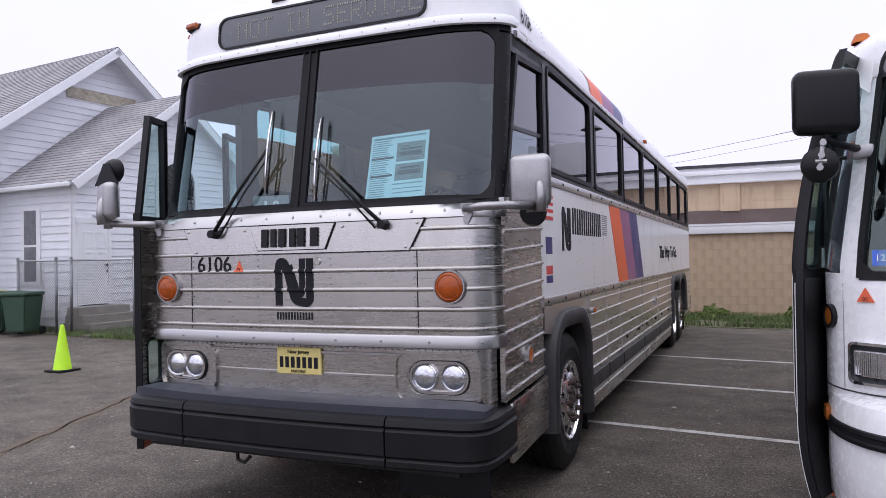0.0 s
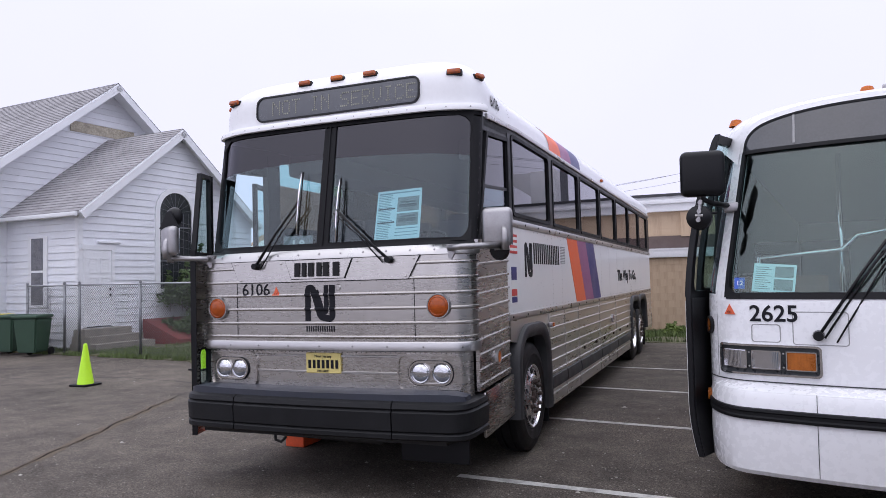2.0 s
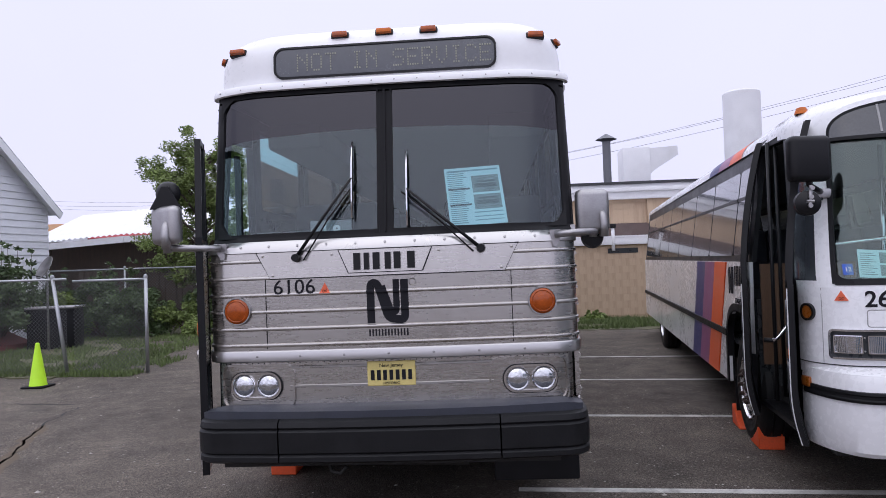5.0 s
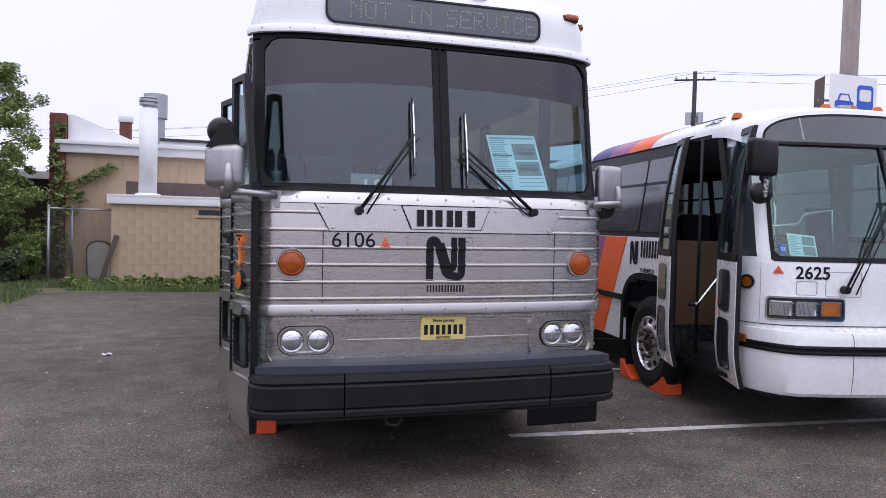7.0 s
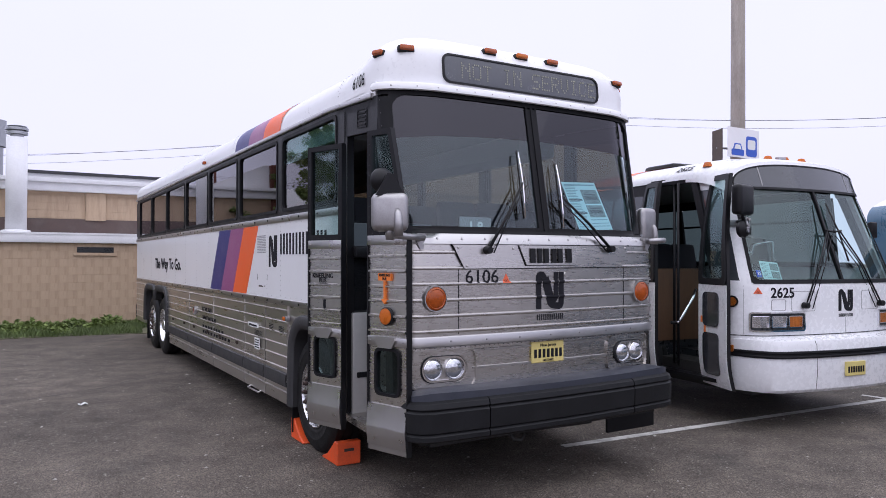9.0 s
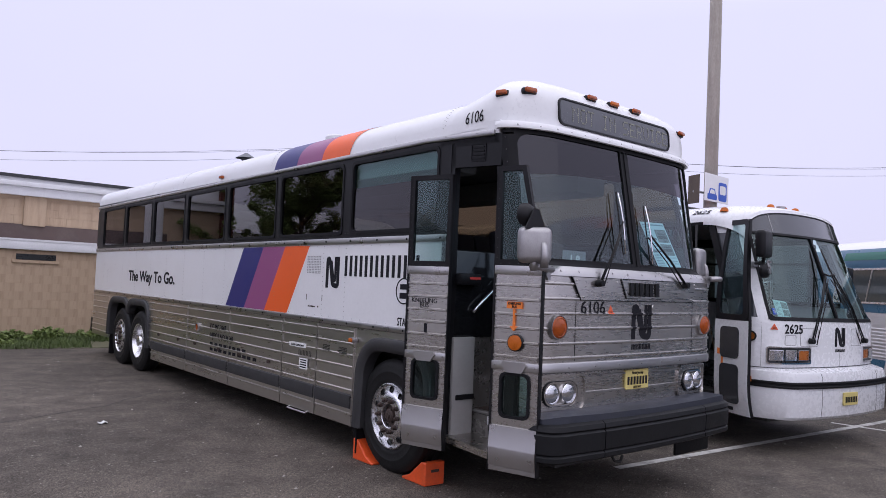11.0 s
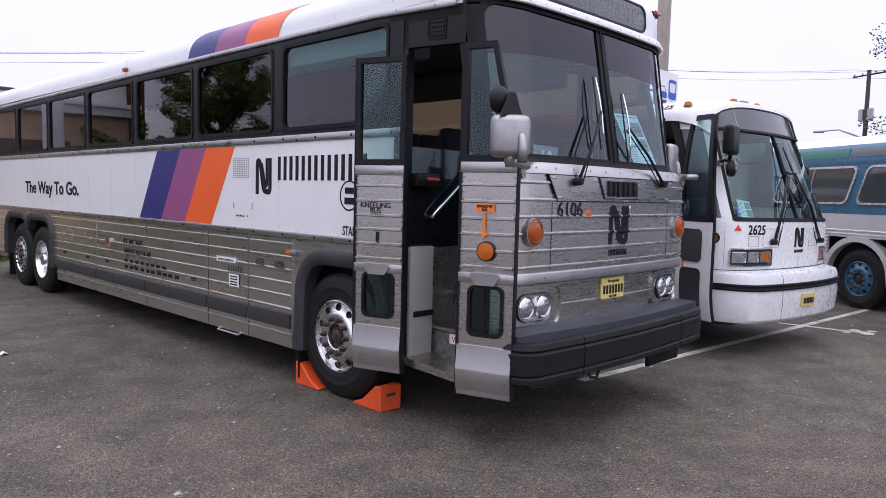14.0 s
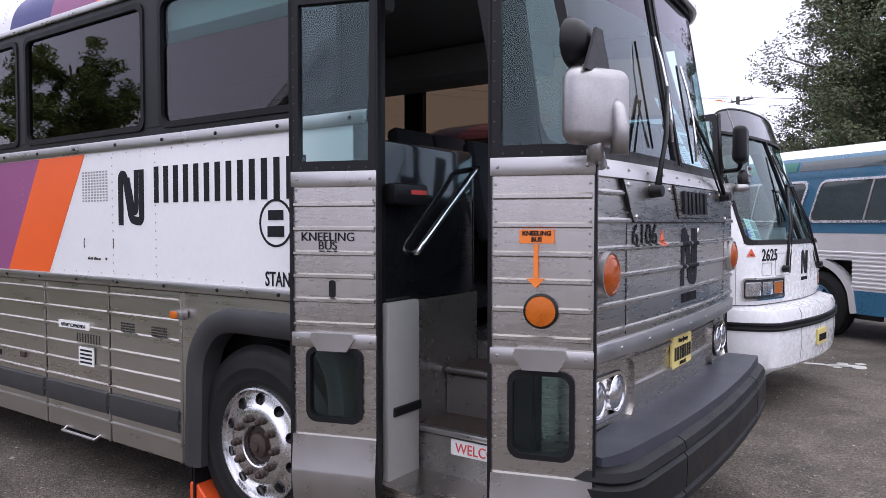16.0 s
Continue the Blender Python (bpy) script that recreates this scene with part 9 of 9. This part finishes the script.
# cone
def traffic_cone(x, y):
    c = thing("traffic_cone", pose(x, y, 0), "lime green traffic cone with black base on asphalt", "cone")
    part("base", RB(-0.18, 0.18, -0.18, 0.18, 0.0, 0.035, r=0.012), RUBBER, c)
    bm = bmesh.new()
    lathe(bm, [(0.035, 0.135), (0.05, 0.13), (0.66, 0.035), (0.70, 0.03), (0.71, 0.02), (0.71, 0.0)], 24, "z")
    part("cone", bm, CONE, c)


traffic_cone(-7.12, 3.93)
traffic_cone(-6.58, 6.15)


# ---- block building behind ----
bld = thing("block_building", pose(0, 15.8, 0), "tan painted concrete block building with white ledges and roof vents", "building")
part("lower_wall", B(-4.4, 14.0, 0.02, 1.3, 0.0, 2.12), JOINT, bld, "tan block wall", shade=0)
part("upper_wall", B(-5.75, 14.0, 1.22, 12.5, 0.0, 3.55), JOINT, bld, "tan upper block wall", shade=0)
part("ledge", RB(-4.5, 14.0, -0.10, 1.25, 2.12, 2.36, r=0.015), WHITEPAINT, bld, "white painted ledge")
part("ledge_flashing", B(-4.5, 14.0, -0.115, 1.2, 2.33, 2.375, n=40), WHITEPAINT, bld)
part("brown_band", B(-4.2, 14.0, 1.19, 1.215, 2.40, 2.78), BROWNBAND, bld, "brown painted band")
part("fascia", RB(-5.9, 14.0, 1.0, 1.25, 3.50, 3.72, r=0.01), WHITEPAINT, bld, "white fascia")
part("fascia", RB(-5.95, 14.0, 0.90, 1.3, 3.72, 3.83, r=0.01), WHITEPAINT, bld)
part("roof_slab", B(-5.7, 14.0, 1.3, 12.5, 3.6, 3.8), DARKROOF, bld)
part("roof_kerb", B(-3.4, 14.0, 1.9, 2.1, 3.8, 4.03), WHITEPAINT, bld, "white roof kerb")
part("roof_kerb_cap", B(-3.4, 14.0, 1.85, 2.15, 4.03, 4.11), DARKROOF, bld, "dark tarred kerb capping")
for a in (-1.95, 1.72, 5.4, 9.1):
    part("pilaster", RB(a, a + 0.5, 1.12, 1.215, 2.75, 3.5, r=0.01), BLOCK, bld)
# dark plates paint the shade inside tan recesses of the wall
for a in (-2.22, 4.0):
    part("wall_vent", B(a, a + 0.85, -0.004, 0.03, 1.88, 2.02), INTDARK, bld, "slot vent recess with its shade painted dark")
part("wall_vent_sill", RB(-2.3, -1.3, -0.03, 0.02, 1.80, 1.87, r=0.005), BLOCK, bld)
# chimney, duct, vents
bm = bmesh.new()
rod(bm, [(-3.55, 0.35, 2.36), (-3.55, 0.35, 4.72)], 0.235, 24)
ch = tagged(part("chimney_pipe", bm, WHITEPAINT), "white painted round chimney pipe with a metal cowl", "chimney")
ch.matrix_basis = pose(0, 15.8, 0)
bm = bmesh.new()
lathe(bm, [(4.72, 0.15), (4.80, 0.15), (4.80, 0.24), (4.86, 0.24), (4.86, 0.16), (4.90, 0.16), (4.90, 0.25), (4.96, 0.25), (4.96, 0.17), (5.0, 0.22), (5.05, 0.0)], 20, "z", (-3.55, 0.35, 0))
part("cowl", bm, GALV, ch, "galvanised cowl", shade=0.4)
bm = bmesh.new()
lathe(bm, [(2.36, 0.34), (2.42, 0.32), (2.44, 0.24)], 20, "z", (-3.55, 0.35, 0))
part("base_flashing", bm, WHITEPAINT, ch)
bm = bmesh.new()
lathe(bm, [(3.7, 0.36), (5.0, 0.36), (5.75, 0.36), (5.75, 0.45), (6.7, 0.45), (6.7, 0.0)], 24, "z")
duct = tagged(part("roof_duct", bm, GALV), "galvanised round exhaust duct on the roof", "duct")
duct.matrix_basis = pose(-4.3, 26.0, 0)
bm = bmesh.new()
lathe(bm, [(3.7, 0.64), (7.5, 0.64), (7.56, 0.60), (7.56, 0.0)], 28, "z")
tank = tagged(part("roof_stack", bm, WHITEPAINT, shade=0.5), "wide pale round stack on the flat roof", "stack")
tank.matrix_basis = pose(9.84, 21.4, 0)
unit_box = thing("roof_unit", pose(5.98, 23.6, 0), "white sheet metal roof unit with a slanting duct", "roof unit")
part("casing", RB(0.0, 1.05, 0.0, 1.2, 3.7, 6.06, r=0.02), WHITEPAINT, unit_box)
bm = bmesh.new()
plate(bm, [(1.05, 5.0), (1.30, 5.2), (2.15, 5.72), (2.15, 6.08), (1.05, 6.02)], 0.1, 0.9)
part("duct", bm, WHITEPAINT, unit_box, "slanting white duct", shade=0)
bm = bmesh.new()
lathe(bm, [(3.7, 0.13), (5.5, 0.13), (5.5, 0.16)], 16, "z")
vp = tagged(part("roof_vent", bm, VENTMET), "galvanised roof vent with a conical cap", "vent")
vp.matrix_basis = pose(4.5, 18.4, 0)
bm = bmesh.new()
lathe(bm, [(5.56, 0.34), (5.74, 0.04), (5.74, 0.0)], 16, "z")
part("cap", bm, VENTMET, vp)
bm = bmesh.new()
rod(bm, [(4.15, -0.08, 1.95), (4.15, -0.08, 2.60)], 0.05, 10)
pipe = tagged(part("wall_pipe", bm, WHITEPAINT), "short white pipe with a dark cap on the ledge", "pipe")
pipe.matrix_basis = pose(0, 15.8, 0)
part("pipe_cap", RB(4.07, 4.23, -0.16, 0.0, 2.60, 2.72, r=0.01), BLACK, pipe)
# brick pier at the building's end and sloping parapet
part("brick_pier", B(-6.12, -5.72, 1.15, 1.6, 0.0, 4.55), BRICK, bld, "ivy-clad red brick pier", shade=0)
for r in range(55):
    part("brick", B(-6.13 + (0.0 if r % 2 else 0.01), -5.71, 1.14 - 0.004 * (r % 3), 1.16, 0.083 * r + 0.006, 0.083 * r + 0.075), BRICK, bld, shade=0)
bm = bmesh.new()
plate(bm, [(-5.7, 3.7), (-3.6, 3.75), (-5.55, 4.55), (-5.7, 4.55)], 1.3, 1.5)
part("parapet", bm, WHITEPAINT, bld, "white sloping parapet", shade=0)
part("brick_chimney", B(-4.80, -4.48, 4.2, 4.6, 3.7, 4.80), BRICK, bld, "small brick chimney", shade=0)
part("chimney_cap", RB(-4.84, -4.44, 4.16, 4.64, 4.80, 5.0, r=0.02), WHITEPAINT, bld, "white chimney cap")
# dark shed with a tin roof beside it
shed = thing("shed", pose(-8.6, 18.5, 0), "dark open shed with a white corrugated roof behind trees", "shed")
part("wall", B(-6.4, 2.4, 0.64, 3.0, 0.0, 2.95), DARKBOARD, shed, "dark weathered board wall", shade=0)
for k in range(27):
    part("board", B(-3.0 + 0.2 * k + 0.004, -2.8 + 0.2 * k - 0.004, 0.60 + 0.01 * (k % 3), 0.64, 0.0, 2.88), DARKBOARD, shed, shade=0)
bm = bmesh.new()
prof = []
for i in range(94):
    prof.append((-6.6 + 0.1 * i, 3.07 - 0.06 * max(0.0, -3.0 - (-6.6 + 0.1 * i)) + (0.06 if i % 2 else 0.0)))
rows = [[bm.verts.new((x, y, z + dz)) for x, z in prof] for y, dz in ((-0.2, 0.0), (3.4, 1.2))]
for i in range(93):
    bm.faces.new((rows[0][i], rows[0][i + 1], rows[1][i + 1], rows[1][i]))
part("roof", bm, WHITEPAINT, shed, "white corrugated roof", shade=0)
part("fascia", B(-3.0, 2.6, -0.22, -0.1, 2.82, 3.03), WHITEPAINT, shed)
bm = B(0.0, 3.6, -0.22, -0.1, -0.21, 0.0)
bm.transform(pose(-3.02, 0, 3.03) @ Matrix.Rotation(math.pi, 4, "Z") @ Matrix.Translation((0, 0.32, 0)) @ Matrix.Rotation(0.06, 4, "Y"))
part("fascia", bm, WHITEPAINT, shed)
part("post", B(-5.9, -5.7, -0.15, 0.05, 0.0, 2.8), BARK, shed)
part("post", B(-0.1, 0.1, -0.15, 0.05, 0.0, 3.0), BARK, shed)

chain_fence("chain_link_fence", [(-12.0, 14.6), (-7.4, 14.9)], 1.9, "chain-link fence overgrown with vines", dia=0.08)
chain_fence("chain_link_gate", [(-5.75, 15.2), (-5.35, 15.9), (-4.4, 15.95)], 1.95, "open chain-link gate by the block wall", post_gap=1.2, dia=0.08)
bm = bmesh.new()
plate(bm, rrect(-0.31, 0.31, 0.0, 1.12, 0.26, 6), 0.0, 0.04)
ov = tagged(part("oval_board", bm, material("pale_weathered_board", (0.42, 0.40, 0.34), 0.8, 0.0, 0.3, 6, 40)), "pale oval board leaning behind the gate", "board")
ov.matrix_basis = pose(-4.74, 16.3, 0, 8, 0, 0)
bm = bmesh.new()
ring(bm, rrect(-0.33, 0.33, 0.0, 1.14, 0.27, 6), rrect(-0.29, 0.29, 0.03, 1.10, 0.25, 6), -0.02, 0.045)
part("rim", bm, BARK, ov, "dark brown rim")
pk = tagged(part("plank", RB(-0.06, 0.06, -0.02, 0.02, 0, 1.35, r=0.005), DARKBOARD), "weathered plank leaning on the wall", "plank")
pk.matrix_basis = pose(-4.62, 15.55, 0, -8, 16, 0)

random.seed(11)
tree(-7.9, 16.0, 6.0, 1.8, 1.6, 40, 170, 21, "leafy green tree beside the shed", LEAF2, 0.045, 0.12)
tree(34.5, 0.7, 14.4, 4.8, 2.4, 170, 120, 22, "large dark green broadleaf tree behind the blue bus", LEAF4, 0.075, 0.4)
for i, (x, y, h, r) in enumerate(((-9.0, 14.5, 1.3, 0.9), (-7.9, 14.75, 1.2, 0.9), (-6.9, 15.0, 1.3, 0.7), (-10.2, 14.4, 1.3, 1.0), (-6.3, 15.6, 1.5, 0.5), (-9.3, 14.4, 2.2, 1.0), (-7.4, 15.1, 1.9, 0.8), (-6.5, 15.9, 2.4, 0.6), (-10.8, 15.0, 2.6, 1.1), (-11.9, 14.9, 2.5, 0.8), (-11.2, 14.3, 1.7, 0.8))):
    bush(x, y, h, r, 380, 30 + i, "tangled green vines and shrubs on the fence", LEAF2 if i % 3 == 1 else LEAF3, 0.05)
for i, (x, y) in enumerate(((-3.2, 15.0), (-2.2, 14.6), (-0.6, 15.2), (3.5, 15.2), (-4.1, 14.8), (-2.7, 14.0), (-3.6, 14.3), (-1.5, 15.1), (0.3, 14.9), (1.6, 15.2), (-5.0, 14.6))):
    bush(x, y, 0.35, 0.38, 60, 50 + i, "low green weeds in the turf", LEAF2, 0.06, "weed")
vine = thing("wall_vine", pose(-5.9, 16.9, 0), "green creeper on the brick pier and wall", "vine")
bm = bmesh.new()
rod(bm, [(0, -0.06, 0), (0.05, -0.06, 1.6), (0.2, -0.06, 2.6), (1.4, -0.06, 3.2)], 0.015, 5)
rod(bm, [(0, -0.06, 1.6), (-0.1, -0.06, 3.0), (-0.05, -0.06, 4.4)], 0.012, 5)
part("stems", bm, BARK, vine)
leaves("foliage", [(0.1 * math.sin(i), -0.08, 0.4 + 0.27 * i, 0.28 if i < 11 else 0.14, 70) for i in range(15)] + [(0.2 + 0.16 * i, -0.08, 2.5 + 0.09 * i, 0.18, 40) for i in range(8)] + [(0.5, -0.08, 2.3, 0.25, 60), (0.3, -0.08, 1.9, 0.25, 60)], LEAF2, vine, 0.07)


# ---- poles and wires ----
def utility_pole(x, y, h, r, label, arm=None, leanx=0.0, wood=WOODPOLE):
    p = thing("utility_pole", pose(x, y, 0), label, "pole")
    bm = bmesh.new()
    rod(bm, [(0, 0, 0), (leanx * 0.5, 0, h * 0.5), (leanx, 0, h)], r, 14, r * 0.72)
    part("shaft", bm, wood, p)
    if arm:
        a, zz = arm
        d = Vector((math.cos(a), math.sin(a), 0))
        bm = bmesh.new()
        rod(bm, [Vector((0, 0, h - zz)) - d * 1.2, Vector((0, 0, h - zz)) + d * 1.2], 0.06, 4)
        part("crossarm", bm, wood, p)
        for k in (-1.1, -0.5, 0.5, 1.1):
            bm = bmesh.new()
            lathe(bm, [(h - zz + 0.05, 0.03), (h - zz + 0.12, 0.06), (h - zz + 0.2, 0.03), (h - zz + 0.22, 0.0)], 8, "z", d * k)
            part("insulator", bm, GALV, p)
        for k in (-0.3, 0.35):
            bm = bmesh.new()
            lathe(bm, [(h - 3.2, 0.0), (h - 3.2, 0.2), (h - 2.5, 0.2), (h - 2.45, 0.0)], 12, "z", (d.x * k, d.y * k, 0))
            part("transformer", bm, GALV, p)
    return p


utility_pole(6.85, 3.30, 12.0, 0.13, "weathered grey wooden utility pole", leanx=0.05)
utility_pole(25.7, 32.8, 11.6, 0.17, "distant utility pole with a crossarm", (radians(-30), 0.5), wood=DARKPOLE)
utility_pole(47.5, 10.2, 10.6, 0.17, "distant utility pole with crossarm and street lamp", (radians(62), 0.3), wood=DARKPOLE)
sgn = thing("car_park_sign", pose(6.80, 3.15, 0, 0, 0, 1) @ Matrix.Diagonal((1.165, 1, 1, 1)), "white sign with blue car and bus symbols on the pole", "sign")
part("panel", RB(-0.36, 0.36, -0.012, 0.0, 3.47, 3.965, r=0.004, seg=1), WHITE, sgn)
bm = bmesh.new()
plate(bm, rrect(-0.28, 0.0, 3.505, 3.605, 0.02), -0.016, -0.012)
plate(bm, [(-0.25, 3.595), (-0.03, 3.595), (-0.07, 3.705), (-0.21, 3.705)], -0.016, -0.012)
part("car_symbol", bm, SIGNBLUE, sgn, shade=0)
bm = bmesh.new()
plate(bm, rrect(0.05, 0.30, 3.505, 3.845, 0.05), -0.016, -0.012)
part("bus_symbol", bm, SIGNBLUE, sgn, shade=0)
bm = bmesh.new()
plate(bm, rrect(0.085, 0.265, 3.625, 3.785, 0.03), -0.018, -0.016)
part("symbol_window", bm, PAPERW, sgn, shade=0)
bm = bmesh.new()
plate(bm, [(-0.22, 3.610), (-0.06, 3.610), (-0.09, 3.685), (-0.19, 3.685)], -0.018, -0.016)
part("symbol_window", bm, PAPERW, sgn, shade=0)
bs = tagged(part("sign_back", RB(-0.16, 0.16, -0.01, 0.0, 3.43, 3.95, r=0.004, seg=1), BARK), "brown back of a second sign on the pole", "sign")
bs.matrix_basis = pose(6.46, 3.40, 0, 0, 0, 68)
bm = bmesh.new()
rod(bm, [(0.0, 0.0, 3.65), (0.05, -0.32, 3.65)], 0.02, 6)
part("bracket", bm, GALV, bs)


def wire(a, b, sag, r=0.0075, label="thin overhead power line"):
    a, b = Vector(a), Vector(b)
    bm = bmesh.new()
    rod(bm, [a.lerp(b, i / 16) - Vector((0, 0, sag * 4 * (i / 16) * (1 - i / 16))) for i in range(17)], r, 4)
    return tagged(part("overhead_wire", bm, BLACK), label, "wire")


for dz, dx in ((11.7, 0.9), (11.45, -0.9), (11.1, 0.1)):
    wire((25.7 + dx, 32.8, dz), (-60 + dx, 62, dz), 4.5, 0.010)
    wire((25.7 + dx, 32.8, dz), (47.5, 10.2 + dx, dz - 1.0), 0.8, 0.010)
    wire((47.5, 10.2 + dx, dz - 1.0), (75, -40 + dx, dz), 1.0, 0.010)
bm = bmesh.new()
rod(bm, [(47.5, 10.2, 6.2), (46.9, 11.6, 6.8), (46.6, 12.6, 6.7)], 0.05, 6)
arm = tagged(part("street_lamp", bm, GALV), "cobra-head street lamp on the far pole", "street lamp")
part("lamp_head", RB(46.4, 46.75, 12.4, 13.0, 6.6, 6.75, r=0.04), GALV, arm)


# block courses, laid last: the nearest as single blocks
blk = B(0.0004, 0.3996, 0.0, 0.03, 0.0012, 0.1988)
bmesh.ops.bevel(blk, geom=[ed for ed in blk.edges if all(v.co.y < 0.01 for v in ed.verts)], offset=0.0016, segments=1, affect="EDGES")
first = part("block", blk, BLOCK, bld, shade=0)
first.matrix_basis = pose(-4.4, 0.008, 0.12)
count = 1
V, F = [], []
for row in range(10):
    x = -4.4 - (0.2 if row % 2 else 0.0)
    if row % 2:
        again(first, bld, (-4.4, 0.008, 0.12 + 0.2 * row), scale=(0.5, 1, 1))
    while x < 13.6:
        if (row, round(x, 2)) != (0, -4.4) and x > -4.5:
            if count < 290 and x < 7.5:
                again(first, bld, (x, 0.008, 0.12 + 0.2 * row))
                count += 1
            else:
                i = len(V)
                V += [(x + a, 0.008 + b, 0.12 + 0.2 * row + c) for a, b, c in ((0.0008, 0, 0.002), (0.3992, 0, 0.002), (0.3992, 0, 0.198), (0.0008, 0, 0.198), (0.0008, 0.03, 0.002), (0.3992, 0.03, 0.002), (0.3992, 0.03, 0.198), (0.0008, 0.03, 0.198))]
                F += [tuple(i + k for k in f) for f in ((0, 1, 2, 3), (0, 4, 5, 1), (1, 5, 6, 2), (2, 6, 7, 3), (3, 7, 4, 0))]
        x += 0.4
for row in range(19):
    x = -5.75 - (0.2 if row % 2 else 0.0)
    while x < 13.6:
        z = 0.0 + 0.2 * row
        if x >= -5.8 and z < 3.4 and (z > 2.35 or x < -4.5):
            i = len(V)
            V += [(x + a, 1.205 + b, z + c) for a, b, c in ((0.0008, 0, 0.002), (0.3992, 0, 0.002), (0.3992, 0, 0.198), (0.0008, 0, 0.198), (0.0008, 0.03, 0.002), (0.3992, 0.03, 0.002), (0.3992, 0.03, 0.198), (0.0008, 0.03, 0.198))]
            F += [tuple(i + k for k in f) for f in ((0, 1, 2, 3), (0, 4, 5, 1), (1, 5, 6, 2), (2, 6, 7, 3), (3, 7, 4, 0))]
        x += 0.4
me = bpy.data.meshes.new("blockwork")
me.from_pydata(V, [], F)
me.materials.append(BLOCK)
o = new("blockwork", me)
o.parent = bld
tagged(o, "tan blockwork beyond the nearest courses", kind="stuff")
